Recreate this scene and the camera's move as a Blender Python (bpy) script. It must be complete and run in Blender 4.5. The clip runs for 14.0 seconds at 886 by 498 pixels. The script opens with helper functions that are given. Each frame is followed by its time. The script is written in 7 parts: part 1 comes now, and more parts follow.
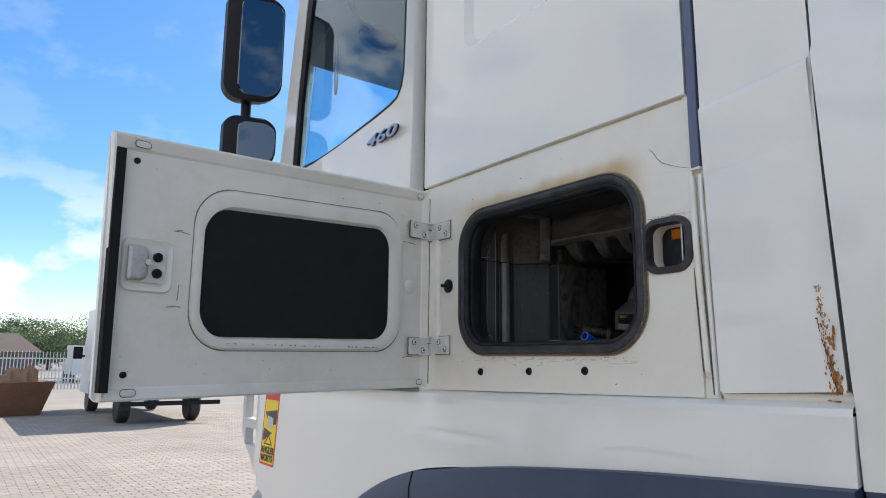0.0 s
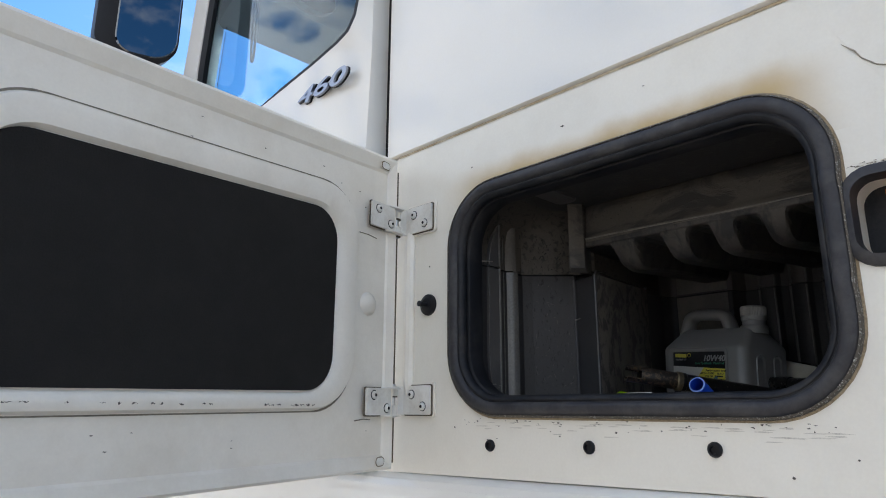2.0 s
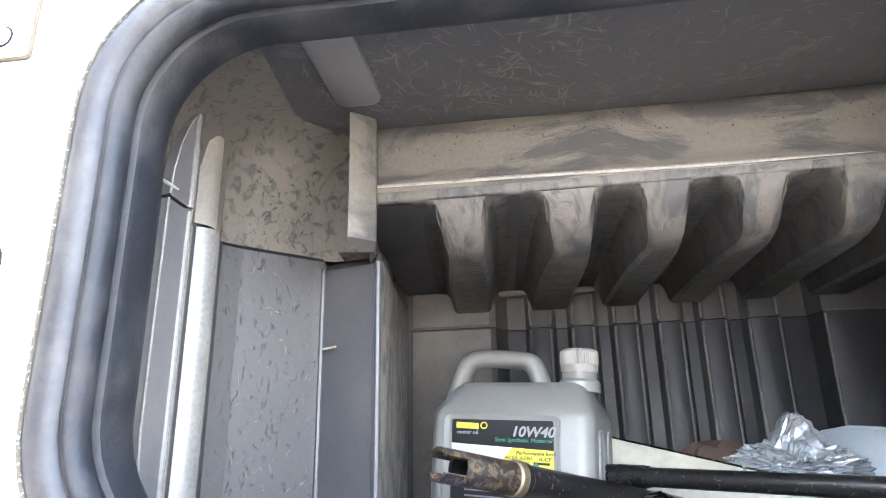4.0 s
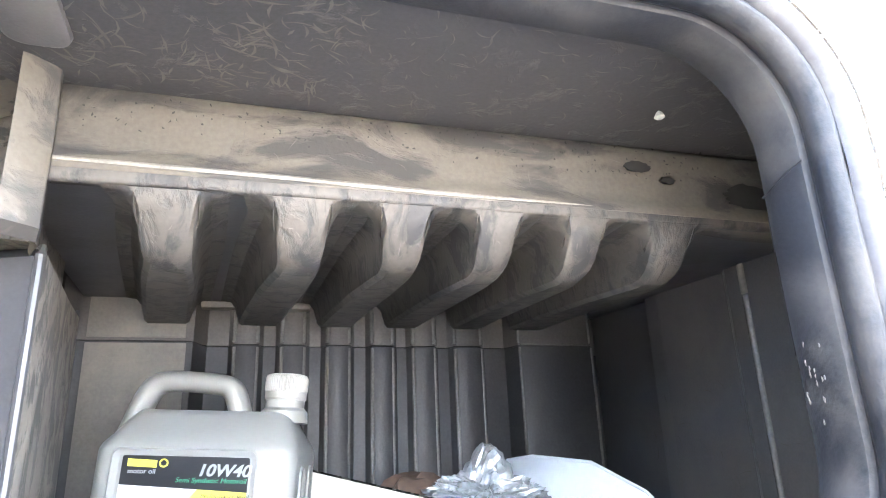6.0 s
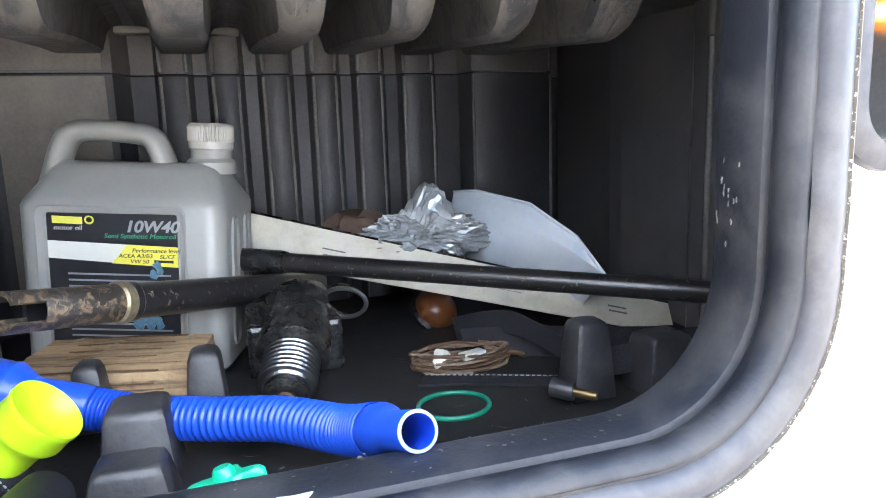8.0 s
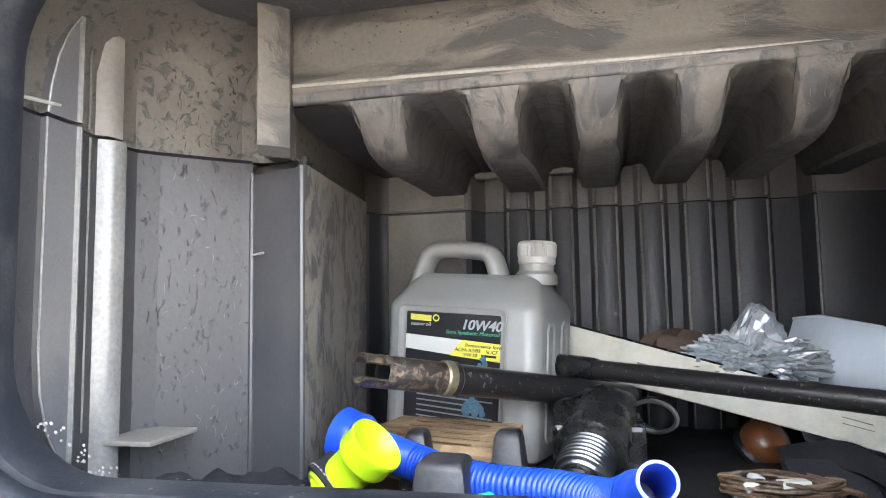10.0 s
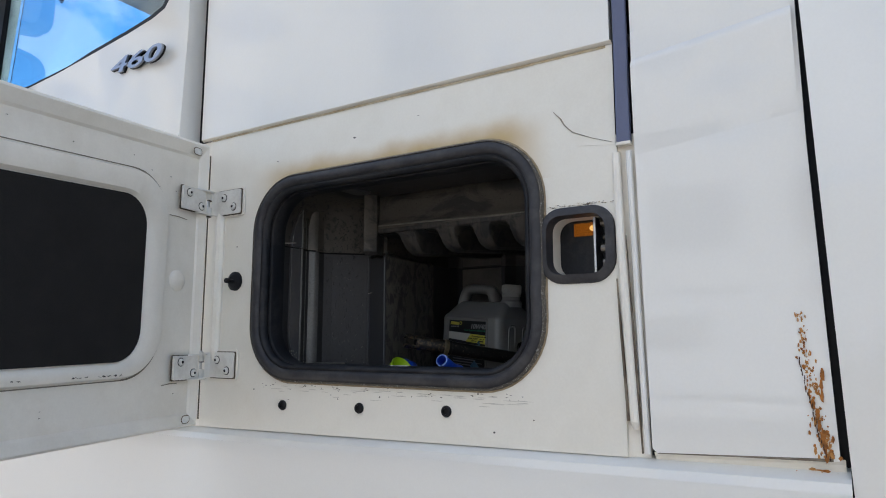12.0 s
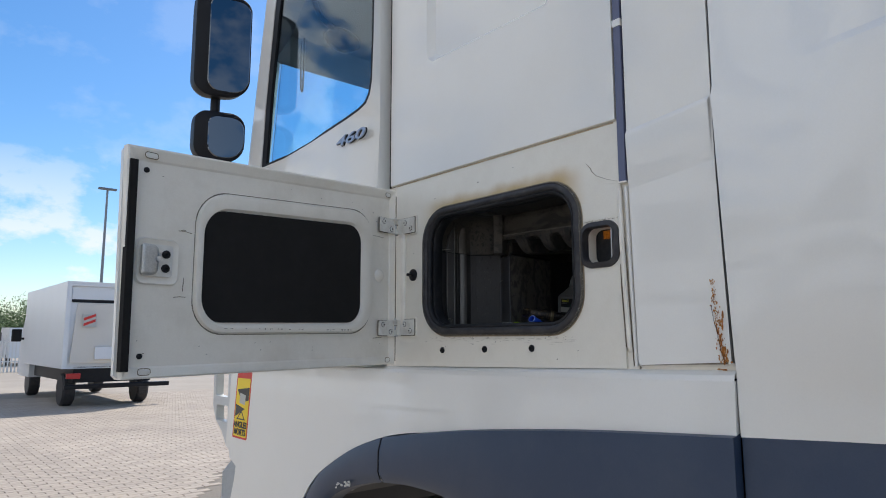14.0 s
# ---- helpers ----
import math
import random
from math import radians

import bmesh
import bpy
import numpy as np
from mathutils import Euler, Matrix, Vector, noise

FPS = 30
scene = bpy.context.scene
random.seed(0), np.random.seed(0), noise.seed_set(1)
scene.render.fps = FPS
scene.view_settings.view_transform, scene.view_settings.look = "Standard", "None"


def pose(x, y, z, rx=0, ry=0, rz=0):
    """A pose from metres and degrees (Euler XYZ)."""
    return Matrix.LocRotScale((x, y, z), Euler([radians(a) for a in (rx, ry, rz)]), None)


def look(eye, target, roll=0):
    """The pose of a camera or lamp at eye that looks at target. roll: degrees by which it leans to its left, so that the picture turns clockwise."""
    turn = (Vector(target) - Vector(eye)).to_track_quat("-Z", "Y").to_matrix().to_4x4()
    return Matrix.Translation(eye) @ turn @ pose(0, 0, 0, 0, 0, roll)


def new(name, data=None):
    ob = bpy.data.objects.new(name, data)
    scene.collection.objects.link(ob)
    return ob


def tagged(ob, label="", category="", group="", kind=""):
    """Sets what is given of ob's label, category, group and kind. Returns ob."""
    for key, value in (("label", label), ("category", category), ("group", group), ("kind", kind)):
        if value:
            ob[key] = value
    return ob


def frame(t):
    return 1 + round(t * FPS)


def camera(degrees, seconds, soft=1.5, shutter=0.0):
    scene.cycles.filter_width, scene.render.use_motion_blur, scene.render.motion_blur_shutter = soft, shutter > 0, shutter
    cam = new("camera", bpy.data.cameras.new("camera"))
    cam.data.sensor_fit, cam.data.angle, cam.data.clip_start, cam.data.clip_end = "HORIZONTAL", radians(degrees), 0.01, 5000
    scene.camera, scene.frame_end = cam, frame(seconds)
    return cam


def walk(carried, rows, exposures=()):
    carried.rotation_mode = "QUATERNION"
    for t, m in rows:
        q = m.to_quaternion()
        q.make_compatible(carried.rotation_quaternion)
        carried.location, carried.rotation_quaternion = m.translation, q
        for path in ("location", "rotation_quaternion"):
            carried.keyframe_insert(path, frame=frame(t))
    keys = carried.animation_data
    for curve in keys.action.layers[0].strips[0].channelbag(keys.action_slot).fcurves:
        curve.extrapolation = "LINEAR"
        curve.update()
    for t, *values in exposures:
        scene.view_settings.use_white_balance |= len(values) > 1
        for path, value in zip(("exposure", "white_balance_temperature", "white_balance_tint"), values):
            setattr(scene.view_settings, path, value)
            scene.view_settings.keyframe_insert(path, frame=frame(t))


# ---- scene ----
cam = camera(68.0, 14.0, soft=1.0)
PATH = [
    (0, (-1.024, -1.08, 1.492), (0.136, 0.515, 1.827), 0.5),
    (0.5, (-1.008, -1.064, 1.493), (0.169, 0.517, 1.83), 0.4),
    (1, (-0.962, -0.908, 1.5), (0.201, 0.675, 1.879), 0.3),
    (1.5, (-0.884, -0.709, 1.518), (0.333, 0.816, 1.959), 0.5),
    (2, (-0.736, -0.494, 1.515), (0.613, 0.903, 1.992), 0.2),
    (2.2, (-0.64, -0.407, 1.533), (0.743, 0.942, 2.047), 0.1),
    (2.5, (-0.54, -0.297, 1.541), (0.973, 0.89, 2.091), -0.4),
    (2.7, (-0.482, -0.223, 1.548), (1.136, 0.819, 2.094), -0.5),
    (4.8, (-0.277, 0.015, 1.581), (1.6, -0.208, 2.233), -1.6),
    (5, (-0.267, 0.018, 1.58), (1.588, -0.351, 2.231), -1.7),
    (5.5, (-0.247, 0.01, 1.586), (1.557, -0.562, 2.233), -2.0),
    (6, (-0.242, 0.003, 1.605), (1.568, -0.584, 2.22), -2.2),
    (6.5, (-0.242, -0.008, 1.611), (1.63, -0.621, 1.956), -2.1),
    (7, (-0.232, -0.023, 1.626), (1.668, -0.645, 1.656), -2.1),
    (7.5, (-0.226, -0.04, 1.666), (1.661, -0.657, 1.43), -2.1),
    (8, (-0.226, -0.058, 1.673), (1.648, -0.672, 1.34), -1.9),
    (8.5, (-0.231, -0.06, 1.673), (1.701, -0.446, 1.324), -1.9),
    (8.7, (-0.233, -0.062, 1.67), (1.733, -0.209, 1.33), -2.0),
    (10.8, (-0.403, -0.224, 1.606), (1.495, 0.347, 1.872), -0.2),
    (11, (-0.489, -0.284, 1.605), (1.397, 0.328, 1.867), -0.4),
    (11.5, (-0.664, -0.465, 1.603), (1.152, 0.326, 1.874), -0.3),
    (12, (-0.831, -0.676, 1.578), (0.848, 0.375, 1.85), -0.0),
    (12.5, (-1.01, -0.868, 1.555), (0.495, 0.424, 1.815), -0.2),
    (13, (-1.153, -1.051, 1.517), (0.219, 0.379, 1.789), -0.0),
    (13.5, (-1.19, -1.196, 1.505), (0.13, 0.281, 1.775), 0.0),
    (14, (-1.197, -1.235, 1.496), (0.09, 0.271, 1.768), -0.1),
]
EXPOSURES = [(0.0, 0.42, 6260, 10), (1.5, 0.60, 6260, 10), (2.0, 0.82, 6350, 10), (2.7, 1.65, 6350, 10), (4.8, 5.83, 6260, 10), (6.0, 5.54, 6260, 10), (7.0, 5.04, 6270, 10), (8.0, 4.46, 6300, 10), (8.7, 4.38, 6380, 10), (10.8, 4.55, 6650, 10), (11.1, 4.0, 6650, 10), (11.4, 1.45, 6350, 10), (11.6, 1.02, 6300, 10), (12.0, 0.68, 6300, 10), (12.5, 0.63, 6300, 10), (13.0, 0.36, 6260, 10), (14.0, 0.22, 6260, 10)]
walk(cam, [(t, look(eye, target, roll)) for t, eye, target, roll in PATH], EXPOSURES)

# ---- world, sun, exposure ----
world = bpy.data.worlds.new("sky_world")
scene.world = world
world.use_nodes = True
wn, wl = world.node_tree.nodes, world.node_tree.links
sky = wn.new("ShaderNodeTexSky")
sky.sky_type = "NISHITA"
sky.sun_disc = False
SUN_EL, SUN_AZ = radians(52), radians(58)      # azimuth from +y towards +x
sky.sun_elevation, sky.sun_rotation = SUN_EL, SUN_AZ
sky.air_density, sky.dust_density, sky.ozone_density = 1.0, 0.6, 2.2
wco = wn.new("ShaderNodeTexCoord")
wmap = wn.new("ShaderNodeMapping")
wmap.inputs["Scale"].default_value = (1.0, 1.0, 1.7)
wnoise = wn.new("ShaderNodeTexNoise")
wnoise.inputs["Scale"].default_value, wnoise.inputs["Detail"].default_value, wnoise.inputs["Roughness"].default_value = 6.5, 9, 0.58
wramp = wn.new("ShaderNodeValToRGB")
wramp.color_ramp.elements[0].position, wramp.color_ramp.elements[1].position = 0.50, 0.58
wsep = wn.new("ShaderNodeSeparateXYZ")
wlow = wn.new("ShaderNodeMapRange")               # clouds gather low over the horizon
for key, val in (("From Min", 0.10), ("From Max", 0.26), ("To Min", 1.0), ("To Max", 0.10)):
    wlow.inputs[key].default_value = val
wmul = wn.new("ShaderNodeMath")
wmul.operation = "MULTIPLY"
wmix = wn.new("ShaderNodeMixRGB")
wmix.inputs["Color2"].default_value = (6.6, 6.8, 7.1, 1)
wbg = wn["Background"]
wbg.inputs["Strength"].default_value = 0.125
wl.new(wco.outputs["Generated"], wmap.inputs["Vector"])
wl.new(wmap.outputs["Vector"], wnoise.inputs["Vector"])
wl.new(wco.outputs["Generated"], wsep.inputs[0])
wl.new(wsep.outputs["Z"], wlow.inputs["Value"])
wl.new(wramp.outputs["Color"], wmul.inputs[0])
wside = wn.new("ShaderNodeMapRange")              # the cloud cover thickens away from the sun
wside.interpolation_type = "SMOOTHSTEP"
for key, val in (("From Min", -0.55), ("From Max", 0.12), ("To Min", 1.0), ("To Max", 0.0)):
    wside.inputs[key].default_value = val
wcov = wn.new("ShaderNodeMath")
wcov.operation = "MULTIPLY_ADD"
wcov.inputs[1].default_value = 0.07
wl.new(wsep.outputs["X"], wside.inputs["Value"])
wl.new(wside.outputs[0], wcov.inputs[0])
wl.new(wnoise.outputs["Fac"], wcov.inputs[2])
wl.new(wcov.outputs[0], wramp.inputs["Fac"])
wmax = wn.new("ShaderNodeMath")
wmax.operation = "MAXIMUM"
wl.new(wlow.outputs["Result"], wmax.inputs[0])
wl.new(wside.outputs[0], wmax.inputs[1])
wl.new(wmax.outputs[0], wmul.inputs[1])
wl.new(wmul.outputs[0], wmix.inputs["Fac"])
whsv = wn.new("ShaderNodeHueSaturation")
whsv.inputs["Saturation"].default_value, whsv.inputs["Value"].default_value = 1.32, 1.1
wl.new(sky.outputs[0], whsv.inputs["Color"])
wl.new(whsv.outputs[0], wmix.inputs["Color1"])
wl.new(wmix.outputs[0], wbg.inputs["Color"])

sun_data = bpy.data.lights.new("sun", "SUN")
sun_data.energy, sun_data.angle, sun_data.color = 4.2, radians(0.53), (1.0, 0.95, 0.87)
sun = new("sun", sun_data)
sun_dir = Vector((math.sin(SUN_AZ) * math.cos(SUN_EL), math.cos(SUN_AZ) * math.cos(SUN_EL), math.sin(SUN_EL)))
sun.matrix_world = look(sun_dir * 60, (0, 0, 0))

# ---- materials ----
def mat(name, col, rough=0.5, metal=0.0, var=0.12, scale=6.0, fine=90.0, bump=0.08, dist=0.002, dirt=None, coat=0.0, spec=0.5, random=0.0, trans=0.0):
    """A surface with colour drift at two scales, fine relief and, as dirt = (colour, amount, scale), stains of their own shape."""
    m = bpy.data.materials.new(name)
    m.use_nodes = True
    n, l = m.node_tree.nodes, m.node_tree.links
    b = n["Principled BSDF"]
    b.inputs["Roughness"].default_value, b.inputs["Metallic"].default_value = rough, metal
    b.inputs["Coat Weight"].default_value, b.inputs["Coat Roughness"].default_value = coat, 0.06
    b.inputs["Specular IOR Level"].default_value = spec
    b.inputs["Transmission Weight"].default_value = trans
    co = n.new("ShaderNodeTexCoord")
    big = n.new("ShaderNodeTexNoise")
    big.inputs["Scale"].default_value, big.inputs["Detail"].default_value = scale, 5
    small = n.new("ShaderNodeTexNoise")
    small.inputs["Scale"].default_value, small.inputs["Detail"].default_value = fine, 4
    for t in (big, small):
        l.new(co.outputs["Object"], t.inputs["Vector"])
    add = n.new("ShaderNodeMath")
    add.operation = "ADD"
    l.new(big.outputs["Fac"], add.inputs[0])
    l.new(small.outputs["Fac"], add.inputs[1])
    rng = n.new("ShaderNodeMapRange")
    rng.inputs["From Min"].default_value, rng.inputs["From Max"].default_value = 0.6, 1.4
    rng.inputs["To Min"].default_value, rng.inputs["To Max"].default_value = 1 - var, 1 + var
    l.new(add.outputs[0], rng.inputs["Value"])
    val = rng.outputs[0]
    if random:
        info = n.new("ShaderNodeObjectInfo")
        geo = n.new("ShaderNodeNewGeometry")
        s = n.new("ShaderNodeMath")
        s.operation = "ADD"
        l.new(info.outputs["Random"], s.inputs[0])
        l.new(geo.outputs["Random Per Island"], s.inputs[1])
        r2 = n.new("ShaderNodeMapRange")
        r2.inputs["From Max"].default_value = 2.0
        r2.inputs["To Min"].default_value, r2.inputs["To Max"].default_value = 1 - random, 1 + random
        l.new(s.outputs[0], r2.inputs["Value"])
        mm = n.new("ShaderNodeMath")
        mm.operation = "MULTIPLY"
        l.new(val, mm.inputs[0])
        l.new(r2.outputs[0], mm.inputs[1])
        val = mm.outputs[0]
    hsv = n.new("ShaderNodeHueSaturation")
    hsv.inputs["Color"].default_value = (*col, 1)
    l.new(val, hsv.inputs["Value"])
    out = hsv.outputs["Color"]
    if dirt:
        dcol, amount, dscale = dirt
        dn = n.new("ShaderNodeTexNoise")
        dn.inputs["Scale"].default_value, dn.inputs["Detail"].default_value, dn.inputs["Roughness"].default_value = dscale, 9, 0.68
        l.new(co.outputs["Object"], dn.inputs["Vector"])
        dr = n.new("ShaderNodeValToRGB")
        dr.color_ramp.elements[0].position, dr.color_ramp.elements[1].position = 0.46, 0.72
        l.new(dn.outputs["Fac"], dr.inputs["Fac"])
        sc = n.new("ShaderNodeMath")
        sc.operation = "MULTIPLY"
        sc.inputs[1].default_value = amount
        l.new(dr.outputs["Color"], sc.inputs[0])
        mix = n.new("ShaderNodeMixRGB")
        mix.inputs["Color2"].default_value = (*dcol, 1)
        l.new(sc.outputs[0], mix.inputs["Fac"])
        l.new(out, mix.inputs["Color1"])
        out = mix.outputs["Color"]
        rr = n.new("ShaderNodeMapRange")
        rr.inputs["To Min"].default_value, rr.inputs["To Max"].default_value = rough, min(1.0, rough + 0.35)
        l.new(sc.outputs[0], rr.inputs["Value"])
        l.new(rr.outputs[0], b.inputs["Roughness"])
    l.new(out, b.inputs["Base Color"])
    if bump:
        bp = n.new("ShaderNodeBump")
        bp.inputs["Strength"].default_value, bp.inputs["Distance"].default_value = bump, dist
        l.new(add.outputs[0], bp.inputs["Height"])
        l.new(bp.outputs["Normal"], b.inputs["Normal"])
    return m


def glass(name, tint=(0.9, 0.95, 0.97), rough=0.0):
    m = bpy.data.materials.new(name)
    m.use_nodes = True
    b = m.node_tree.nodes["Principled BSDF"]
    b.inputs["Base Color"].default_value = (*tint, 1)
    b.inputs["Roughness"].default_value, b.inputs["Transmission Weight"].default_value, b.inputs["IOR"].default_value = rough, 1.0, 1.45
    return m


def lamp_glow(name, col, strength):
    m = bpy.data.materials.new(name)
    m.use_nodes = True
    b = m.node_tree.nodes["Principled BSDF"]
    b.inputs["Base Color"].default_value = (col[0] * 0.22, col[1] * 0.22, col[2] * 0.22, 1)
    b.inputs["Emission Color"].default_value, b.inputs["Emission Strength"].default_value = (*col, 1), strength
    return m


WHITE = mat("white_paint", (0.78, 0.765, 0.715), 0.30, var=0.02, scale=2.0, fine=300, bump=0.0, coat=0.85, dirt=((0.62, 0.58, 0.49), 0.12, 3.0))
WHITE.node_tree.nodes["Principled BSDF"].inputs["Coat IOR"].default_value = 1.50
WHITE.node_tree.nodes["Principled BSDF"].inputs["Coat Roughness"].default_value = 0.03
WHITE_OLD = mat("white_paint_worn", (0.84, 0.80, 0.71), 0.34, var=0.03, scale=3.0, fine=260, bump=0.03, coat=0.2, dirt=((0.50, 0.44, 0.33), 0.32, 6.0))
RUBBER = mat("black_rubber", (0.030, 0.0295, 0.033), 0.46, var=0.25, scale=9, fine=160, bump=0.12, dirt=((0.12, 0.114, 0.105), 0.45, 22), spec=0.35)
LINING = mat("grey_moulded_plastic", (0.085, 0.083, 0.084), 0.34, var=0.15, scale=6, fine=420, bump=0.10, dist=0.001, dirt=((0.19, 0.172, 0.15), 0.42, 7))
LINING_DUSTY = mat("dusty_moulded_plastic", (0.155, 0.144, 0.128), 0.60, var=0.2, scale=9, fine=260, bump=0.25, dist=0.001, dirt=((0.28, 0.25, 0.21), 0.75, 13))
ARCH = mat("blue_grey_plastic", (0.026, 0.046, 0.088), 0.36, var=0.08, scale=4, fine=300, bump=0.06, dirt=((0.13, 0.14, 0.16), 0.14, 7))
PAD = mat("black_foam_pad", (0.017, 0.0165, 0.016), 0.85, var=0.2, scale=12, fine=500, bump=0.3, spec=0.2, dirt=((0.035, 0.033, 0.030), 0.25, 30))
STEEL = mat("painted_steel_fitting", (0.75, 0.735, 0.68), 0.35, var=0.06, scale=20, fine=300, bump=0.05, dirt=((0.25, 0.18, 0.10), 0.3, 30))
METAL = mat("bare_steel", (0.55, 0.55, 0.55), 0.28, metal=1.0, var=0.15, scale=30, fine=400, bump=0.05)

DARK_METAL = mat("oily_black_steel", (0.013, 0.013, 0.013), 0.26, var=0.3, scale=20, fine=200, bump=0.10, dirt=((0.10, 0.085, 0.06), 0.16, 60))
BLACK = mat("black_plastic", (0.011, 0.011, 0.013), 0.42, var=0.2, scale=10, fine=200, bump=0.05, spec=0.22)
GLASS = glass("window_glass", (0.62, 0.82, 0.90))
MIRROR = mat("mirror_silver", (0.15, 0.16, 0.17), 0.02, metal=1.0, var=0.0, bump=0)
RUST = mat("rust", (0.36, 0.135, 0.025), 0.9, var=0.5, scale=50, fine=300, bump=0.6, dirt=((0.06, 0.025, 0.012), 0.9, 60))
SILVER_PLASTIC = mat("silver_grey_plastic", (0.215, 0.212, 0.200), 0.36, var=0.04, scale=8, fine=200, bump=0.03, dirt=((0.24, 0.23, 0.22), 0.25, 18))
LABEL_BLACK = mat("label_black", (0.016, 0.016, 0.018), 0.3, var=0.1, bump=0)
LABEL_WHITE = mat("label_white", (0.50, 0.50, 0.46), 0.35, var=0.03, bump=0)
LABEL_YELLOW = mat("label_yellow", (0.56, 0.51, 0.075), 0.4, var=0.03, bump=0)
LABEL_GREEN = mat("label_green", (0.035, 0.26, 0.14), 0.4, var=0.03, bump=0)
STAIN_BLUE = mat("blue_stain", (0.075, 0.165, 0.24), 0.6, var=0.4, scale=60, fine=300, bump=0.1)
BLUE = mat("blue_plastic", (0.012, 0.062, 0.46), 0.33, var=0.06, scale=10, fine=200, bump=0.02)
BLUE_IN = mat("pale_blue_cut_edge", (0.16, 0.25, 0.55), 0.4, var=0.05, bump=0)
LIME = mat("lime_plastic", (0.42, 0.66, 0.014), 0.35, var=0.05, scale=10, fine=200, bump=0.02)
GREEN = mat("green_plastic", (0.005, 0.32, 0.17), 0.35, var=0.06, bump=0.02)
GREEN_DARK = mat("green_rubber_ring", (0.004, 0.15, 0.09), 0.4, var=0.1, bump=0.03)
CREAM = mat("cream_painted_board", (0.46, 0.43, 0.35), 0.4, var=0.05, scale=8, fine=200, bump=0.05, dirt=((0.10, 0.09, 0.06), 0.35, 26))
SOFT_WHITE = mat("white_polythene", (0.66, 0.71, 0.78), 0.24, var=0.04, scale=8, fine=100, bump=0.03)
FOIL = mat("crumpled_clear_film", (0.42, 0.44, 0.46), 0.24, metal=0.5, var=0.2, scale=40, fine=200, bump=0.3)
AMBER = mat("amber_lens", (0.12, 0.042, 0.014), 0.3, var=0.2, scale=60, fine=200, bump=0.15)
WEBBING = mat("black_webbing", (0.016, 0.016, 0.019), 0.85, var=0.25, scale=30, fine=700, bump=0.5, spec=0.2)
THREAD = mat("pale_thread", (0.22, 0.22, 0.24), 0.8, var=0.1, bump=0)
ROPE = mat("brown_cord", (0.085, 0.048, 0.026), 0.42, var=0.5, scale=90, fine=700, bump=0.6)
BRASS = mat("brass", (0.20, 0.145, 0.07), 0.45, metal=1.0, var=0.15, bump=0.05)
DUST = mat("dust_flake", (0.55, 0.54, 0.50), 0.9, var=0.2, bump=0.2)
BLUE_STRIP = mat("slate_blue_seal", (0.105, 0.12, 0.20), 0.45, var=0.06, scale=6, fine=300, bump=0.03)


def flaked(name, base, flake, scale, lo, hi, rough=0.5, stretch=(1, 1, 1)):
    """Plastic with crisp-edged patches where a dusty film has scraped away."""
    m = mat(name, base, rough, var=0.2, scale=9, fine=260, bump=0.2, dist=0.001)
    n, l = m.node_tree.nodes, m.node_tree.links
    b = n["Principled BSDF"]
    src = b.inputs["Base Color"].links[0].from_socket
    co = n.new("ShaderNodeTexCoord")
    mp = n.new("ShaderNodeMapping")
    mp.inputs["Scale"].default_value = stretch
    t = n.new("ShaderNodeTexNoise")
    t.inputs["Scale"].default_value, t.inputs["Detail"].default_value, t.inputs["Roughness"].default_value, t.inputs["Distortion"].default_value = scale, 7, 0.6, 0.6
    r = n.new("ShaderNodeValToRGB")
    r.color_ramp.elements[0].position, r.color_ramp.elements[1].position = lo, hi
    mx = n.new("ShaderNodeMixRGB")
    mx.inputs["Color2"].default_value = (*flake, 1)
    l.new(co.outputs["Object"], mp.inputs["Vector"])
    l.new(mp.outputs["Vector"], t.inputs["Vector"])
    l.new(t.outputs["Fac"], r.inputs["Fac"])
    l.new(r.outputs["Color"], mx.inputs["Fac"])
    l.new(src, mx.inputs["Color1"])
    l.new(mx.outputs["Color"], b.inputs["Base Color"])
    bp = n.new("ShaderNodeBump")
    bp.inputs["Strength"].default_value, bp.inputs["Distance"].default_value = 0.6, 0.0008
    bp.invert = True
    l.new(r.outputs["Color"], bp.inputs["Height"])
    l.new(b.inputs["Normal"].links[0].from_socket, bp.inputs["Normal"])
    l.new(bp.outputs["Normal"], b.inputs["Normal"])
    return m


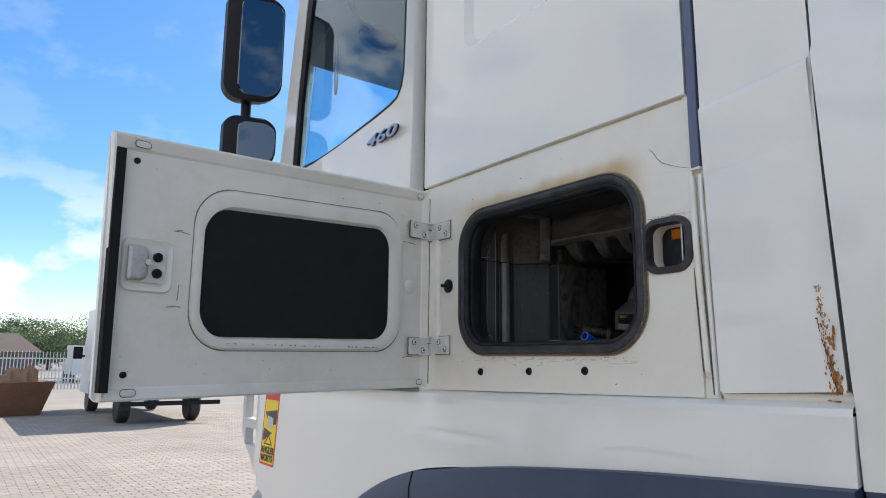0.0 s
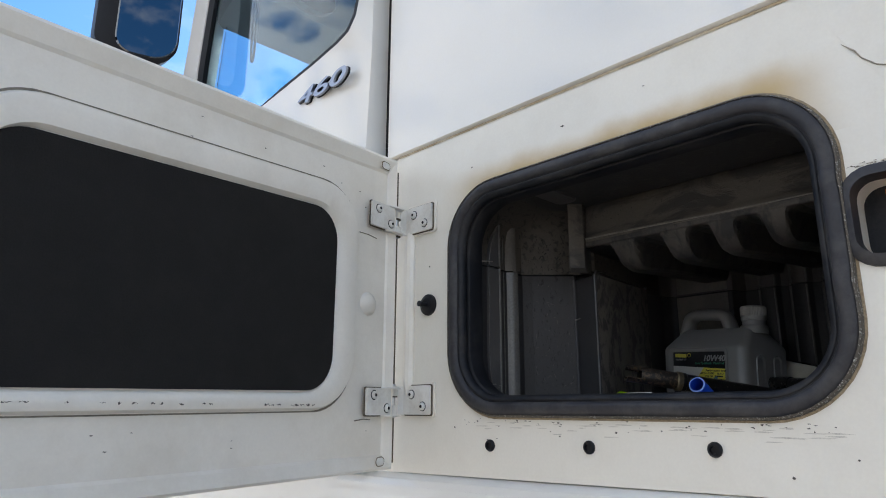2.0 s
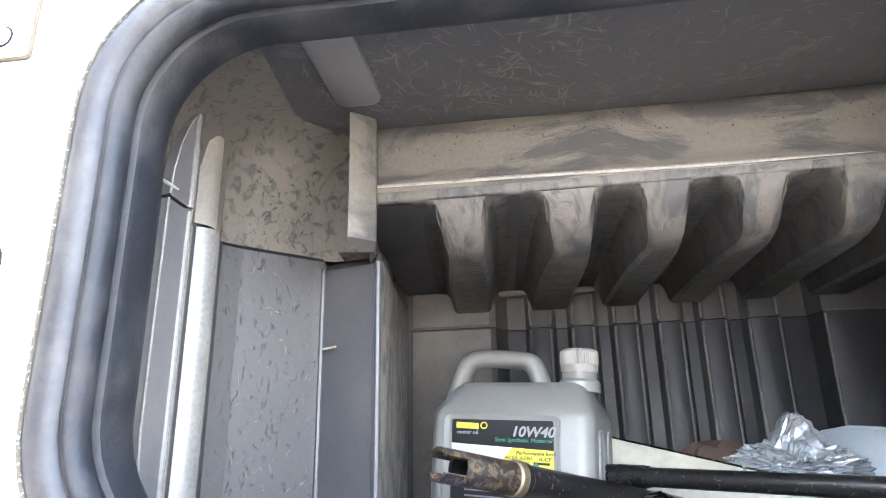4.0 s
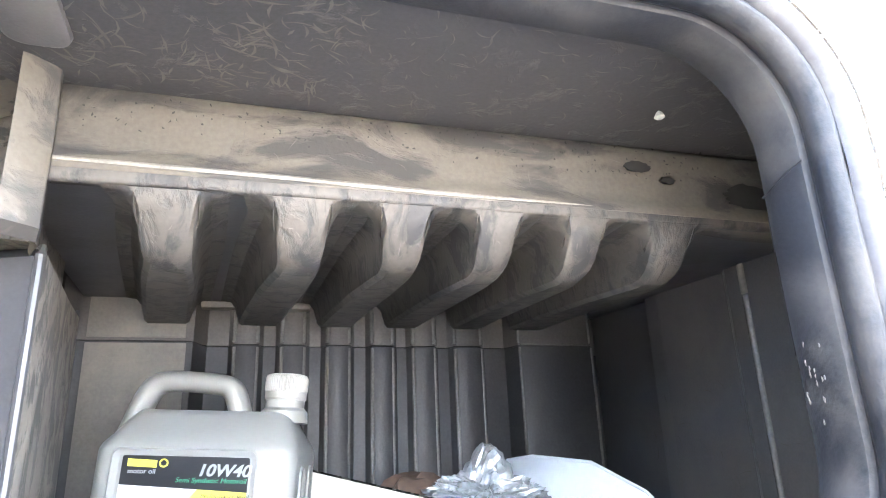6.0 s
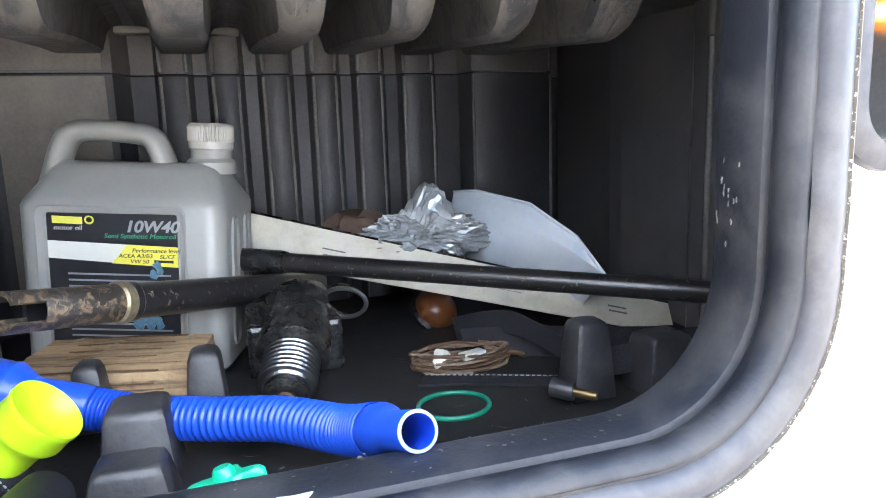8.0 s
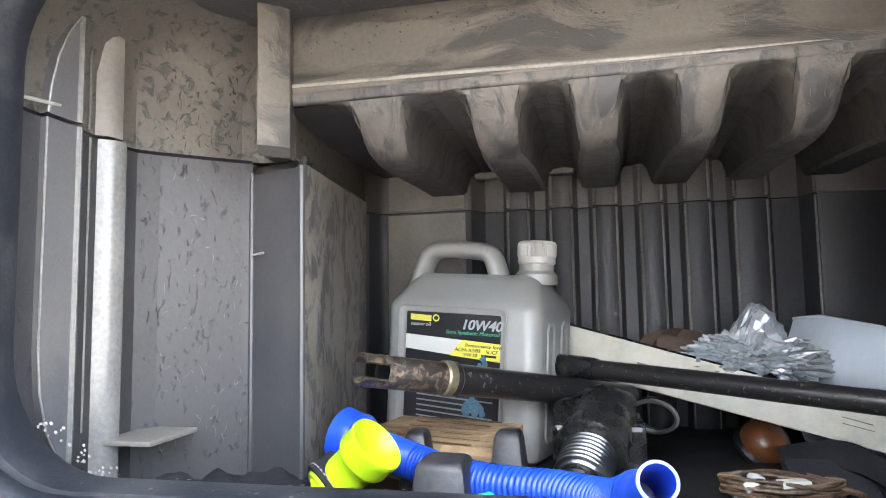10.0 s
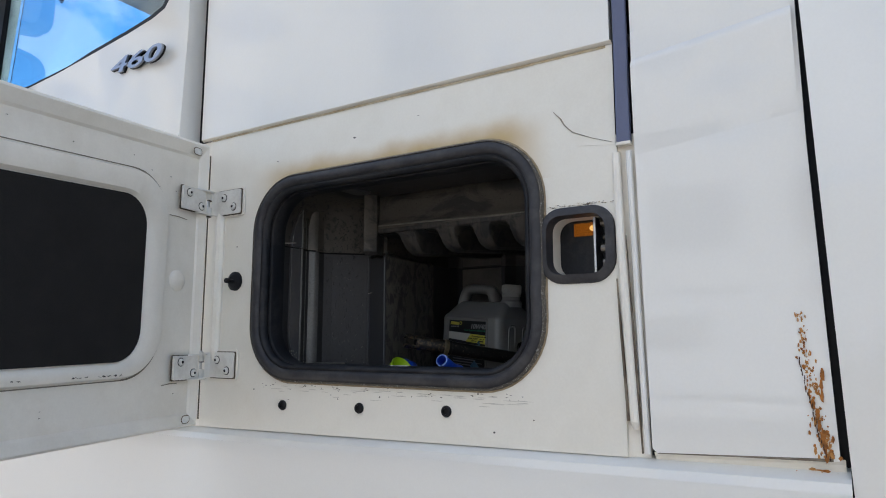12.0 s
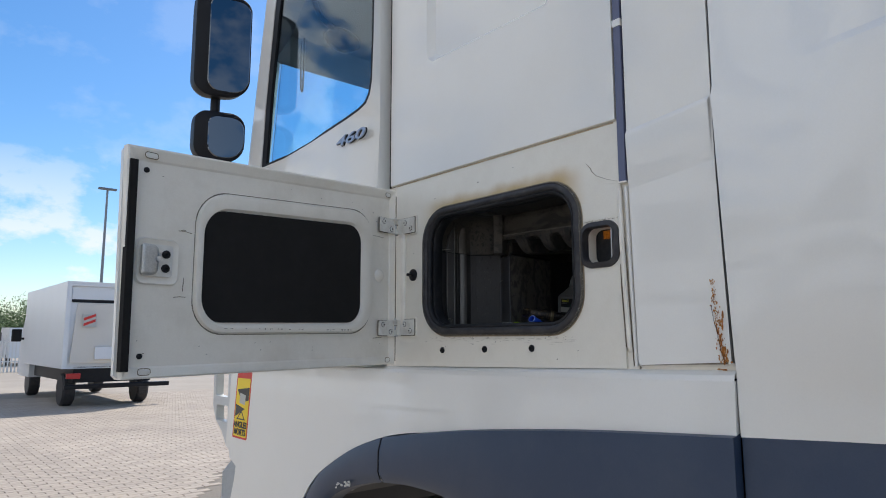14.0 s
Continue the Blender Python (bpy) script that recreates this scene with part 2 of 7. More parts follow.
def sooty_panel():
    """Worn white paint with a brown soot stain over the top of the opening and faint grime below it."""
    m = mat("white_paint_sooty", (0.78, 0.75, 0.665), 0.34, var=0.03, scale=3.0, fine=260, bump=0.03, coat=0.2, dirt=((0.50, 0.44, 0.33), 0.22, 5.0))
    n, l = m.node_tree.nodes, m.node_tree.links
    b = n["Principled BSDF"]
    src = b.inputs["Base Color"].links[0].from_socket
    co = n.new("ShaderNodeTexCoord")
    sp = n.new("ShaderNodeSeparateXYZ")
    l.new(co.outputs["Object"], sp.inputs[0])
    t = n.new("ShaderNodeTexNoise")
    t.inputs["Scale"].default_value, t.inputs["Detail"].default_value = 14, 6
    l.new(co.outputs["Object"], t.inputs["Vector"])
    wob = n.new("ShaderNodeMath")
    wob.operation, wob.inputs[1].default_value = "MULTIPLY_ADD", 0.030
    l.new(t.outputs["Fac"], wob.inputs[0])
    l.new(sp.outputs["Z"], wob.inputs[2])
    over = n.new("ShaderNodeMapRange")
    over.interpolation_type = "SMOOTHSTEP"
    for key, val in (("From Min", 1.880), ("From Max", 1.920), ("To Min", 1.0), ("To Max", 0.0)):
        over.inputs[key].default_value = val
    l.new(wob.outputs[0], over.inputs["Value"])
    above = n.new("ShaderNodeMath")
    above.operation, above.inputs[1].default_value = "GREATER_THAN", 1.80
    l.new(sp.outputs["Z"], above.inputs[0])
    yr = n.new("ShaderNodeMapRange")
    yr.interpolation_type = "SMOOTHSTEP"
    for key, val in (("From Min", -0.345), ("From Max", -0.255), ("To Min", 0.0), ("To Max", 1.0)):
        yr.inputs[key].default_value = val
    l.new(sp.outputs["Y"], yr.inputs["Value"])
    yl = n.new("ShaderNodeMapRange")
    yl.interpolation_type = "SMOOTHSTEP"
    for key, val in (("From Min", 0.13), ("From Max", 0.285), ("To Min", 1.0), ("To Max", 0.0)):
        yl.inputs[key].default_value = val
    l.new(sp.outputs["Y"], yl.inputs["Value"])
    prev = over.outputs[0]
    for other in (above.outputs[0], yr.outputs[0], yl.outputs[0]):
        k = n.new("ShaderNodeMath")
        k.operation = "MULTIPLY"
        l.new(prev, k.inputs[0])
        l.new(other, k.inputs[1])
        prev = k.outputs[0]
    amt = n.new("ShaderNodeMath")
    amt.operation, amt.inputs[1].default_value = "MULTIPLY", 0.90
    l.new(prev, amt.inputs[0])
    mx = n.new("ShaderNodeMixRGB")
    mx.inputs["Color2"].default_value = (0.47, 0.32, 0.11, 1)
    l.new(amt.outputs[0], mx.inputs["Fac"])
    l.new(src, mx.inputs["Color1"])
    l.new(mx.outputs["Color"], b.inputs["Base Color"])
    return m


WOOD = flaked("split_wood", (0.30, 0.205, 0.115), (0.085, 0.047, 0.022), 130, 0.44, 0.66, 0.75, (0.05, 1, 1))
SOOTY = sooty_panel()
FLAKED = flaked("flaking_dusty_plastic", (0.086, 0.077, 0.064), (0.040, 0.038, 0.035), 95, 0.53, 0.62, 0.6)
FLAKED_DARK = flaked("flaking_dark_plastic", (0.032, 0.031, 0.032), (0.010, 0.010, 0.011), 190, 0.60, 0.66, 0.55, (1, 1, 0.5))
SCRATCHED = flaked("scratched_roof_plastic", (0.042, 0.041, 0.042), (0.066, 0.062, 0.057), 48, 0.56, 0.70, 0.5)
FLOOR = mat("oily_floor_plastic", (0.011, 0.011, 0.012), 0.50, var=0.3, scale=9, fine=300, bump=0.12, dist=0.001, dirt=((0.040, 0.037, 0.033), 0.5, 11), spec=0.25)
LIP = mat("dark_moulded_lip", (0.010, 0.011, 0.014), 0.50, var=0.35, scale=14, fine=300, bump=0.16, dirt=((0.055, 0.052, 0.050), 0.75, 17), spec=0.28)
SLATE = mat("dark_slate_plastic", (0.040, 0.041, 0.046), 0.36, var=0.18, scale=5, fine=300, bump=0.08, dirt=((0.085, 0.08, 0.072), 0.4, 9))
PILLAR_WORN = flaked("flaking_pillar_plastic", (0.125, 0.113, 0.097), (0.048, 0.046, 0.044), 70, 0.47, 0.56, 0.55, (0.8, 0.8, 0.45))
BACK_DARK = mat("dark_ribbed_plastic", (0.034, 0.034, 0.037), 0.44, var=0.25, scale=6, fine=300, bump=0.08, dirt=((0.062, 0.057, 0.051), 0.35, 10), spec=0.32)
# the ribbed plastic again, its colour raised to imitate light bounced off the ground
BACK_UPPER_LIT = mat("upper_ribbed_plastic_lit", (0.080, 0.075, 0.070), 0.40, var=0.25, scale=8, fine=300, bump=0.08, dirt=((0.10, 0.092, 0.080), 0.4, 12), spec=0.4)
# glossy pale tone that paints in the light caught by moulded edges
GLINT_EDGE = mat("pale_glint_edge", (0.15, 0.146, 0.14), 0.26, var=0.25, scale=22, fine=300, bump=0.05)
SCUFF = mat("pale_scuff", (0.27, 0.25, 0.22), 0.6, var=0.3, scale=80, bump=0)
WORN_BAR = flaked("worn_black_steel", (0.013, 0.012, 0.012), (0.13, 0.105, 0.075), 190, 0.62, 0.67, 0.30)
WORN_END = flaked("scraped_tube_end", (0.022, 0.018, 0.015), (0.115, 0.078, 0.042), 130, 0.50, 0.62, 0.42, (1, 1, 1))


# ---- mesh tools ----
truck = None
AXES = Matrix()                                  # the axes in which a group of parts is set out
def part(name, bm, material, parent=None, label="", m=None, smooth=False):
    """One mesh object from a bmesh, under a thing or a part."""
    bmesh.ops.recalc_face_normals(bm, faces=bm.faces)
    if parent is truck:
        bm.transform(AXES)
    me = bpy.data.meshes.new(name)
    bm.to_mesh(me)
    bm.free()
    for mt in (material if isinstance(material, (list, tuple)) else [material]):
        me.materials.append(mt)
    if smooth:
        for p in me.polygons:
            p.use_smooth = True
        me.set_sharp_from_angle(angle=radians(38))
    ob = new(name, me)
    if parent is not None:
        ob.parent = parent
    if m is not None:
        ob.matrix_basis = m
    if label:
        ob["label"] = label
    return ob


def thing(name, m, label, category, group="", kind=""):
    ob = new(name)
    ob.empty_display_size = 0.05
    ob.matrix_basis = AXES @ m
    return tagged(ob, label, category, group, kind)


def box(x0, x1, y0, y1, z0, z1, bevel=0.0, seg=2, bm=None):
    bm = bm or bmesh.new()
    vs = bmesh.ops.create_cube(bm, size=1.0)["verts"]
    for v in vs:
        v.co = Vector(((x0 + x1) / 2 + v.co.x * (x1 - x0), (y0 + y1) / 2 + v.co.y * (y1 - y0), (z0 + z1) / 2 + v.co.z * (z1 - z0)))
    if bevel:
        es = list({e for v in vs for e in v.link_edges})
        bmesh.ops.bevel(bm, geom=es, offset=bevel, segments=seg, profile=0.6, affect="EDGES")
    return bm


def rrect(u0, u1, v0, v1, r, n=8):
    """A rounded rectangle as a loop of 2D points, anticlockwise."""
    rs = r if isinstance(r, (tuple, list)) else (r, r, r, r)
    pts = []
    for (cu, cv, a0), rad in zip(((u1, v1, 0), (u0, v1, 90), (u0, v0, 180), (u1, v0, 270)), rs):
        su, sv = (-1 if cu == u1 else 1), (-1 if cv == v1 else 1)
        for k in range(n + 1):
            a = radians(a0 + 90 * k / n)
            pts.append((cu + su * rad + rad * math.cos(a), cv + sv * rad + rad * math.sin(a)))
    return pts


def plate(outer, holes, place, depth, bevel=0.0):
    """A flat plate with holes: 2D loops set out by place(u, v, w), from w = 0 to w = depth."""
    bm = bmesh.new()
    edges = []
    for loop in (outer, *holes):
        vs = [bm.verts.new(place(u, v, 0.0)) for u, v in loop]
        edges += [bm.edges.new((vs[i], vs[(i + 1) % len(vs)])) for i in range(len(vs))]
    bmesh.ops.triangle_fill(bm, edges=edges, use_beauty=True)
    off = Vector(place(0, 0, depth)) - Vector(place(0, 0, 0))
    ext = bmesh.ops.extrude_face_region(bm, geom=bm.faces[:])
    bmesh.ops.translate(bm, verts=[g for g in ext["geom"] if isinstance(g, bmesh.types.BMVert)], vec=off)
    return bm


def side(u, v, w):
    """Truck side: u forward, v up, w inwards."""
    return (w, u, v)


def loft(loops, closed=True, cap=False, bm=None):
    """Skin through loops of equally many 3D points."""
    bm = bm or bmesh.new()
    rings = [[bm.verts.new(p) for p in lp] for lp in loops]
    n = len(rings[0])
    for a, b in zip(rings, rings[1:]):
        for i in range(n if closed else n - 1):
            j = (i + 1) % n
            bm.faces.new((a[i], a[j], b[j], b[i]))
    if cap:
        bm.faces.new(rings[0])
        bm.faces.new(rings[-1][::-1])
    return bm


def tube(path, radius, n=14, cap=True, bm=None):
    """A round tube along 3D points; radius may be a list."""
    path = [Vector(p) for p in path]
    rads = radius if isinstance(radius, (list, tuple)) else [radius] * len(path)
    loops, up = [], None
    for i, p in enumerate(path):
        d = (path[min(i + 1, len(path) - 1)] - path[max(i - 1, 0)]).normalized()
        if up is None:
            up = d.orthogonal().normalized()
        up = (up - d * up.dot(d)).normalized()
        sidev = d.cross(up)
        loops.append([p + (up * math.cos(2 * math.pi * k / n) + sidev * math.sin(2 * math.pi * k / n)) * rads[i] for k in range(n)])
    return loft(loops, True, cap, bm)


def lathe(profile, n=24, bm=None, m=None):
    """Revolve (radius, z) pairs round the z axis."""
    m = m or Matrix()
    loops = [[m @ Vector((r * math.cos(2 * math.pi * k / n), r * math.sin(2 * math.pi * k / n), z)) for k in range(n)] for r, z in profile]
    return loft(loops, True, True, bm)


def curve_pts(ctrl, steps=8):
    """Smooth points through control points."""
    c = [Vector(p) for p in ctrl]
    c = [c[0] * 2 - c[1]] + c + [c[-1] * 2 - c[-2]]
    out = []
    for i in range(1, len(c) - 2):
        for k in range(steps):
            t = k / steps
            out.append(0.5 * ((2 * c[i]) + (c[i + 1] - c[i - 1]) * t + (2 * c[i - 1] - 5 * c[i] + 4 * c[i + 1] - c[i + 2]) * t * t + (3 * c[i] - c[i - 1] - 3 * c[i + 1] + c[i + 2]) * t ** 3))
    out.append(c[-2])
    return out


def strip(path, width_dir, width, thick, bm=None):
    """A flat band along 3D points."""
    path = [Vector(p) for p in path]
    w = Vector(width_dir).normalized()
    loops = []
    for i, p in enumerate(path):
        d = (path[min(i + 1, len(path) - 1)] - path[max(i - 1, 0)]).normalized()
        nn = d.cross(w).normalized()
        loops.append([p + w * width / 2 + nn * thick / 2, p - w * width / 2 + nn * thick / 2, p - w * width / 2 - nn * thick / 2, p + w * width / 2 - nn * thick / 2])
    return loft(loops, True, True, bm)


def lettering(name, text, size, material, parent, m, depth=0.0004, shear=0.0, align="LEFT", bold=0.0, label=""):
    cu = bpy.data.curves.new(name, "FONT")
    cu.body, cu.size, cu.extrude, cu.shear, cu.align_x, cu.offset = text, size, depth, shear, align, bold
    tmp = bpy.data.objects.new(name, cu)
    scene.collection.objects.link(tmp)
    me = bpy.data.meshes.new_from_object(tmp.evaluated_get(bpy.context.evaluated_depsgraph_get()))
    bpy.data.objects.remove(tmp)
    me.materials.clear()
    me.materials.append(material)
    ob = new(name, me)
    ob.parent = parent
    ob.matrix_basis = m
    if label:
        ob["label"] = label
    return ob
RIB_WORN = flaked("scraped_rib_plastic", (0.070, 0.064, 0.056), (0.028, 0.028, 0.029), 55, 0.46, 0.60, 0.5, (0.7, 1, 0.6))
BEAM_WORN = flaked("scraped_beam_plastic", (0.104, 0.093, 0.077), (0.048, 0.045, 0.042), 24, 0.50, 0.60, 0.60, (1, 0.45, 1))

# ---- truck ----
truck = thing("truck", Matrix(), "white heavy truck with an open side locker, parked on paving", "truck")
SEAL_Y0, SEAL_Y1, SEAL_Z0, SEAL_Z1 = -0.308, 0.238, 1.519, 1.856     # centre line of the rubber round the locker opening


def hole_outline(grow, r):
    return rrect(SEAL_Y0 - grow, SEAL_Y1 + grow, SEAL_Z0 - grow, SEAL_Z1 + grow, r + grow, 10)


# locker surround, set back a little where the hatch closes
handle_hole = rrect(-0.408, -0.326, 1.663, 1.743, 0.020, 6)
part("locker_surround_panel", plate([(0.385, 1.4162), (0.385, 1.9700), (-0.30, 1.9712), (-0.36, 1.90), (-0.425, 1.845), (-0.425, 1.4340)], [hole_outline(-0.012, 0.085), handle_hole], lambda u, v, w: (0.0 + w, u, v), 0.012), SOOTY, truck, "worn white panel with brown soot round the locker opening")
# hinge-side bead
part("panel_bead", tube([(-0.001, 0.345, 1.52), (-0.004, 0.345, 1.56), (-0.004, 0.345, 1.80), (-0.001, 0.345, 1.83)], [0.004, 0.010, 0.010, 0.004], 10), WHITE_OLD, truck)
# upper side panel with its pressed recess
recess = [(0.232, 3.3), (0.232, 2.36), (0.226, 2.335), (0.205, 2.318), (-0.235, 2.318), (-0.27, 2.36), (-0.27, 3.3)]
UP = [(0.412, 3.55), (0.412, 1.9735), (-0.422, 1.9755), (-0.422, 3.55)]
part("upper_side_panel", plate(UP, [recess], lambda u, v, w: (-0.006 + w, u, v), 0.018), WHITE, truck)
inner = [(0.206, 3.3), (0.210, 2.370), (0.205, 2.349), (0.188, 2.334), (-0.218, 2.334), (-0.246, 2.370), (-0.246, 3.3)]
part("recess_bevel", loft([[(-0.0058, u, v) for u, v in recess], [(0.011, u, v) for u, v in inner]]), WHITE, truck, smooth=False)
part("recess_panel", plate(inner, [], lambda u, v, w: (0.011 + w, u, v), 0.006), WHITE, truck)
# bevelled lower edge over the hatch
part("crease", loft([[(-0.006, 0.412, 1.9735), (-0.0042, 0.412, 1.9718), (-0.0018, 0.412, 1.9706), (0.0004, 0.412, 1.9702)], [(-0.006, -0.424, 1.9755), (-0.0042, -0.424, 1.9738), (-0.0018, -0.424, 1.9726), (0.0004, -0.424, 1.9722)]], closed=False), WHITE_OLD, truck, smooth=True)
part("corner_panel", plate([(-0.300, 1.9708), (-0.424, 1.9715), (-0.424, 1.832), (-0.372, 1.838), (-0.352, 1.872)], [], lambda u, v, w: (-0.0006 + w, u, v), 0.0006), SOOTY, truck)
# torn corner of the paint
part("paint_tear", tube([(-0.0010, -0.338, 1.892), (-0.0012, -0.349, 1.880), (-0.0012, -0.354, 1.870), (-0.0012, -0.366, 1.858), (-0.0012, -0.392, 1.846), (-0.0010, -0.420, 1.836)], [0.0003, 0.0010, 0.0007, 0.0008, 0.0004, 0.0003], 6), mat("torn_paint_edge", (0.30, 0.26, 0.20), 0.8, var=0.4, scale=90), truck, "dark torn paint edge")
# vertical seals and groove behind the hatch
part("seal_strip_upper", box(-0.006, 0.004, -0.4445, -0.4265, 1.832, 3.5, 0.002), BLUE_STRIP, truck, "slate blue rubber strip")
part("strip_joint", box(-0.008, 0.002, -0.4465, -0.4245, 2.185, 2.202, 0.002), WHITE, truck)
part("strip_end", box(-0.0068, 0.003, -0.4450, -0.4260, 1.8285, 1.833, 0.001), WHITE_OLD, truck)
part("groove_strip", tube([(0.000, -0.424, 1.82), (-0.003, -0.427, 1.70), (-0.003, -0.431, 1.60), (-0.002, -0.436, 1.478), (0.003, -0.437, 1.470)], 0.0055, 10), WHITE_OLD, truck, "grimy drain bead")
part("groove_shadow", box(0.006, 0.012, -0.452, -0.418, 1.43, 1.845), WHITE_OLD, truck)
part("groove_strip_rear", tube([(-0.001, -0.441, 1.82), (-0.001, -0.445, 1.62), (-0.001, -0.450, 1.44)], 0.004, 8), WHITE, truck)
# cab rear corner panel with a soft bottom fold
REAR = [(-0.4495, 3.5), (-0.4495, 1.83), (-0.4565, 1.448), (-0.462, 1.442), (-0.6515, 1.450), (-0.6470, 1.62), (-0.6425, 1.80), (-0.6415, 1.96), (-0.6395, 3.5)]
part("rear_corner_panel", plate(REAR, [], lambda u, v, w: (-0.004 + w, u, v), 0.016), WHITE, truck)
part("rear_corner_sill", loft([[(-0.0038, -0.458, 1.4435), (0.004, -0.458, 1.437), (0.006, -0.458, 1.418)], [(-0.0038, -0.656, 1.4525), (0.004, -0.656, 1.446), (0.006, -0.656, 1.424)]], closed=False), WHITE_OLD, truck, smooth=True)
part("rear_gap", box(0.020, 0.04, -0.68, -0.62, 1.20, 3.5), BLACK, truck)
# side air deflector behind the cab, folded along a rising crease
fair = bmesh.new()
ys = [0.0, -0.05, -0.16, -0.42, -0.9, -1.7, -2.6]
rows = []
for k, dy in enumerate(ys):
    crease_z = 1.962 - dy * 0.10
    fold_z = 1.435
    bulge = min(1.0, -dy / 0.2)
    rows.append([(-0.012 + 0.016 * bulge, -0.664 + dy, 1.322 - 0.055 * dy), (-0.012 + 0.010 * bulge, -0.663 + dy, 1.375 - 0.04 * dy), (-0.008, -0.661 + dy, fold_z), (-0.010 - 0.012 * bulge, -0.660 + dy, fold_z + 0.03), (-0.012 - 0.012 * bulge, -0.653 + dy, 1.70), (-0.014 - 0.010 * bulge, -0.646 + dy, crease_z), (-0.006 + 0.004 * bulge, -0.646 + dy, crease_z + 0.022), (0.010, -0.643 + dy, 2.7), (0.03, -0.642 + dy, 3.5)])
loft(rows, closed=False, bm=fair)
part("air_deflector", fair, WHITE, truck, smooth=True)
part("deflector_edge", loft([[(p[0], p[1], p[2]) for p in rows[0]], [(p[0] + 0.05, p[1], p[2]) for p in rows[0]]], closed=False), BLACK, truck)
part("deflector_skirt", plate([(-0.6655, 1.330), (-0.6685, 0.55), (-0.90, 0.55), (-3.27, 0.55), (-3.27, 1.470), (-0.90, 1.3435)], [], lambda u, v, w: (-0.011 + 0.019 * min(1.0, max(0.0, (-0.6655 - u) / 0.2345)) + w, u, v), 0.02), ARCH, truck, "blue-grey plastic side skirt")

# lower panel over the wheel arch
def rounded(pts, n=5):
    return [(p[0], p[1]) for p in curve_pts([(a, b, 0.0) for a, b in pts], n)]


arch_top = [(0.98, 0.78), (0.87, 0.945), (0.79, 1.035), (0.69, 1.098), (0.56, 1.160), (0.41, 1.208), (0.30, 1.230), (0.20, 1.243), (0.0, 1.270), (-0.256, 1.296), (-0.45, 1.311), (-0.660, 1.324)]
low_outer = [(-0.660, 1.420), (-0.40, 1.414), (0.10, 1.402), (0.40, 1.397), (1.0, 1.392), (1.545, 1.386), (1.545, 1.05), (1.510, 1.045), (1.495, 1.01), (1.425, 0.985), (1.430, 0.93), (1.450, 0.85), (1.460, 0.78)] + rounded(arch_top)
part("lower_side_panel", plate(low_outer, [], lambda u, v, w: (-0.016 - 0.055 * max(0.0, 1.40 - v) + w, u, v), 0.02), WHITE, truck)
part("lower_panel_shelf", loft([[(-0.0162, 1.545, 1.385), (-0.013, 1.545, 1.396), (0.0, 1.545, 1.404), (0.02, 1.545, 1.407)], [(-0.0162, 0.40, 1.396), (-0.013, 0.40, 1.407), (0.0, 0.40, 1.415), (0.02, 0.40, 1.418)], [(-0.0162, 0.10, 1.401), (-0.013, 0.10, 1.412), (0.0, 0.10, 1.420), (0.02, 0.10, 1.423)], [(-0.0162, -0.40, 1.413), (-0.013, -0.40, 1.424), (0.0, -0.40, 1.432), (0.02, -0.40, 1.435)], [(-0.0162, -0.660, 1.419), (-0.013, -0.660, 1.430), (0.0, -0.660, 1.438), (0.02, -0.660, 1.441)]], closed=False), WHITE, truck, smooth=True)
# wheel arch flare in two lengths
lip = [(0.93, 0.76), (0.80, 0.90), (0.69, 0.990), (0.60, 1.030), (0.495, 1.060), (0.40, 1.080), (0.27, 1.090), (0.13, 1.085), (0.0, 1.060), (-0.12, 1.01), (-0.24, 0.93), (-0.34, 0.80)]


def flare(pts_top, pts_low):
    bm = bmesh.new()
    loops = []
    for (a, b), (c, d) in zip(pts_top, pts_low):
        loops.append([(-0.006, a, b + 0.004), (-0.034, a, b - 0.002), (-0.046, a * 0.7 + c * 0.3, b * 0.7 + d * 0.3), (-0.048, a * 0.25 + c * 0.75, b * 0.25 + d * 0.75), (-0.040, c, d + 0.012), (-0.030, c, d), (0.02, c, d - 0.002)])
    return loft(loops, closed=False, bm=bm)


ft = [(0.985, 0.77), (0.87, 0.945), (0.78, 1.042), (0.69, 1.098), (0.56, 1.160), (0.41, 1.208)]
fl = [(0.93, 0.72), (0.80, 0.88), (0.72, 0.965), (0.64, 1.015), (0.52, 1.055), (0.405, 1.080)]
part("wheel_arch_front", flare(rounded(ft), rounded(fl)), ARCH, truck, "scuffed blue-grey plastic wheel arch", smooth=True)
rt = [(0.405, 1.209), (0.20, 1.243), (0.0, 1.270), (-0.256, 1.296), (-0.45, 1.311), (-0.6605, 1.324), (-0.6605, 1.05), (-0.6605, 0.55)]
rl = [(0.400, 1.080), (0.27, 1.090), (0.13, 1.085), (0.0, 1.055), (-0.14, 1.00), (-0.24, 0.93), (-0.33, 0.80), (-0.35, 0.55)]
part("wheel_arch_rear", flare(rounded(rt[:6]) + rt[6:], rounded(rl[:6]) + rl[6:]), ARCH, truck, "blue-grey plastic wheel arch", smooth=True)
part("arch_seam", tube([(-0.0345, 0.408, 1.207), (-0.0465, 0.4065, 1.170), (-0.0485, 0.4045, 1.112), (-0.0405, 0.4035, 1.090)], 0.0022, 8), BLACK, truck, "dark joint between two lengths of the arch")
part("arch_liner", loft([[(0.02, a, b) for a, b in lip], [(0.55, a, b) for a, b in lip]], closed=False), BLACK, truck)
wheel = part("wheel", lathe([(0.30, -0.14), (0.46, -0.15), (0.505, -0.11), (0.515, 0.0), (0.505, 0.11), (0.46, 0.15), (0.30, 0.14)], 40, m=pose(0.24, 0.29, 0.515, 0, 90, 0)), RUBBER, truck, "black truck tyre")
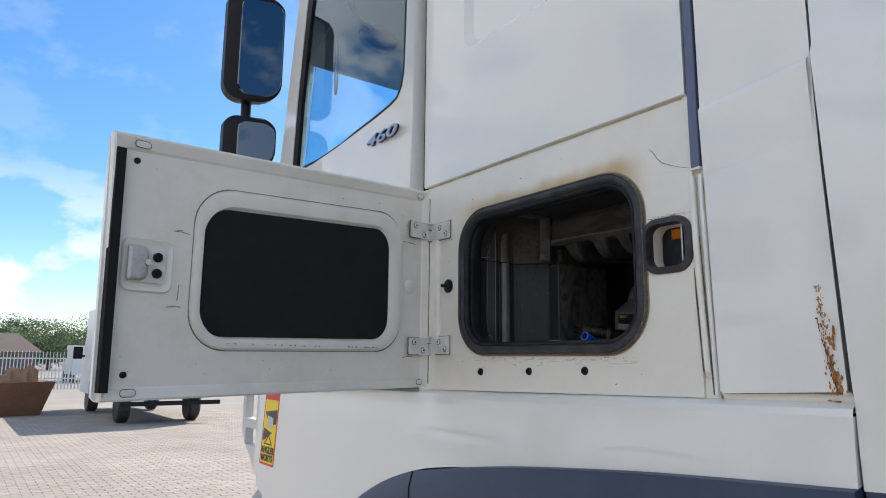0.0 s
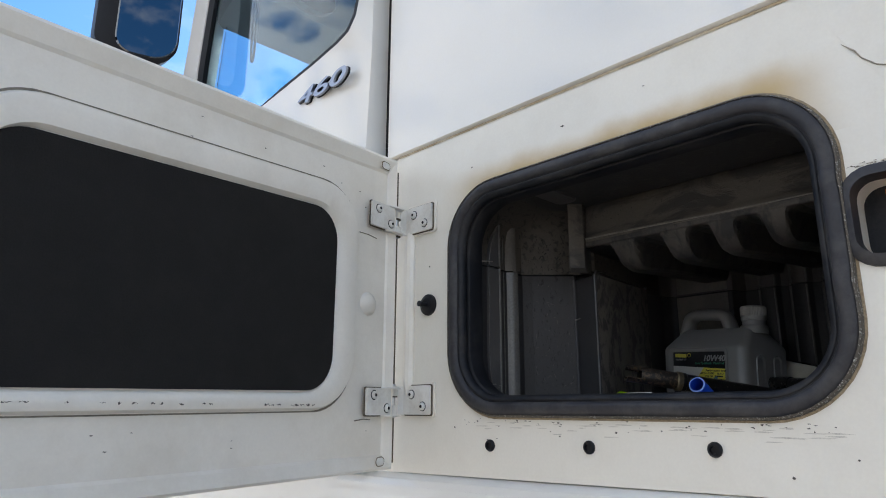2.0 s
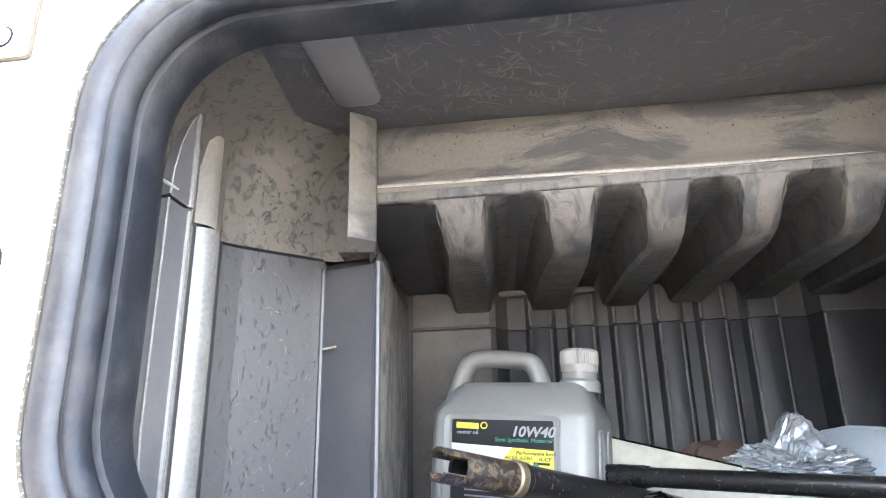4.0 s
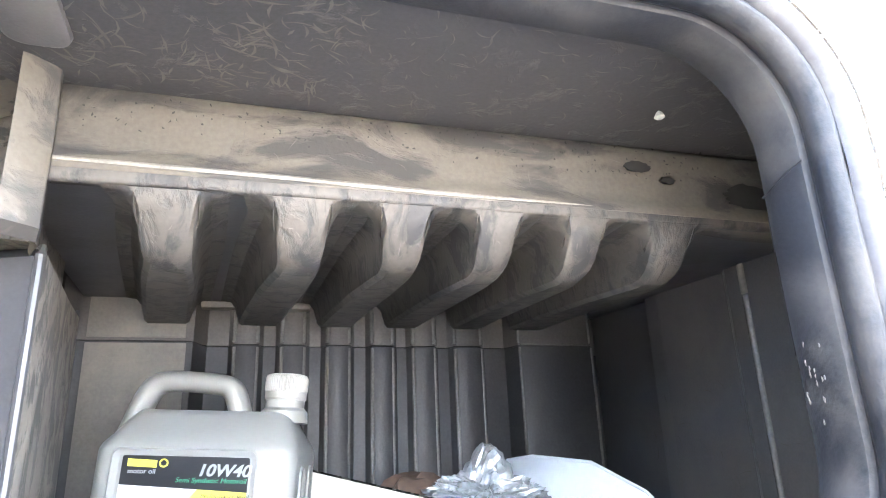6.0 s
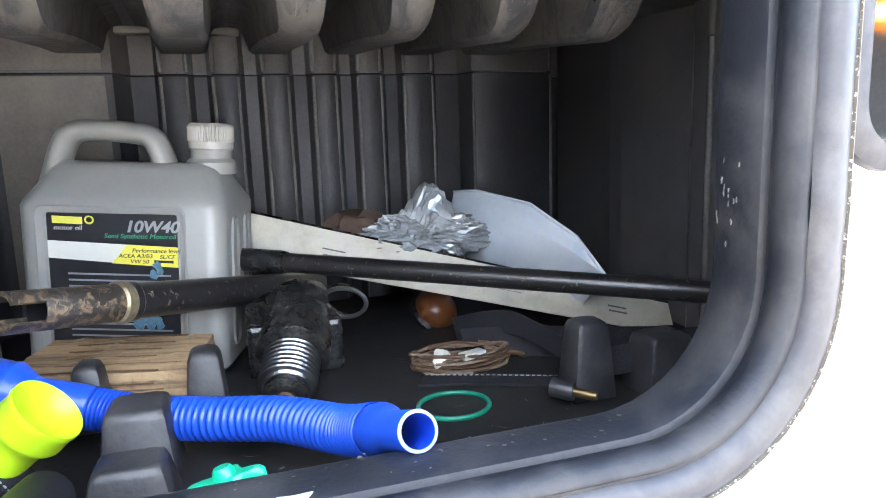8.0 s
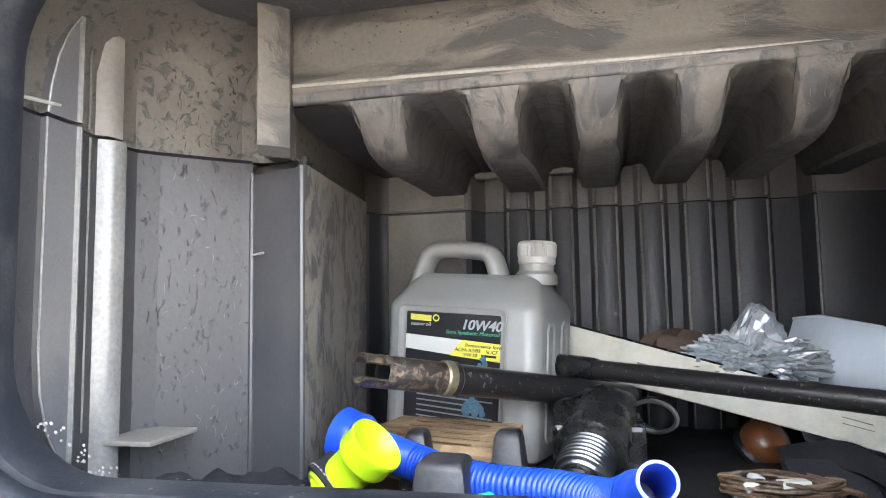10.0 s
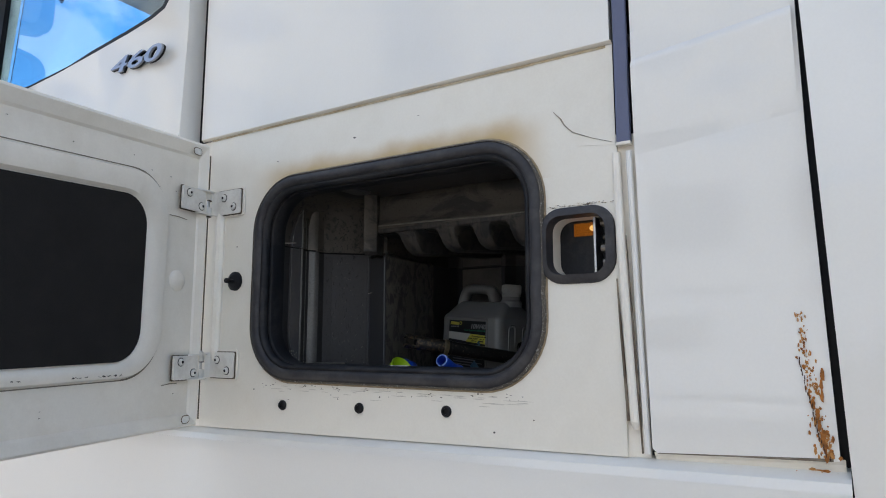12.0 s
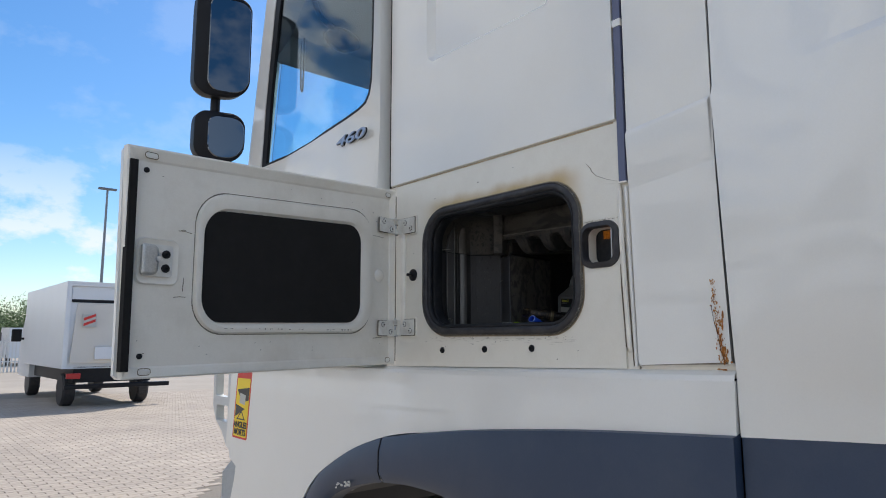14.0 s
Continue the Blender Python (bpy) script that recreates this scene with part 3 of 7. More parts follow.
part("rim", lathe([(0.02, -0.10), (0.14, -0.12), (0.20, -0.03), (0.285, -0.06), (0.305, -0.145), (0.30, 0.0)], 32, m=pose(0.24, 0.29, 0.515, 0, 90, 0)), METAL, wheel)
rng_a = random.Random(19)
for k in range(16):
    yc = rng_a.uniform(0.555, 0.655)
    zc = 1.052 - 0.25 * (yc - 0.555) + rng_a.uniform(-0.004, 0.010)
    part("arch_scrape", plate([(yc + rng_a.uniform(0.003, 0.010) * math.cos(2 * math.pi * i / 8), zc + rng_a.uniform(0.001, 0.004) * math.sin(2 * math.pi * i / 8)) for i in range(8)], [], lambda u, v, w: (-0.0490 - 0.00002 * k + w, u, v), 0.003), DUST, truck)

# driver door with its side window
WIN = [(1.255, 2.195), (1.06, 2.192), (0.89, 2.203), (0.735, 2.218), (0.61, 2.231), (0.525, 2.243), (0.487, 2.254), (0.464, 2.280), (0.452, 2.325), (0.448, 2.47), (0.447, 2.66), (0.455, 3.00), (1.14, 3.04), (1.182, 2.845), (1.232, 2.47)]
DOOR = [(0.438, 3.25), (0.438, 1.42), (1.40, 1.40), (1.375, 2.25), (1.27, 2.86), (1.20, 3.25)]
def swell(u):
    t = min(1.0, max(0.0, (u - 0.425) / 0.025))
    return -0.006 - 0.049 * t * t * (3 - 2 * t)


DOOR[:2] = [(0.446, 3.25), (0.441, 3.25), (0.438, 3.25), (0.438, 2.60), (0.438, 2.35), (0.438, 2.20), (0.438, 1.42), (0.441, 1.42), (0.446, 1.42)]
door = part("cab_door", plate(DOOR, [WIN], lambda u, v, w: (swell(u) + w, u, v), 0.022), WHITE, truck, "white cab door", smooth=True)
part("door_edge", loft([[(swell(0.438), 0.438, z), (0.012, 0.437, z)] for z in (1.42, 3.25)], closed=False), WHITE, door)
WIN_IN = [(a + (0.014 if a < 0.8 else -0.040), b + (0.011 if b < 2.6 else -0.02)) for a, b in WIN]
part("window_rubber", plate(WIN, [WIN_IN], lambda u, v, w: (swell(u) + 0.0035 + w, u, v), 0.016), BLACK, door, "black window rubber")
pane = part("window_pane", plate([(a + (0.016 if a < 0.8 else -0.02), b + (0.012 if b < 2.6 else -0.014)) for a, b in WIN], [], lambda u, v, w: (swell(u) + 0.011 + w, u, v), 0.005), GLASS, door)
pane.visible_shadow = False
part("hinge_return", box(0.0025, 0.012, 0.3855, 0.4375, 1.4055, 1.9690, 0.001), WHITE_OLD, truck)
part("door_gap", box(0.008, 0.03, 0.4125, 0.4365, 1.972, 3.4), PAD, truck, "dark rubber in the door gap")
badge_m = Matrix(((0, 0, -1, -0.0595), (-2.35, 0, 0, 0.658), (0, 0.94, 0, 2.144), (0, 0, 0, 1)))
badge = lettering("badge", "460", 0.049, mat("badge_chrome", (0.34, 0.37, 0.44), 0.28, metal=1.0, var=0.05, bump=0), door, badge_m, depth=0.004, shear=0.22, bold=0.0007, label="chrome number badge")
rim_m = Matrix(((0, 0, -1, -0.0565), (-2.35, 0, 0, 0.658), (0, 0.94, 0, 2.144), (0, 0, 0, 1)))
lettering("badge_edge", "460", 0.049, BLACK, door, rim_m, depth=0.002, shear=0.22, bold=0.0013, label="dark badge edge")
# pillar and cab front
part("front_pillar", loft([[(-0.052, 1.403, 1.40), (-0.045, 1.415, 1.40), (0.02, 1.46, 1.40), (0.09, 1.50, 1.40)], [(-0.052, 1.378, 2.25), (-0.045, 1.405, 2.25), (0.02, 1.44, 2.25), (0.09, 1.48, 2.25)], [(-0.052, 1.273, 2.86), (-0.045, 1.295, 2.86), (0.02, 1.345, 2.86), (0.09, 1.385, 2.86)], [(-0.052, 1.203, 3.25), (-0.045, 1.225, 3.25), (0.02, 1.275, 3.25), (0.09, 1.315, 3.25)]], closed=False), WHITE, truck, smooth=True)
part("front_panel", loft([[(0.09, 1.51, 0.6), (0.4, 1.58, 0.6), (2.2, 1.58, 0.6)], [(0.09, 1.50, 2.05), (0.4, 1.58, 2.05), (2.2, 1.58, 2.05)]], closed=False), WHITE, truck)
wind = part("windscreen", loft([[(0.09, 1.49 - d_, 2.05), (0.4, 1.56 - d_, 2.05), (2.36, 1.56 - d_, 2.05), (2.36, 1.38 - d_, 3.2), (0.4, 1.38 - d_, 3.2), (0.09, 1.32 - d_, 3.2)] for d_ in (0.0, 0.006)], cap=True), GLASS, truck, "raked windscreen")
wind.visible_shadow = False
part("cab_roof", box(0.0, 2.45, -0.65, 1.40, 3.50, 3.56), WHITE, truck)
part("cab_roof_liner", box(0.02, 2.43, 0.0, 1.30, 3.05, 3.08), mat("grey_headlining", (0.07, 0.08, 0.09), 0.9), truck)
part("cab_rear_wall", box(0.02, 2.43, -0.62, -0.60, 1.0, 3.5), LINING, truck)
part("cab_far_side_low", box(2.42, 2.45, -0.65, 1.40, 0.9, 2.25), WHITE, truck)
part("cab_far_side_rear", box(2.42, 2.45, -0.65, 0.45, 2.25, 3.5), WHITE, truck)
part("cab_partition", box(0.03, 2.42, 0.30, 0.33, 2.0, 3.5), mat("grey_cab_trim", (0.06, 0.065, 0.07), 0.8), truck)
part("cab_floor", box(0.9, 2.42, -0.6, 1.5, 1.38, 1.42), LINING, truck)
part("roof_spoiler", box(0.02, 2.43, -0.6, 0.6, 3.56, 3.95, 0.08), WHITE, truck)

# rubber seal round the opening: a bulb with an outer lip
def seal_loop(dx, grow, r):
    pts = hole_outline(grow, r)
    out = []
    for (a, b), (c, d_) in zip(pts, pts[1:] + pts[:1]):
        n = 1 if math.hypot(c - a, d_ - b) < 0.06 else (24 if abs(c - a) < abs(d_ - b) else 40)
        out += [(dx, a + (c - a) * k / n, b + (d_ - b) * k / n) for k in range(n)]
    return out


def kinked(bm):
    """Presses the two soft kinks into the rear side of the seal."""
    for v in bm.verts:
        if v.co.y < -0.27:
            for zz, wd in ((1.748, 0.010), (1.640, 0.009)):
                k = math.exp(-((v.co.z - zz) / wd) ** 2)
                v.co.x -= 0.0012 * k
                v.co.y += 0.0008 * k
    return bm


part("door_seal", kinked(loft([seal_loop(x, g, 0.085) for x, g in ((0.0, 0.0125), (-0.004, 0.0118), (-0.0078, 0.0092), (-0.0098, 0.0050), (-0.0102, 0.0005), (-0.0092, -0.0035), (-0.0068, -0.0062), (-0.0042, -0.0074))], closed=True)), RUBBER, truck, "thick black rubber door seal", smooth=True)
part("seal_inner_lip", loft([seal_loop(x, g, 0.085) for x, g in ((-0.0042, -0.0074), (-0.0040, -0.0088), (-0.0052, -0.0098), (-0.0054, -0.0108), (-0.0050, -0.0120), (-0.0025, -0.0155), (0.0030, -0.0172), (0.0085, -0.0165), (0.0125, -0.0135), (0.0135, -0.0100))], closed=True), LIP, truck, "dark inner lip of the seal", smooth=True)
part("seal_bead", kinked(loft([seal_loop(-0.0065, 0.0100, 0.085), seal_loop(-0.0085, 0.0105, 0.085), seal_loop(-0.0075, 0.0122, 0.085), seal_loop(-0.001, 0.0136, 0.085)], closed=True)), flaked("dusty_rubber", (0.095, 0.082, 0.064), (0.40, 0.39, 0.36), 480, 0.57, 0.62, 0.8), truck, "dusty outer bead of the seal", smooth=True)
part("seal_grime", loft([seal_loop(-0.0008, 0.0120, 0.085), seal_loop(-0.0009, 0.0142, 0.085), seal_loop(-0.0003, 0.0162, 0.085)]), mat("seal_grime", (0.30, 0.235, 0.15), 0.95, var=0.5, scale=70, fine=500, bump=0.6), truck, "line of grime round the seal")
# handle pocket seal
def pocket_loop(dx, g):
    return [(dx, u, v) for u, v in rrect(-0.408 - g, -0.326 + g, 1.663 - g, 1.743 + g, 0.020 + g, 6)]


part("pocket_seal", loft([pocket_loop(0.0, 0.012), pocket_loop(-0.004, 0.0112), pocket_loop(-0.007, 0.006), pocket_loop(-0.008, 0.000), pocket_loop(0.014, -0.001)], closed=True), RUBBER, truck, "black rubber pocket seal", smooth=True)
part("pocket_shell", loft([pocket_loop(0.012, 0.0), pocket_loop(0.072, 0.0)], closed=True), WHITE_OLD, truck, smooth=True)
part("pocket_back", box(0.072, 0.075, -0.412, -0.322, 1.658, 1.748), PAD, truck)
AMBER_GLOW = lamp_glow("amber_lamp", (1.0, 0.30, 0.03), 0.16)
lamp_ = part("pocket_lamp", box(0.044, 0.068, -0.380, -0.344, 1.718, 1.7425, 0.003), AMBER_GLOW, truck, "small amber lamp")
part("lamp_bulb", lathe([(0.0042, 0.0), (0.004, 0.003), (0.0025, 0.005), (0.001, 0.006)], 16, m=pose(0.0442, -0.3745, 1.731, 0, -90, 0)), lamp_glow("amber_bulb", (1.0, 0.55, 0.16), 0.6), lamp_, "glowing bulb")
LOCK_STEEL = mat("greasy_lock_steel", (0.16, 0.15, 0.135), 0.35, metal=0.8, var=0.4, scale=60, fine=300, bump=0.1)
part("lock_plate", box(0.018, 0.070, -0.3870, -0.3835, 1.664, 1.742, 0.001), METAL, truck, "bare steel lock plate")
for k, (zz, rr) in enumerate(((1.735, 0.007), (1.715, 0.005), (1.700, 0.008), (1.680, 0.009))):
    part("lock_bolt", lathe([(rr * 0.4, -0.006), (rr * 0.75, -0.005), (rr * 0.8, 0.003), (rr * 0.4, 0.006)], 10, m=pose(0.03, -0.396 - 0.003 * (k % 2), zz, 90, 0, 0)), LOCK_STEEL, truck)
part("lock_rod", tube([(0.03, -0.398, 1.740), (0.032, -0.398, 1.72), (0.03, -0.400, 1.69), (0.03, -0.398, 1.668)], 0.003, 8), LOCK_STEEL, truck)
part("pocket_post", box(0.05, 0.070, -0.3825, -0.377, 1.664, 1.719, 0.001), STEEL, truck)

# bolts under the opening and the hatch pin
for yy, zz in ((0.168, 1.466), (0.0, 1.470), (-0.162, 1.474)):
    b = part("panel_bolt", lathe([(0.0085, 0.0), (0.0085, 0.002), (0.0065, 0.005), (0.0045, 0.005), (0.004, 0.002), (0.001, 0.002)], 16, m=pose(0, yy, zz, 0, -90, 0)), BLACK, truck)
stud = part("hatch_pin_grommet", lathe([(0.018, 0.0), (0.0175, 0.004), (0.011, 0.007), (0.009, 0.007)], 20, m=pose(0, 0.301, 1.685, 0, -90, 0)), BLACK, truck, "black rubber grommet with a pin")
part("pin", lathe([(0.0035, 0.0), (0.0035, 0.011), (0.0048, 0.012), (0.0048, 0.017), (0.003, 0.018)], 12, m=pose(-0.006, 0.301, 1.685, 0, -90, 0)), BLACK, stud)

# ---- open hatch ----
SLOT_GRIME = mat("slot_grime", (0.16, 0.12, 0.07), 0.9, var=0.4, scale=60)
HATCH_TURN = math.degrees(math.atan2(-0.158, -0.78))
hatch = part("locker_hatch", plate([(0.012, 1.424), (0.818, 1.416), (0.826, 1.424), (0.834, 1.890), (0.826, 1.900), (0.020, 1.946), (0.012, 1.938)], [], lambda u, v, w: (u, -0.012 - w, v), 0.010), WHITE, truck, "open white storage hatch with a worn inner face", m=pose(-0.020, 0.360, 0, 0, 0, HATCH_TURN))



def hz(u, v):
    """Inner pressings follow the falling top edge of the hatch."""
    t = (v - 1.42) / 0.5
    return v - 0.030 * t * (u - 0.4) / 0.4


def hl(u0, u1, v0, v1, r, y):
    return [(u, y, hz(u, v)) for u, v in rrect(u0, u1, v0, v1, r, 10)]


# inner skin with a turned rim
part("inner_skin", plate([(0.030, 1.446), (0.806, 1.440), (0.812, 1.872), (0.030, 1.918)], [], lambda u, v, w: (u, -0.011 + w, v), 0.008), WHITE_OLD, hatch)
rim_o = [(0.012, 1.424), (0.818, 1.416), (0.834, 1.898), (0.012, 1.946)]
rim_i = [(0.032, 1.448), (0.804, 1.442), (0.810, 1.868), (0.032, 1.914)]
part("rim", loft([[(u, -0.012, v) for u, v in rim_o], [(u, 0.004, v) for u, v in rim_o], [(u * 0.85 + a * 0.15, 0.006, v * 0.85 + b * 0.15) for (u, v), (a, b) in zip(rim_o, rim_i)], [(u * 0.2 + a * 0.8, 0.0, v * 0.2 + b * 0.8) for (u, v), (a, b) in zip(rim_o, rim_i)], [(a, -0.004, b) for a, b in rim_i]]), WHITE_OLD, hatch)
part("pressed_frame", loft([hl(0.105, 0.667, 1.511, 1.847, 0.078, -0.004), hl(0.109, 0.664, 1.515, 1.843, 0.076, 0.005), hl(0.118, 0.658, 1.522, 1.834, 0.076, 0.007), hl(0.136, 0.649, 1.531, 1.811, 0.066, 0.004), hl(0.150, 0.645, 1.537, 1.805, 0.055, -0.004)]), WHITE_OLD, hatch, "raised white pressed frame", smooth=True)
# thin dark band that paints the shadow line round the pressed frame
part("frame_seam", loft([hl(0.1028, 0.6692, 1.5088, 1.8492, 0.080, -0.0025), hl(0.1046, 0.6674, 1.5106, 1.8474, 0.084, -0.0025)]), mat("frame_seam_shade", (0.20, 0.18, 0.14), 0.8, var=0.4, scale=40), hatch)
pad_l = hl(0.151, 0.645, 1.538, 1.804, 0.050, 0.0)
part("insulation_pad", loft([[(u, -0.003, v) for u, _, v in pad_l], [(u, 0.000, v) for u, _, v in pad_l]], cap=True), PAD, hatch, "black insulating pad")
part("edge_rubber", loft([[(0.808, -0.004, 1.432), (0.808, 0.012, 1.432), (0.824, 0.012, 1.432), (0.824, -0.004, 1.432)], [(0.813, -0.004, 1.868), (0.813, 0.012, 1.868), (0.829, 0.012, 1.868), (0.829, -0.004, 1.868)]], cap=True), PAD, hatch, "black edge rubber")
# latch in its dished plate
part("latch_dish", loft([[(u, -0.002, v) for u, v in rrect(0.706, 0.802, 1.610, 1.710, 0.016, 5)], [(u, 0.004, v) for u, v in rrect(0.709, 0.799, 1.613, 1.707, 0.014, 5)], [(u, -0.001, v) for u, v in rrect(0.718, 0.792, 1.624, 1.698, 0.008, 5)]], cap=True), WHITE_OLD, hatch, smooth=True)
latch = part("latch_plate", plate(rrect(0.722, 0.790, 1.628, 1.696, 0.006, 4), [], lambda u, v, w: (u, 0.0 + w, v), 0.004), STEEL, hatch, "zinc latch plate")
part("latch_paddle", loft([[(u, 0.004 + w_, v) for u, v in rrect(0.757 + g_, 0.793 - g_, 1.630 + g_, 1.694 - g_, (0.004, 0.014, 0.014, 0.004), 5)] for w_, g_ in ((0.0, 0.0), (0.007, 0.0), (0.010, 0.003), (0.0105, 0.006))], cap=True), mat("zinc_paddle", (0.50, 0.50, 0.48), 0.42, metal=0.6, var=0.2, scale=30, fine=300, bump=0.1), latch, "zinc paddle", smooth=True)
for zz in (1.676, 1.646):
    part("latch_screw", lathe([(0.009, 0.0), (0.009, 0.004), (0.006, 0.007), (0.003, 0.007), (0.003, 0.003)], 16, m=pose(0.738, 0.004, zz, -90, 0, 0)), BLACK, latch)
part("latch_pin", lathe([(0.004, 0), (0.004, 0.010), (0.006, 0.011), (0.006, 0.015)], 12, m=pose(0.760, 0.004, 1.664, -90, 0, 0)), METAL, latch)
for uu, zz in ((0.788, 1.853), (0.780, 1.462)):
    part("hatch_bolt", lathe([(0.006, 0.0), (0.006, 0.003), (0.003, 0.004)], 14, m=pose(uu, -0.003, zz, -90, 0, 0)), BLACK, hatch)
for uu, zz, ww in ((0.782, 1.884, 0.014), (0.772, 1.4305, 0.013), (0.045, 1.926, 0.010), (0.042, 1.437, 0.009)):
    part("drain_slot", loft([[(u, 0.0055, v) for u, v in rrect(uu - ww, uu + ww, zz - 0.006, zz + 0.006, 0.0055, 5)], [(u, 0.0062, v) for u, v in rrect(uu - ww + 0.003, uu + ww - 0.003, zz - 0.003, zz + 0.003, 0.0028, 5)]], cap=True), STEEL, hatch)
    part("slot_rim", loft([[(u, 0.0057, v) for u, v in rrect(uu - ww - 0.0014, uu + ww + 0.0014, zz - 0.0074, zz + 0.0074, 0.0068, 5)], [(u, 0.0061, v) for u, v in rrect(uu - ww, uu + ww, zz - 0.006, zz + 0.006, 0.0055, 5)]]), SLOT_GRIME, hatch)
part("pressed_dome", lathe([(0.020, -0.002), (0.018, 0.002), (0.012, 0.006), (0.005, 0.008), (0.001, 0.0082)], 24, m=pose(0.072, -0.003, 1.682, -90, 0, 0)), WHITE_OLD, hatch, smooth=True)

# scrapes by the latch and the hinge edge
SCRAPE = mat("grimy_scrape", (0.22, 0.19, 0.14), 0.8, var=0.4, scale=80, bump=0.1)
for u0, u1, v0, v1 in ((0.676, 0.708, 1.7300, 1.7325), (0.690, 0.702, 1.7350, 1.7336), (0.684, 0.712, 1.5880, 1.5865), (0.692, 0.690, 1.60, 1.63), (0.055, 0.098, 1.795, 1.797), (0.060, 0.095, 1.5005, 1.4990)):
    part("scrape", tube([(u0, -0.0026, v0), ((u0 + u1) / 2, -0.0022, (v0 + v1) / 2 + 0.0012), (u1, -0.0026, v1)], 0.0008, 6), SCRAPE, hatch)

# hinges: one leaf on the hatch, one on the body, two painted knuckles on a pin between
# dark tone for dirt round the hinges and the shadow painted about their leaves
HINGE_GRIME_SHADE = mat("hinge_grime_shade", (0.10, 0.08, 0.055), 0.9, var=0.3)


def hinge_screw(m, owner):
    part("screw_seat", lathe([(0.0078, 0.0), (0.0078, 0.0004), (0.0070, 0.0005)], 14, m=m), BLACK, owner)
    part("hinge_screw", lathe([(0.0065, 0.0), (0.006, 0.003), (0.003, 0.0045), (0.0025, 0.003)], 14, m=m), STEEL, owner)
    part("screw_socket", lathe([(0.0024, 0.0), (0.0024, 0.0046), (0.001, 0.0047)], 8, m=m), BLACK, owner)


for zz in (1.836, 1.531):
    bx, by = -0.0215, 0.3655
    hinge = part("hinge", tube([(bx, by, zz - 0.028), (bx, by, zz + 0.026)], 0.0052, 14), METAL, truck, "white painted hinge with screws")
    for a, b in ((-0.025, -0.008), (0.006, 0.023)):
        part("knuckle", tube([(bx, by, zz + a), (bx, by, zz + a + 0.001), (bx, by, zz + b - 0.001), (bx, by, zz + b)], [0.0080, 0.0090, 0.0090, 0.0080], 16), STEEL, hinge, smooth=True)
        part("knuckle_joint", tube([(bx, by, zz + a - 0.0016), (bx, by, zz + a)], 0.0086, 14), HINGE_GRIME_SHADE, hinge)
    part("body_leaf", plate(rrect(0.288, 0.352, zz - 0.023, zz + 0.023, 0.003, 3), [], lambda u, v, w: (-0.009 + w, u, v), 0.005), STEEL, hinge)
    part("body_leaf_arm", loft([[(-0.009, 0.352, zz - 0.023), (-0.009, 0.352, zz + 0.023), (-0.004, 0.352, zz + 0.023), (-0.004, 0.352, zz - 0.023)], [(-0.0135, 0.3605, zz - 0.023), (-0.0135, 0.3605, zz + 0.023), (-0.010, 0.364, zz + 0.023), (-0.010, 0.364, zz - 0.023)]], cap=True), STEEL, hinge)
    # slightly larger dark plate: dirt plus a painted shadow outline of the leaf
    part("leaf_dirt_shade", plate(rrect(0.2864, 0.353, zz - 0.0248, zz + 0.0246, 0.003, 3), [], lambda u, v, w: (-0.0060 + w, u, v), 0.0018), HINGE_GRIME_SHADE, hinge)
    part("leaf_packing", plate(rrect(0.282, 0.353, zz - 0.027, zz + 0.029, 0.006, 3), [], lambda u, v, w: (-0.004 + w, u, v), 0.0035), WHITE_OLD, hinge)
    hm = pose(-0.020, 0.360, 0, 0, 0, HATCH_TURN)
    zl = zz - 0.003
    part("hatch_leaf", plate(rrect(0.024, 0.082, zl - 0.021, zl + 0.021, 0.003, 3), [], lambda u, v, w: tuple(hm @ Vector((u, 0.0065 + w, v))), 0.004), STEEL, hinge)
    part("leaf_dirt_shade", plate(rrect(0.0230, 0.0836, zl - 0.0228, zl + 0.0224, 0.003, 3), [], lambda u, v, w: tuple(hm @ Vector((u, 0.0045 + w, v))), 0.0018), HINGE_GRIME_SHADE, hinge)
    for dz, th in ((0.0205, 0.0024), (-0.0229, 0.0024)):
        part("leaf_tab", plate([(0.000, 0.004), (0.004, 0.016), (0.020, 0.0175), (0.040, 0.012), (0.046, 0.004)], [], lambda u, v, w: tuple(hm @ Vector((u, v, zl + dz + w))), th), STEEL, hinge)
    for yy, dz in ((0.332, 0.009), (0.305, -0.010)):
        hinge_screw(pose(-0.009, yy, zz + dz, 0, -90, 0), hinge)
    for uu, dz in ((0.066, 0.010), (0.034, -0.010)):
        hinge_screw(hm @ pose(uu, 0.0105, zl + dz, -90, 0, 0), hinge)

# dark rubber in the joint behind the hatch
part("hinge_gap_rubber", tube([(-0.0150, 0.3700, 1.432), (-0.0150, 0.3700, 1.932)], 0.0013, 8), HINGE_GRIME_SHADE, truck, "dark line in the hinge joint")

# pressed style line across the rear corner and the deflector
def style_line(y0, z0, y1, z1, x):
    return loft([[(x, y0, z0 - 0.12), (x - 0.0055, y0, z0 - 0.004), (x - 0.0055, y0, z0), (x - 0.0002, y0, z0 + 0.009)], [(x, y1, z1 - 0.12), (x - 0.0055, y1, z1 - 0.004), (x - 0.0055, y1, z1), (x - 0.0002, y1, z1 + 0.009)]], closed=False)


part("style_line", style_line(-0.4495, 1.932, -0.6372, 1.956, -0.0040), WHITE, truck, smooth=True)
# rust at the foot of the rear corner panel
rng_r = random.Random(5)


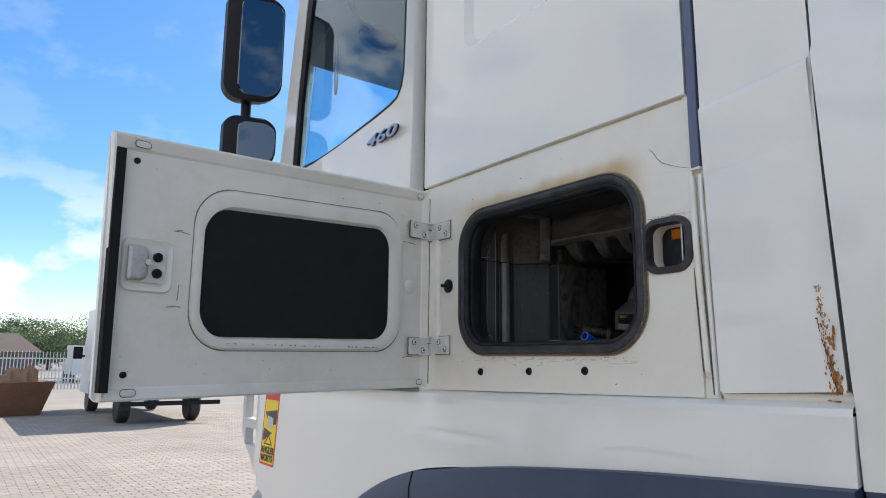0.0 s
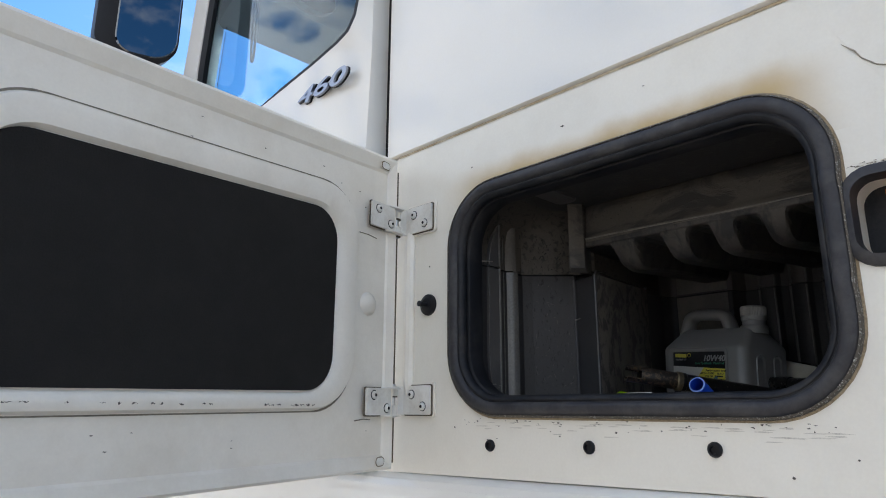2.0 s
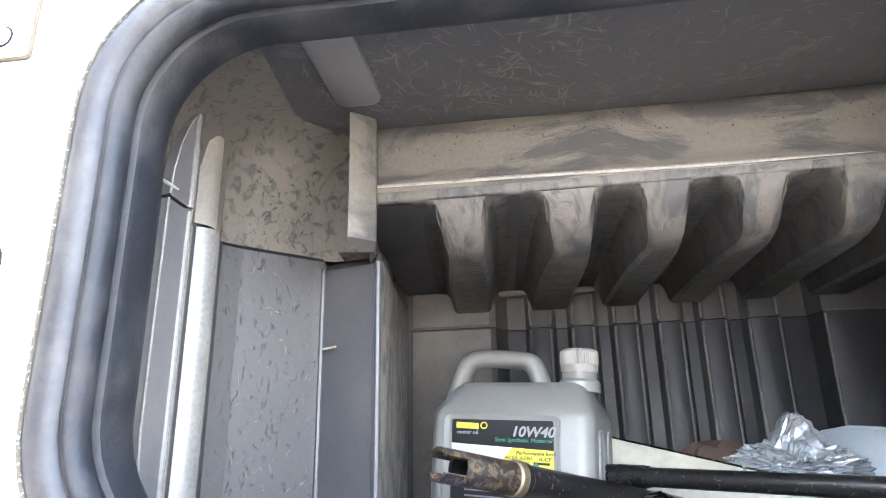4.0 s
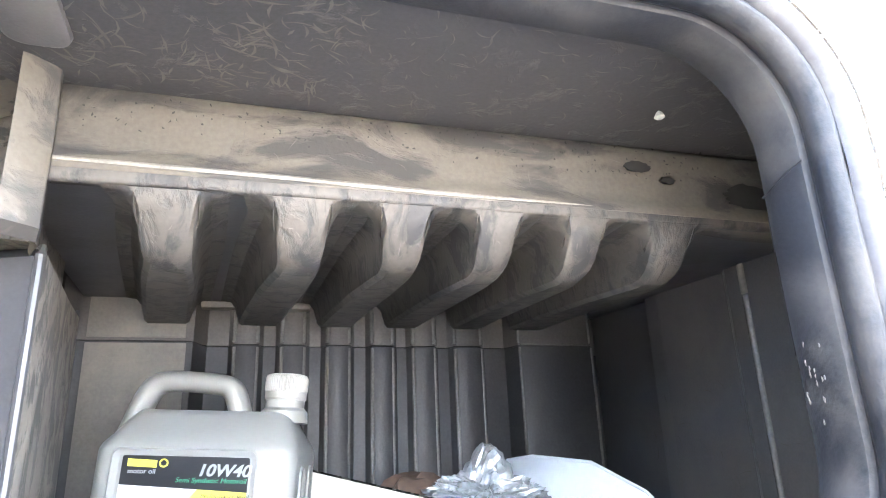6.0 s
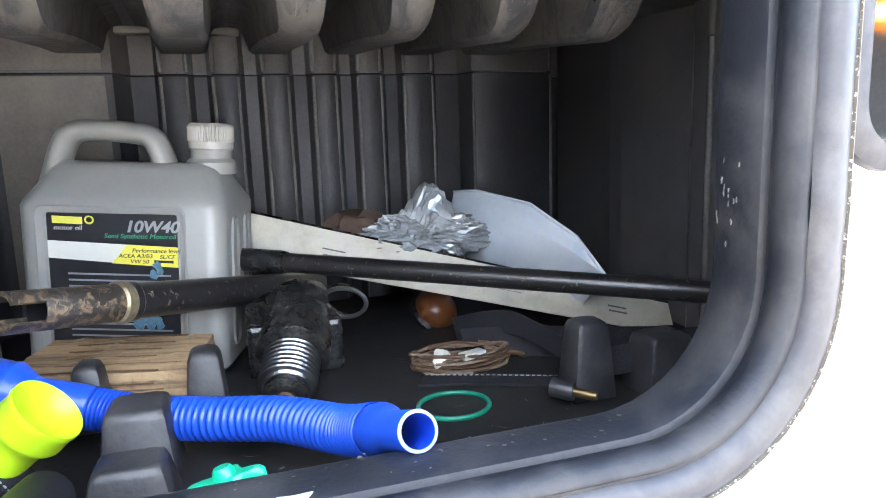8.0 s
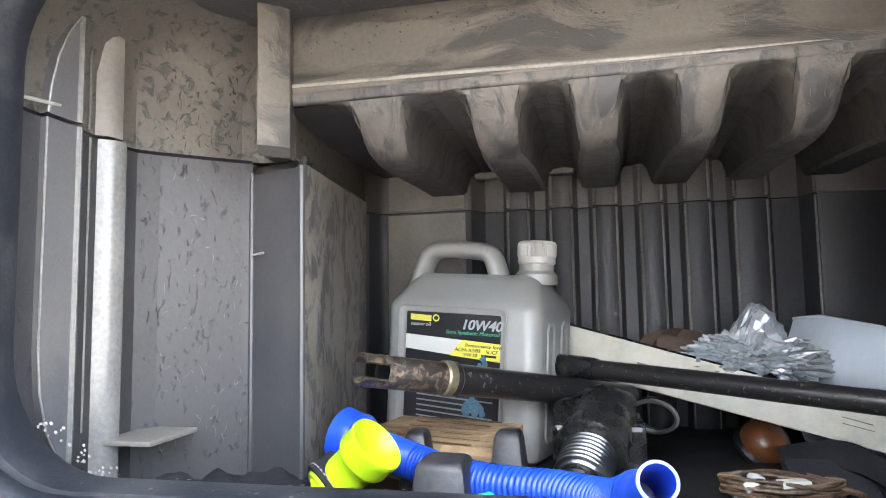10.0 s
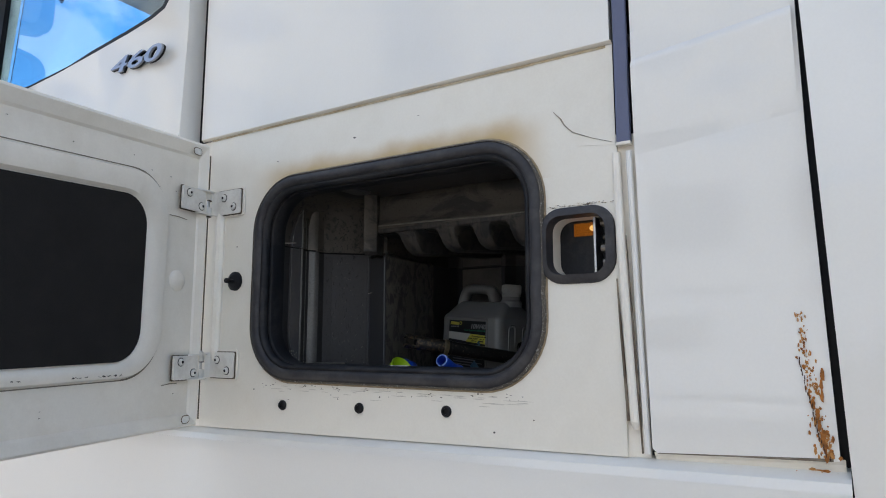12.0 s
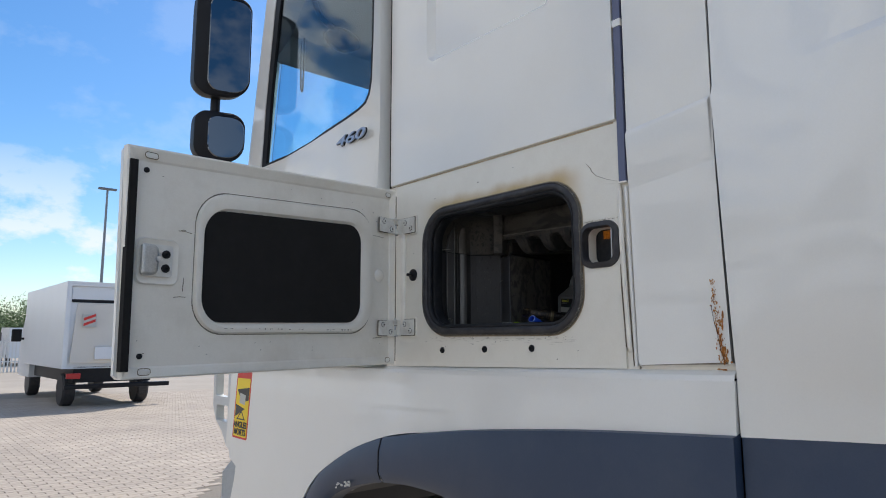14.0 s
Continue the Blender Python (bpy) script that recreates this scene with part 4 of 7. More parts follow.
def spot(yc, zc, sy, sz, x, material, name="rust_spot"):
    pts = [(yc + sy * rng_r.uniform(0.5, 1.3) * math.cos(2 * math.pi * i / 10), zc + sz * rng_r.uniform(0.5, 1.3) * math.sin(2 * math.pi * i / 10)) for i in range(10)]
    part(name, plate(pts, [], lambda u, v, w: (x + w, u, v), 0.0003), material, truck)


CHIP = mat("paint_chip", (0.09, 0.08, 0.07), 0.8, var=0.4, bump=0.2)
RUST_DARK = mat("rust_core", (0.05, 0.018, 0.008), 0.9, var=0.4, scale=80, fine=300, bump=0.5)
GRIME = mat("tan_grime", (0.42, 0.33, 0.20), 0.8, var=0.35, scale=25, fine=200, bump=0.2, dirt=((0.70, 0.66, 0.56), 0.6, 18))
GRIME_AND_SHADE = mat("grime_and_shade", (0.13, 0.10, 0.07), 0.85, var=0.4, scale=30, fine=200, bump=0.2, dirt=((0.5, 0.45, 0.36), 0.5, 30))
RUST_PALE = mat("rust_bloom", (0.44, 0.21, 0.06), 0.85, var=0.35, scale=60, fine=400, bump=0.3)
for k in range(190):
    t = rng_r.random() ** 1.15
    drift = -0.6410 + 0.0190 * t ** 0.8
    spread = 0.0085 * (1 - 0.4 * t)
    s_ = rng_r.uniform(0.0004, 0.0015) * (1.4 - 0.6 * t)
    spot(drift + rng_r.gauss(0, spread * 0.55), 1.453 + 0.155 * t, s_, s_ * rng_r.uniform(1.0, 2.6), -0.0044 - 0.000009 * k, RUST if rng_r.random() < 0.5 else RUST_PALE)
for k in range(9):
    spot(-0.641 + 0.003 * rng_r.random() + 0.0016 * k * (k < 6), 1.455 + 0.0105 * k, 0.0022, 0.0075, -0.0062 - 0.00002 * k, RUST)
for k in range(26):
    spot(-0.652 + 0.058 * rng_r.random() ** 1.5, 1.434 + rng_r.uniform(-0.006, 0.006), rng_r.uniform(0.001, 0.005), rng_r.uniform(0.0008, 0.0026), -0.0002 - 0.00003 * k, RUST if rng_r.random() < 0.6 else RUST_PALE)
# dark rust line in the middle of the bloom
for k in range(26):
    t = k / 25
    spot(-0.6405 + 0.021 * t ** 0.8 + rng_r.gauss(0, 0.0007), 1.452 + 0.105 * t, 0.0006, 0.0030, -0.0064 - 0.00002 * k, RUST_DARK)
# brown grime in the joints, and a painted shadow line under the bottom fold
part("crease_grime", plate([(0.384, 1.9697), (0.384, 1.9662), (-0.415, 1.9678), (-0.415, 1.9713)], [], lambda u, v, w: (-0.0013 + w, u, v), 0.0006), GRIME, truck, "tan grime along a panel joint")
part("bead_grime", tube([(-0.0012, -0.4195, 1.655), (-0.0026, -0.4225, 1.60), (-0.002, -0.4285, 1.478)], [0.0008, 0.0016, 0.0022], 8), GRIME_AND_SHADE, truck, "dark grime along the drain bead")
part("bead_grime", tube([(-0.0015, -0.4335, 1.71), (-0.002, -0.4390, 1.58), (-0.001, -0.4440, 1.440)], [0.0006, 0.0012, 0.0012], 8), GRIME_AND_SHADE, truck, "dark grime along the drain bead")
# shadow of the fold, drawn as a thin dark tube
part("fold_shade", tube([(-0.0038, -0.463, 1.4425), (-0.0038, -0.55, 1.4468), (-0.0036, -0.645, 1.451)], [0.0006, 0.0010, 0.0018], 8), GRIME_AND_SHADE, truck, "painted shadow line along the bottom fold")
for k in range(70):
    yc = rng_r.uniform(-0.425, -0.325)
    spot(yc, 1.7556 + abs(rng_r.gauss(0, 0.0016)), rng_r.uniform(0.0006, 0.0020), rng_r.uniform(0.0002, 0.0007), -0.0006 - 0.000006 * k, (GRIME_AND_SHADE, CHIP, GRIME)[k % 3], "grime_speck")
# chips and scratches under and round the opening
for k in range(46):
    yc = rng_r.uniform(-0.29, 0.24)
    zc = 1.5035 - abs(rng_r.gauss(0, 0.006))
    spot(yc, zc, rng_r.uniform(0.0005, 0.0024), rng_r.uniform(0.0004, 0.0010), -0.0004 - 0.000008 * k, CHIP, "paint_chip")
for yc, zc in ((0.06, 1.488), (0.045, 1.482), (-0.04, 1.489), (0.155, 1.476), (0.172, 1.474), (0.20, 1.90), (0.02, 1.915), (-0.11, 1.93), (-0.24, 1.45), (-0.30, 1.47), (0.30, 1.75), (0.24, 1.49)):
    spot(yc, zc, rng_r.uniform(0.0008, 0.0030), rng_r.uniform(0.0006, 0.0016), -0.0009, CHIP, "paint_chip")
for k in range(22):
    u, v = rng_r.uniform(0.05, 0.80), rng_r.choice((rng_r.uniform(1.46, 1.50), rng_r.uniform(1.83, 1.90)))
    pts = [(u + 0.0018 * rng_r.uniform(0.3, 1.4) * math.cos(2 * math.pi * i / 8), v + 0.0008 * rng_r.uniform(0.4, 1.3) * math.sin(2 * math.pi * i / 8)) for i in range(8)]
    part("paint_chip", plate(pts, [], lambda a_, b_, w: (a_, -0.0026 + w, b_), 0.0003), CHIP, hatch)
for k in range(26):
    u = rng_r.uniform(0.17, 0.62)
    pts = [(u + rng_r.uniform(0.001, 0.004) * math.cos(2 * math.pi * i / 8), 1.5215 + rng_r.uniform(-0.004, 0.003) * 0.4 + 0.0007 * rng_r.uniform(0.4, 1.3) * math.sin(2 * math.pi * i / 8)) for i in range(8)]
    part("paint_chip", plate(pts, [], lambda a_, b_, w: (a_, 0.0072 + w, b_), 0.0003), CHIP, hatch)

# rubbed grey smears on the paint under the opening
SMEAR = mat("grey_smear", (0.58, 0.55, 0.48), 0.6, var=0.3, scale=90, fine=500, bump=0.1)
for k in range(40):
    yc, zc = rng_r.uniform(-0.29, 0.20), 1.4985 - abs(rng_r.gauss(0, 0.0075))
    ln = rng_r.uniform(0.004, 0.018)
    part("smear", plate([(yc + ln * math.cos(2 * math.pi * i / 9) * rng_r.uniform(0.6, 1.1), zc + 0.0008 * math.sin(2 * math.pi * i / 9) * rng_r.uniform(0.4, 1.3)) for i in range(9)], [], lambda u, v, w: (-0.0003 - 0.000004 * k + w, u, v), 0.0002), SMEAR, truck)

# ---- mirrors ----
def truck_mirror(x0, x1, y, z0, z1, name):
    cx, cz = (x0 + x1) / 2, (z0 + z1) / 2
    w, h = (x1 - x0), (z1 - z0)
    loops = []
    for yy, g in ((0.10, -0.05), (0.085, -0.015), (0.03, 0.0), (-0.005, 0.0), (-0.012, -0.008)):
        loops.append([(u, y + yy - 0.26 * (u - cx), v) for u, v in rrect(x0 - g, x1 + g, z0 - g, z1 + g, (0.06, 0.05, 0.07, 0.09), 7)])
    m = part(name, loft(loops, cap=True), BLACK, truck, "black door mirror housing", smooth=True)
    part("mirror_glass", loft([[(u, y - 0.0125 - 0.26 * (u - cx), v) for u, v in rrect(x0 + 0.050, x1 - 0.007, z0 + 0.02, z1 - 0.02, (0.05, 0.035, 0.05, 0.07), 7)], [(u, y - 0.016 - 0.26 * (u - cx), v) for u, v in rrect(x0 + 0.053, x1 - 0.010, z0 + 0.023, z1 - 0.023, (0.048, 0.033, 0.048, 0.068), 7)]], cap=True), MIRROR, m, "mirror glass")
    return m


truck_mirror(-0.282, -0.060, 1.42, 2.520, 2.98, "main_mirror")
truck_mirror(-0.270, -0.072, 1.42, 2.232, 2.452, "wide_angle_mirror")
part("mirror_arm", tube(curve_pts([(-0.175, 1.47, 2.25), (-0.175, 1.47, 2.60), (-0.170, 1.47, 3.02), (-0.10, 1.42, 3.10), (0.02, 1.36, 3.10)], 6), 0.020, 12), BLACK, truck, smooth=True)

# ---- blind-spot sticker and front corner lamp ----
SY, SZ = -0.056, 0.014                                      # the sticker sits close to the front edge of the panel
LEAN = lambda v: 0.055 * max(0.0, 1.40 - v)
sticker = part("warning_sticker", plate(rrect(1.400 + SY, 1.540 + SY, 1.094, 1.368, 0.008, 4), [], lambda u, v, w: (-0.0168 - LEAN(v) + w, u, v), 0.0007), mat("sticker_red", (0.62, 0.03, 0.02), 0.4, var=0.03, bump=0), truck, "red and yellow blind-spot warning sticker")


def on_sticker(name, pts, holes, w0, material):
    part(name, plate([(a_ + SY, b_ + SZ) for a_, b_ in pts], [[(a_ + SY, b_ + SZ) for a_, b_ in h] for h in holes], lambda u, v, w: (w0 - LEAN(v) + w, u, v), 0.0004), material, sticker)


on_sticker("sticker_field", rrect(1.408, 1.532, 1.088, 1.322, 0.004, 3), [], -0.0172, mat("sticker_yellow", (0.86, 0.62, 0.01), 0.4, var=0.03, bump=0))
on_sticker("sticker_beam", [(1.525, 1.275), (1.41, 1.287), (1.41, 1.235), (1.47, 1.225)], [], -0.0176, LABEL_BLACK)
on_sticker("sticker_beam", [(1.528, 1.215), (1.44, 1.20), (1.528, 1.165)], [], -0.0176, LABEL_BLACK)
on_sticker("sticker_truck", [(1.495, 1.262), (1.44, 1.255), (1.44, 1.215), (1.495, 1.222)], [], -0.0180, LABEL_WHITE)
on_sticker("sticker_triangle", [(1.470, 1.195), (1.430, 1.155), (1.510, 1.155)], [[(1.470, 1.186), (1.442, 1.160), (1.498, 1.160)]], -0.0180, LABEL_BLACK)


def side_text(y, z, w=-0.0178):
    return Matrix(((0, 0, -1, w - LEAN(z + SZ)), (-1, 0, 0, y + SY), (0, 1, 0, z + SZ), (0, 0, 0, 1)))


lettering("sticker_word", "ANGLES", 0.034, LABEL_BLACK, sticker, side_text(1.470, 1.124), align="CENTER", bold=0.0012)
lettering("sticker_word", "MORTS", 0.034, LABEL_BLACK, sticker, side_text(1.470, 1.095), align="CENTER", bold=0.0012)
CORNER_GREY = mat("corner_grey_paint", (0.55, 0.56, 0.55), 0.4, var=0.08, scale=6, fine=200, bump=0.03)
vane = part("corner_vane", plate([(1.5475, 1.40), (1.775, 1.40), (1.772, 1.20), (1.735, 1.14), (1.660, 1.095), (1.615, 1.045), (1.5475, 1.045)], [rrect(1.610, 1.745, 1.245, 1.365, 0.012, 4), rrect(1.605, 1.730, 1.140, 1.208, 0.012, 4)], lambda u, v, w: (-0.006 + w, u, v), 0.035), CORNER_GREY, truck, "grey corner air vane with two openings")
part("vane_edge", tube([(-0.010, 1.556, 1.395), (-0.012, 1.556, 1.20), (-0.010, 1.556, 1.05)], 0.008, 10), WHITE, vane, smooth=True)
part("vane_lamp", loft([[(0.10, 1.60, z), (0.09, 1.70, z), (0.14, 1.80, z)] for z in (1.11, 1.20, 1.36)], closed=False), mat("pale_lens", (0.74, 0.70, 0.56), 0.2, var=0.03, bump=0), vane, "pale corner lamp", smooth=True)
part("bumper_corner", loft([[(-0.012, 1.415, 1.040), (-0.014, 1.505, 1.046), (-0.004, 1.530, 1.044), (0.06, 1.545, 1.04)], [(-0.012, 1.405, 0.992), (-0.016, 1.510, 1.000), (-0.006, 1.530, 0.996), (0.06, 1.56, 0.99)], [(-0.012, 1.405, 0.935), (-0.030, 1.575, 0.940), (-0.020, 1.600, 0.936), (0.06, 1.62, 0.93)], [(-0.012, 1.42, 0.55), (-0.034, 1.575, 0.55), (-0.024, 1.600, 0.55), (0.06, 1.62, 0.55)]], closed=False), mat("bumper_grey", (0.36, 0.38, 0.39), 0.5, var=0.1, scale=8, bump=0.05), truck, "grey bumper corner", smooth=False)

# ---- inside the cab ----
CAB_TRIM = mat("dark_cab_trim", (0.05, 0.055, 0.065), 0.6)
part("header_console", loft([[(0.06, 1.40, 2.735), (0.06, 1.24, 2.80), (0.06, 1.02, 3.02), (0.06, 1.02, 3.05), (0.06, 1.36, 3.06)], [(2.38, 1.40, 2.735), (2.38, 1.24, 2.80), (2.38, 1.02, 3.02), (2.38, 1.02, 3.05), (2.38, 1.36, 3.06)]], cap=True), mat("grey_header_trim", (0.16, 0.17, 0.19), 0.8), truck, "grey console over the windscreen")
part("kerb_mirror", loft([[(0.25 + 0.085 * math.cos(a_), 1.12 + dy, 2.80 + 0.050 * math.sin(a_)) for a_ in [2 * math.pi * k / 24 for k in range(24)]] for dy in (0.0, 0.03)], True, True), BLACK, truck, "dark kerb mirror beyond the windscreen")
part("mirror_stalk", tube(curve_pts([(0.20, 1.12, 2.83), (0.14, 1.12, 2.86), (0.10, 1.12, 2.92), (0.06, 1.12, 3.02)], 6), 0.012, 8), BLACK, truck)
part("grab_cord", tube(curve_pts([(0.12, 1.26, 2.92), (0.12, 1.262, 2.70), (0.12, 1.255, 2.58), (0.12, 1.240, 2.58), (0.12, 1.236, 2.70), (0.12, 1.236, 2.92)], 6), 0.004, 8), BLACK, truck, "hanging black cord loop")
part("steering_wheel", tube([pose(0.62, 1.02, 2.18, 35, 0, 0) @ Vector((0.22 * math.cos(a_), 0.22 * math.sin(a_), 0)) for a_ in [2 * math.pi * k / 40 for k in range(41)]], 0.017, 10, False), BLACK, truck, "black steering wheel", smooth=True)
part("dashboard", box(0.05, 2.40, 1.15, 1.52, 1.75, 2.10, 0.05), CAB_TRIM, truck)
part("dome_lamp", lathe([(0.05, 0.0), (0.05, -0.012), (0.03, -0.018), (0.002, -0.018)], 20, m=pose(0.45, 0.80, 3.05)), LABEL_WHITE, truck)

# ---- locker lining ----
SCUFF_DARK = mat("black_scuff", (0.022, 0.021, 0.020), 0.6, var=0.3, scale=60, bump=0)
SCUFF_DIM = mat("dull_scuff", (0.098, 0.090, 0.080), 0.6, var=0.3, scale=60, bump=0)
FLOOR_Z, BACK_X, LEFT_Y, RIGHT_Y, ROOF_Z = 1.450, 0.765, 0.252, -0.520, 1.892
# the moulded lining sits a little askew behind the opening and has axes of its own
LINING_AXES = Matrix.Translation((-0.0554, -0.0305, 0.1472)) @ Matrix.Rotation(radians(-1.85), 4, "Z") @ Matrix.Scale(0.9081, 4)
FLOOR_TOP, ROOF_LOW = 1.4640, 1.8653


def lin(x, y):
    p = LINING_AXES @ Vector((x, y, 0))
    return (p.x, p.y)


throat = [seal_loop(x, g, 0.085) for x, g in ((0.0125, -0.0120), (0.0150, -0.0165), (0.0190, -0.0178), (0.0400, -0.0172), (0.0460, -0.0150), (0.0490, -0.0090), (0.0500, 0.0020), (0.0500, 0.0080))]
part("locker_throat", loft(throat), LIP, truck, "moulded grey lip of the locker", smooth=True)
part("lining_front", plate([(0.258, FLOOR_TOP - 0.01), (0.258, 1.885), (-0.53, 1.885), (-0.53, FLOOR_TOP - 0.01)], [hole_outline(0.006, 0.085)], lambda u, v, w: (0.050 - w, u, v), 0.006), LIP, truck)
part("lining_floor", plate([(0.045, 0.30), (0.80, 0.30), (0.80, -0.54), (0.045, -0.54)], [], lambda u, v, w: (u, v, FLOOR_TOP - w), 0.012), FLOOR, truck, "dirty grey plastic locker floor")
part("lining_roof", plate([(0.045, 0.30), (0.24, 0.30), (0.24, -0.54), (0.045, -0.54)], [], lambda u, v, w: (u, v, ROOF_LOW + w), 0.01), SCRATCHED, truck, "scratched grey locker roof")


def wall_profile(points, z0, z1, thick):
    """An upright sheet along plan points, thickened away from the inside."""
    pts = [Vector((a, b, 0)) for a, b in points]
    return loft([[(p.x, p.y, z0) for p in pts], [(p.x, p.y, z1) for p in pts]], closed=False)


# front side wall: flutes, pillar and offset upper half
E1, E2, E3 = (0.2520, 0.1850), (0.2315, 0.1275), (0.4390, 0.1445)      # pillar: front edge, inner edge, deep edge
low_prof = [(0.049, 0.243), (0.172, 0.254), (0.186, 0.252), (0.200, 0.241), (0.246, 0.192), E1]
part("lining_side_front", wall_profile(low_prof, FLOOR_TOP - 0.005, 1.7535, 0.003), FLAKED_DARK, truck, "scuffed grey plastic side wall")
recess_prof = [E3, (0.446, 0.158), (0.452, 0.185), (0.520, 0.196), (0.585, 0.190), lin(0.700, 0.272)]
part("lining_recess", wall_profile(recess_prof, FLOOR_TOP - 0.005, 1.7535, 0.003), SLATE, truck, "dark recess in the side wall", smooth=True)
up_prof = [(0.049, 0.245), (0.172, 0.256), (0.186, 0.254), (0.204, 0.240), (0.252, 0.196), (0.262, 0.180), (0.262, 0.158), (0.270, 0.152), (0.440, 0.163), (0.450, 0.172), (0.520, 0.192), lin(0.700, 0.274)]
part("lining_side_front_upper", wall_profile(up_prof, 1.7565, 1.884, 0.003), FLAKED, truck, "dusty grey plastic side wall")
# the side wall curves over into the roof, with a moulded pad beside it
part("wall_cove", loft([[(x, y - d, z) for x, y in up_prof[:5]] for d, z in ((0.0006, 1.806), (0.004, 1.828), (0.016, 1.848), (0.036, 1.8595), (0.066, 1.8648))], closed=False), FLAKED, truck, "dusty wall curving into the roof", smooth=True)
part("roof_pad", loft([[(u, v, ROOF_LOW - d_) for u, v in rrect(0.052 + g_, 0.168 - g_, 0.110 + g_, 0.150 - g_, 0.012, 5)] for d_, g_ in ((-0.001, 0.0), (0.0035, 0.001), (0.0052, 0.004))], cap=True), LINING, truck, "grey moulded pad in the roof", smooth=True)
part("side_joint", loft([[(x, y - 0.0004, 1.7534) for x, y in low_prof], [(x, y + 0.0015, 1.7566) for x, y in low_prof]], closed=False), BLACK, truck)


def flute(rows, yw):
    """An upright moulded ridge: rows of (z, front x, back x, depth), with a slope that faces the opening."""
    loops = []
    for z, xa, xb, dp in rows:
        w = xb - xa
        loops.append([(xa - 0.002, yw, z), (xa + w * 0.06, yw - dp * 0.45, z), (xa + w * 0.30, yw - dp * 0.88, z), (xa + w * 0.55, yw - dp, z), (xa + w * 0.85, yw - dp * 0.95, z), (xb, yw - dp * 0.6, z), (xb + 0.001, yw, z)])
    return loft(loops, closed=False)


# the first flute: a raised face with edge highlights painted pale, cut off in a blade-shaped curve above and a curl
# below
f_low = [(0.0825, 1.7535), (0.0820, 1.600), (0.0845, 1.572), (0.0910, 1.547), (0.1040, 1.524), (0.1100, 1.520)]
f_up = [(0.0830, 1.7565), (0.0850, 1.775), (0.0905, 1.798), (0.0985, 1.817), (0.1095, 1.833)]
for outline, top in ((f_low, 1.7535), (f_up, 1.833)):
    closing = [(0.1105, 1.7535)] if outline is f_low else [(0.1105, 1.7565)]
    fl_ = part("wall_flute", plate(outline + closing, [], lambda u, v, w: (u, 0.2410 + w, v), 0.012), LINING, truck, "raised flute with edge highlights painted pale")
    part("flute_edge", tube([(u, 0.2408, v) for u, v in outline], 0.0011, 7), GLINT_EDGE, fl_, smooth=True)
    part("flute_edge", tube([(0.1105, 0.2408, outline[-1][1]), (0.1105, 0.2408, closing[0][1])], 0.0022, 8), GLINT_EDGE, fl_, smooth=True)
part("flute_line", tube([(0.131, 0.2495, 1.540), (0.131, 0.2495, 1.752)], 0.0009, 6), GLINT_EDGE, truck, smooth=True)
part("flute_line", tube([(0.131, 0.2505, 1.758), (0.131, 0.2505, 1.868)], 0.0009, 6), GLINT_EDGE, truck, smooth=True)
part("wall_flute", flute([(1.470, 0.141, 0.163, 0.012), (1.62, 0.141, 0.163, 0.013), (1.7535, 0.141, 0.163, 0.013)], 0.2535), GLINT_EDGE, truck, smooth=True)
part("wall_flute", flute([(1.7565, 0.140, 0.163, 0.011), (1.82, 0.140, 0.163, 0.011), (1.870, 0.141, 0.163, 0.010)], 0.2555), LINING_DUSTY, truck, smooth=True)
part("joint_clip", tube([(0.050, 0.236, 1.758), (0.094, 0.242, 1.7645)], 0.0013, 6), SCUFF, truck)
part("joint_clip_head", lathe([(0.001, 0), (0.0035, 0.001), (0.003, 0.003), (0.001, 0.004)], 8, m=pose(0.050, 0.238, 1.758, 90, 0, 0)), SCUFF, truck)
part("wall_ledge", box(0.146, 0.205, 0.205, 0.250, 1.528, 1.532, 0.0015), LINING_DUSTY, truck)
# white paint smears and dents on the lip
for pts in ([(-0.042, 0.0210), (-0.047, 0.0205), (-0.053, 0.0190), (-0.0595, 0.0175), (-0.057, 0.0145), (-0.050, 0.0155), (-0.045, 0.0185)], [(-0.0605, 0.0160), (-0.067, 0.0195), (-0.074, 0.0185), (-0.081, 0.0190), (-0.078, 0.0160), (-0.068, 0.0152)]):
    part("paint_fleck", plate(pts, [], lambda u, v, w: (v, u, 1.5362 + w), 0.0012), LABEL_WHITE, truck)
part("lip_mark", lathe([(0.0085, 0.0), (0.0080, 0.0006), (0.001, 0.0008)], 16, m=pose(0.0110, -0.080, 1.5345) @ Matrix.Diagonal((0.7, 1.2, 1, 1))), SCUFF_DIM, truck, "dried ring mark")
part("lip_joint", tube([(0.014, -0.2912, 1.757), (0.030, -0.2898, 1.752), (0.046, -0.2918, 1.747)], 0.0007, 6), BLACK, truck)
lip_rng = random.Random(77)
grit_bm = bmesh.new()
for _ in range(80):
    gx, gy, gs = lip_rng.uniform(0.018, 0.044), lip_rng.uniform(-0.24, 0.18), lip_rng.uniform(0.0003, 0.0011)
    grit_bm.faces.new([grit_bm.verts.new((gx + gs * lip_rng.uniform(0.5, 1.6) * math.cos(a), gy + gs * lip_rng.uniform(0.5, 1.8) * math.sin(a), 1.5372)) for a in [2 * math.pi * i / 6 for i in range(6)]])
tagged(part("lip_grit", grit_bm, SCUFF_DIM, truck), kind="stuff")
LIP_SCUFF = mat("lip_scuff", (0.075, 0.072, 0.068), 0.7, var=0.3, scale=90, bump=0)
rl_ = random.Random(31)
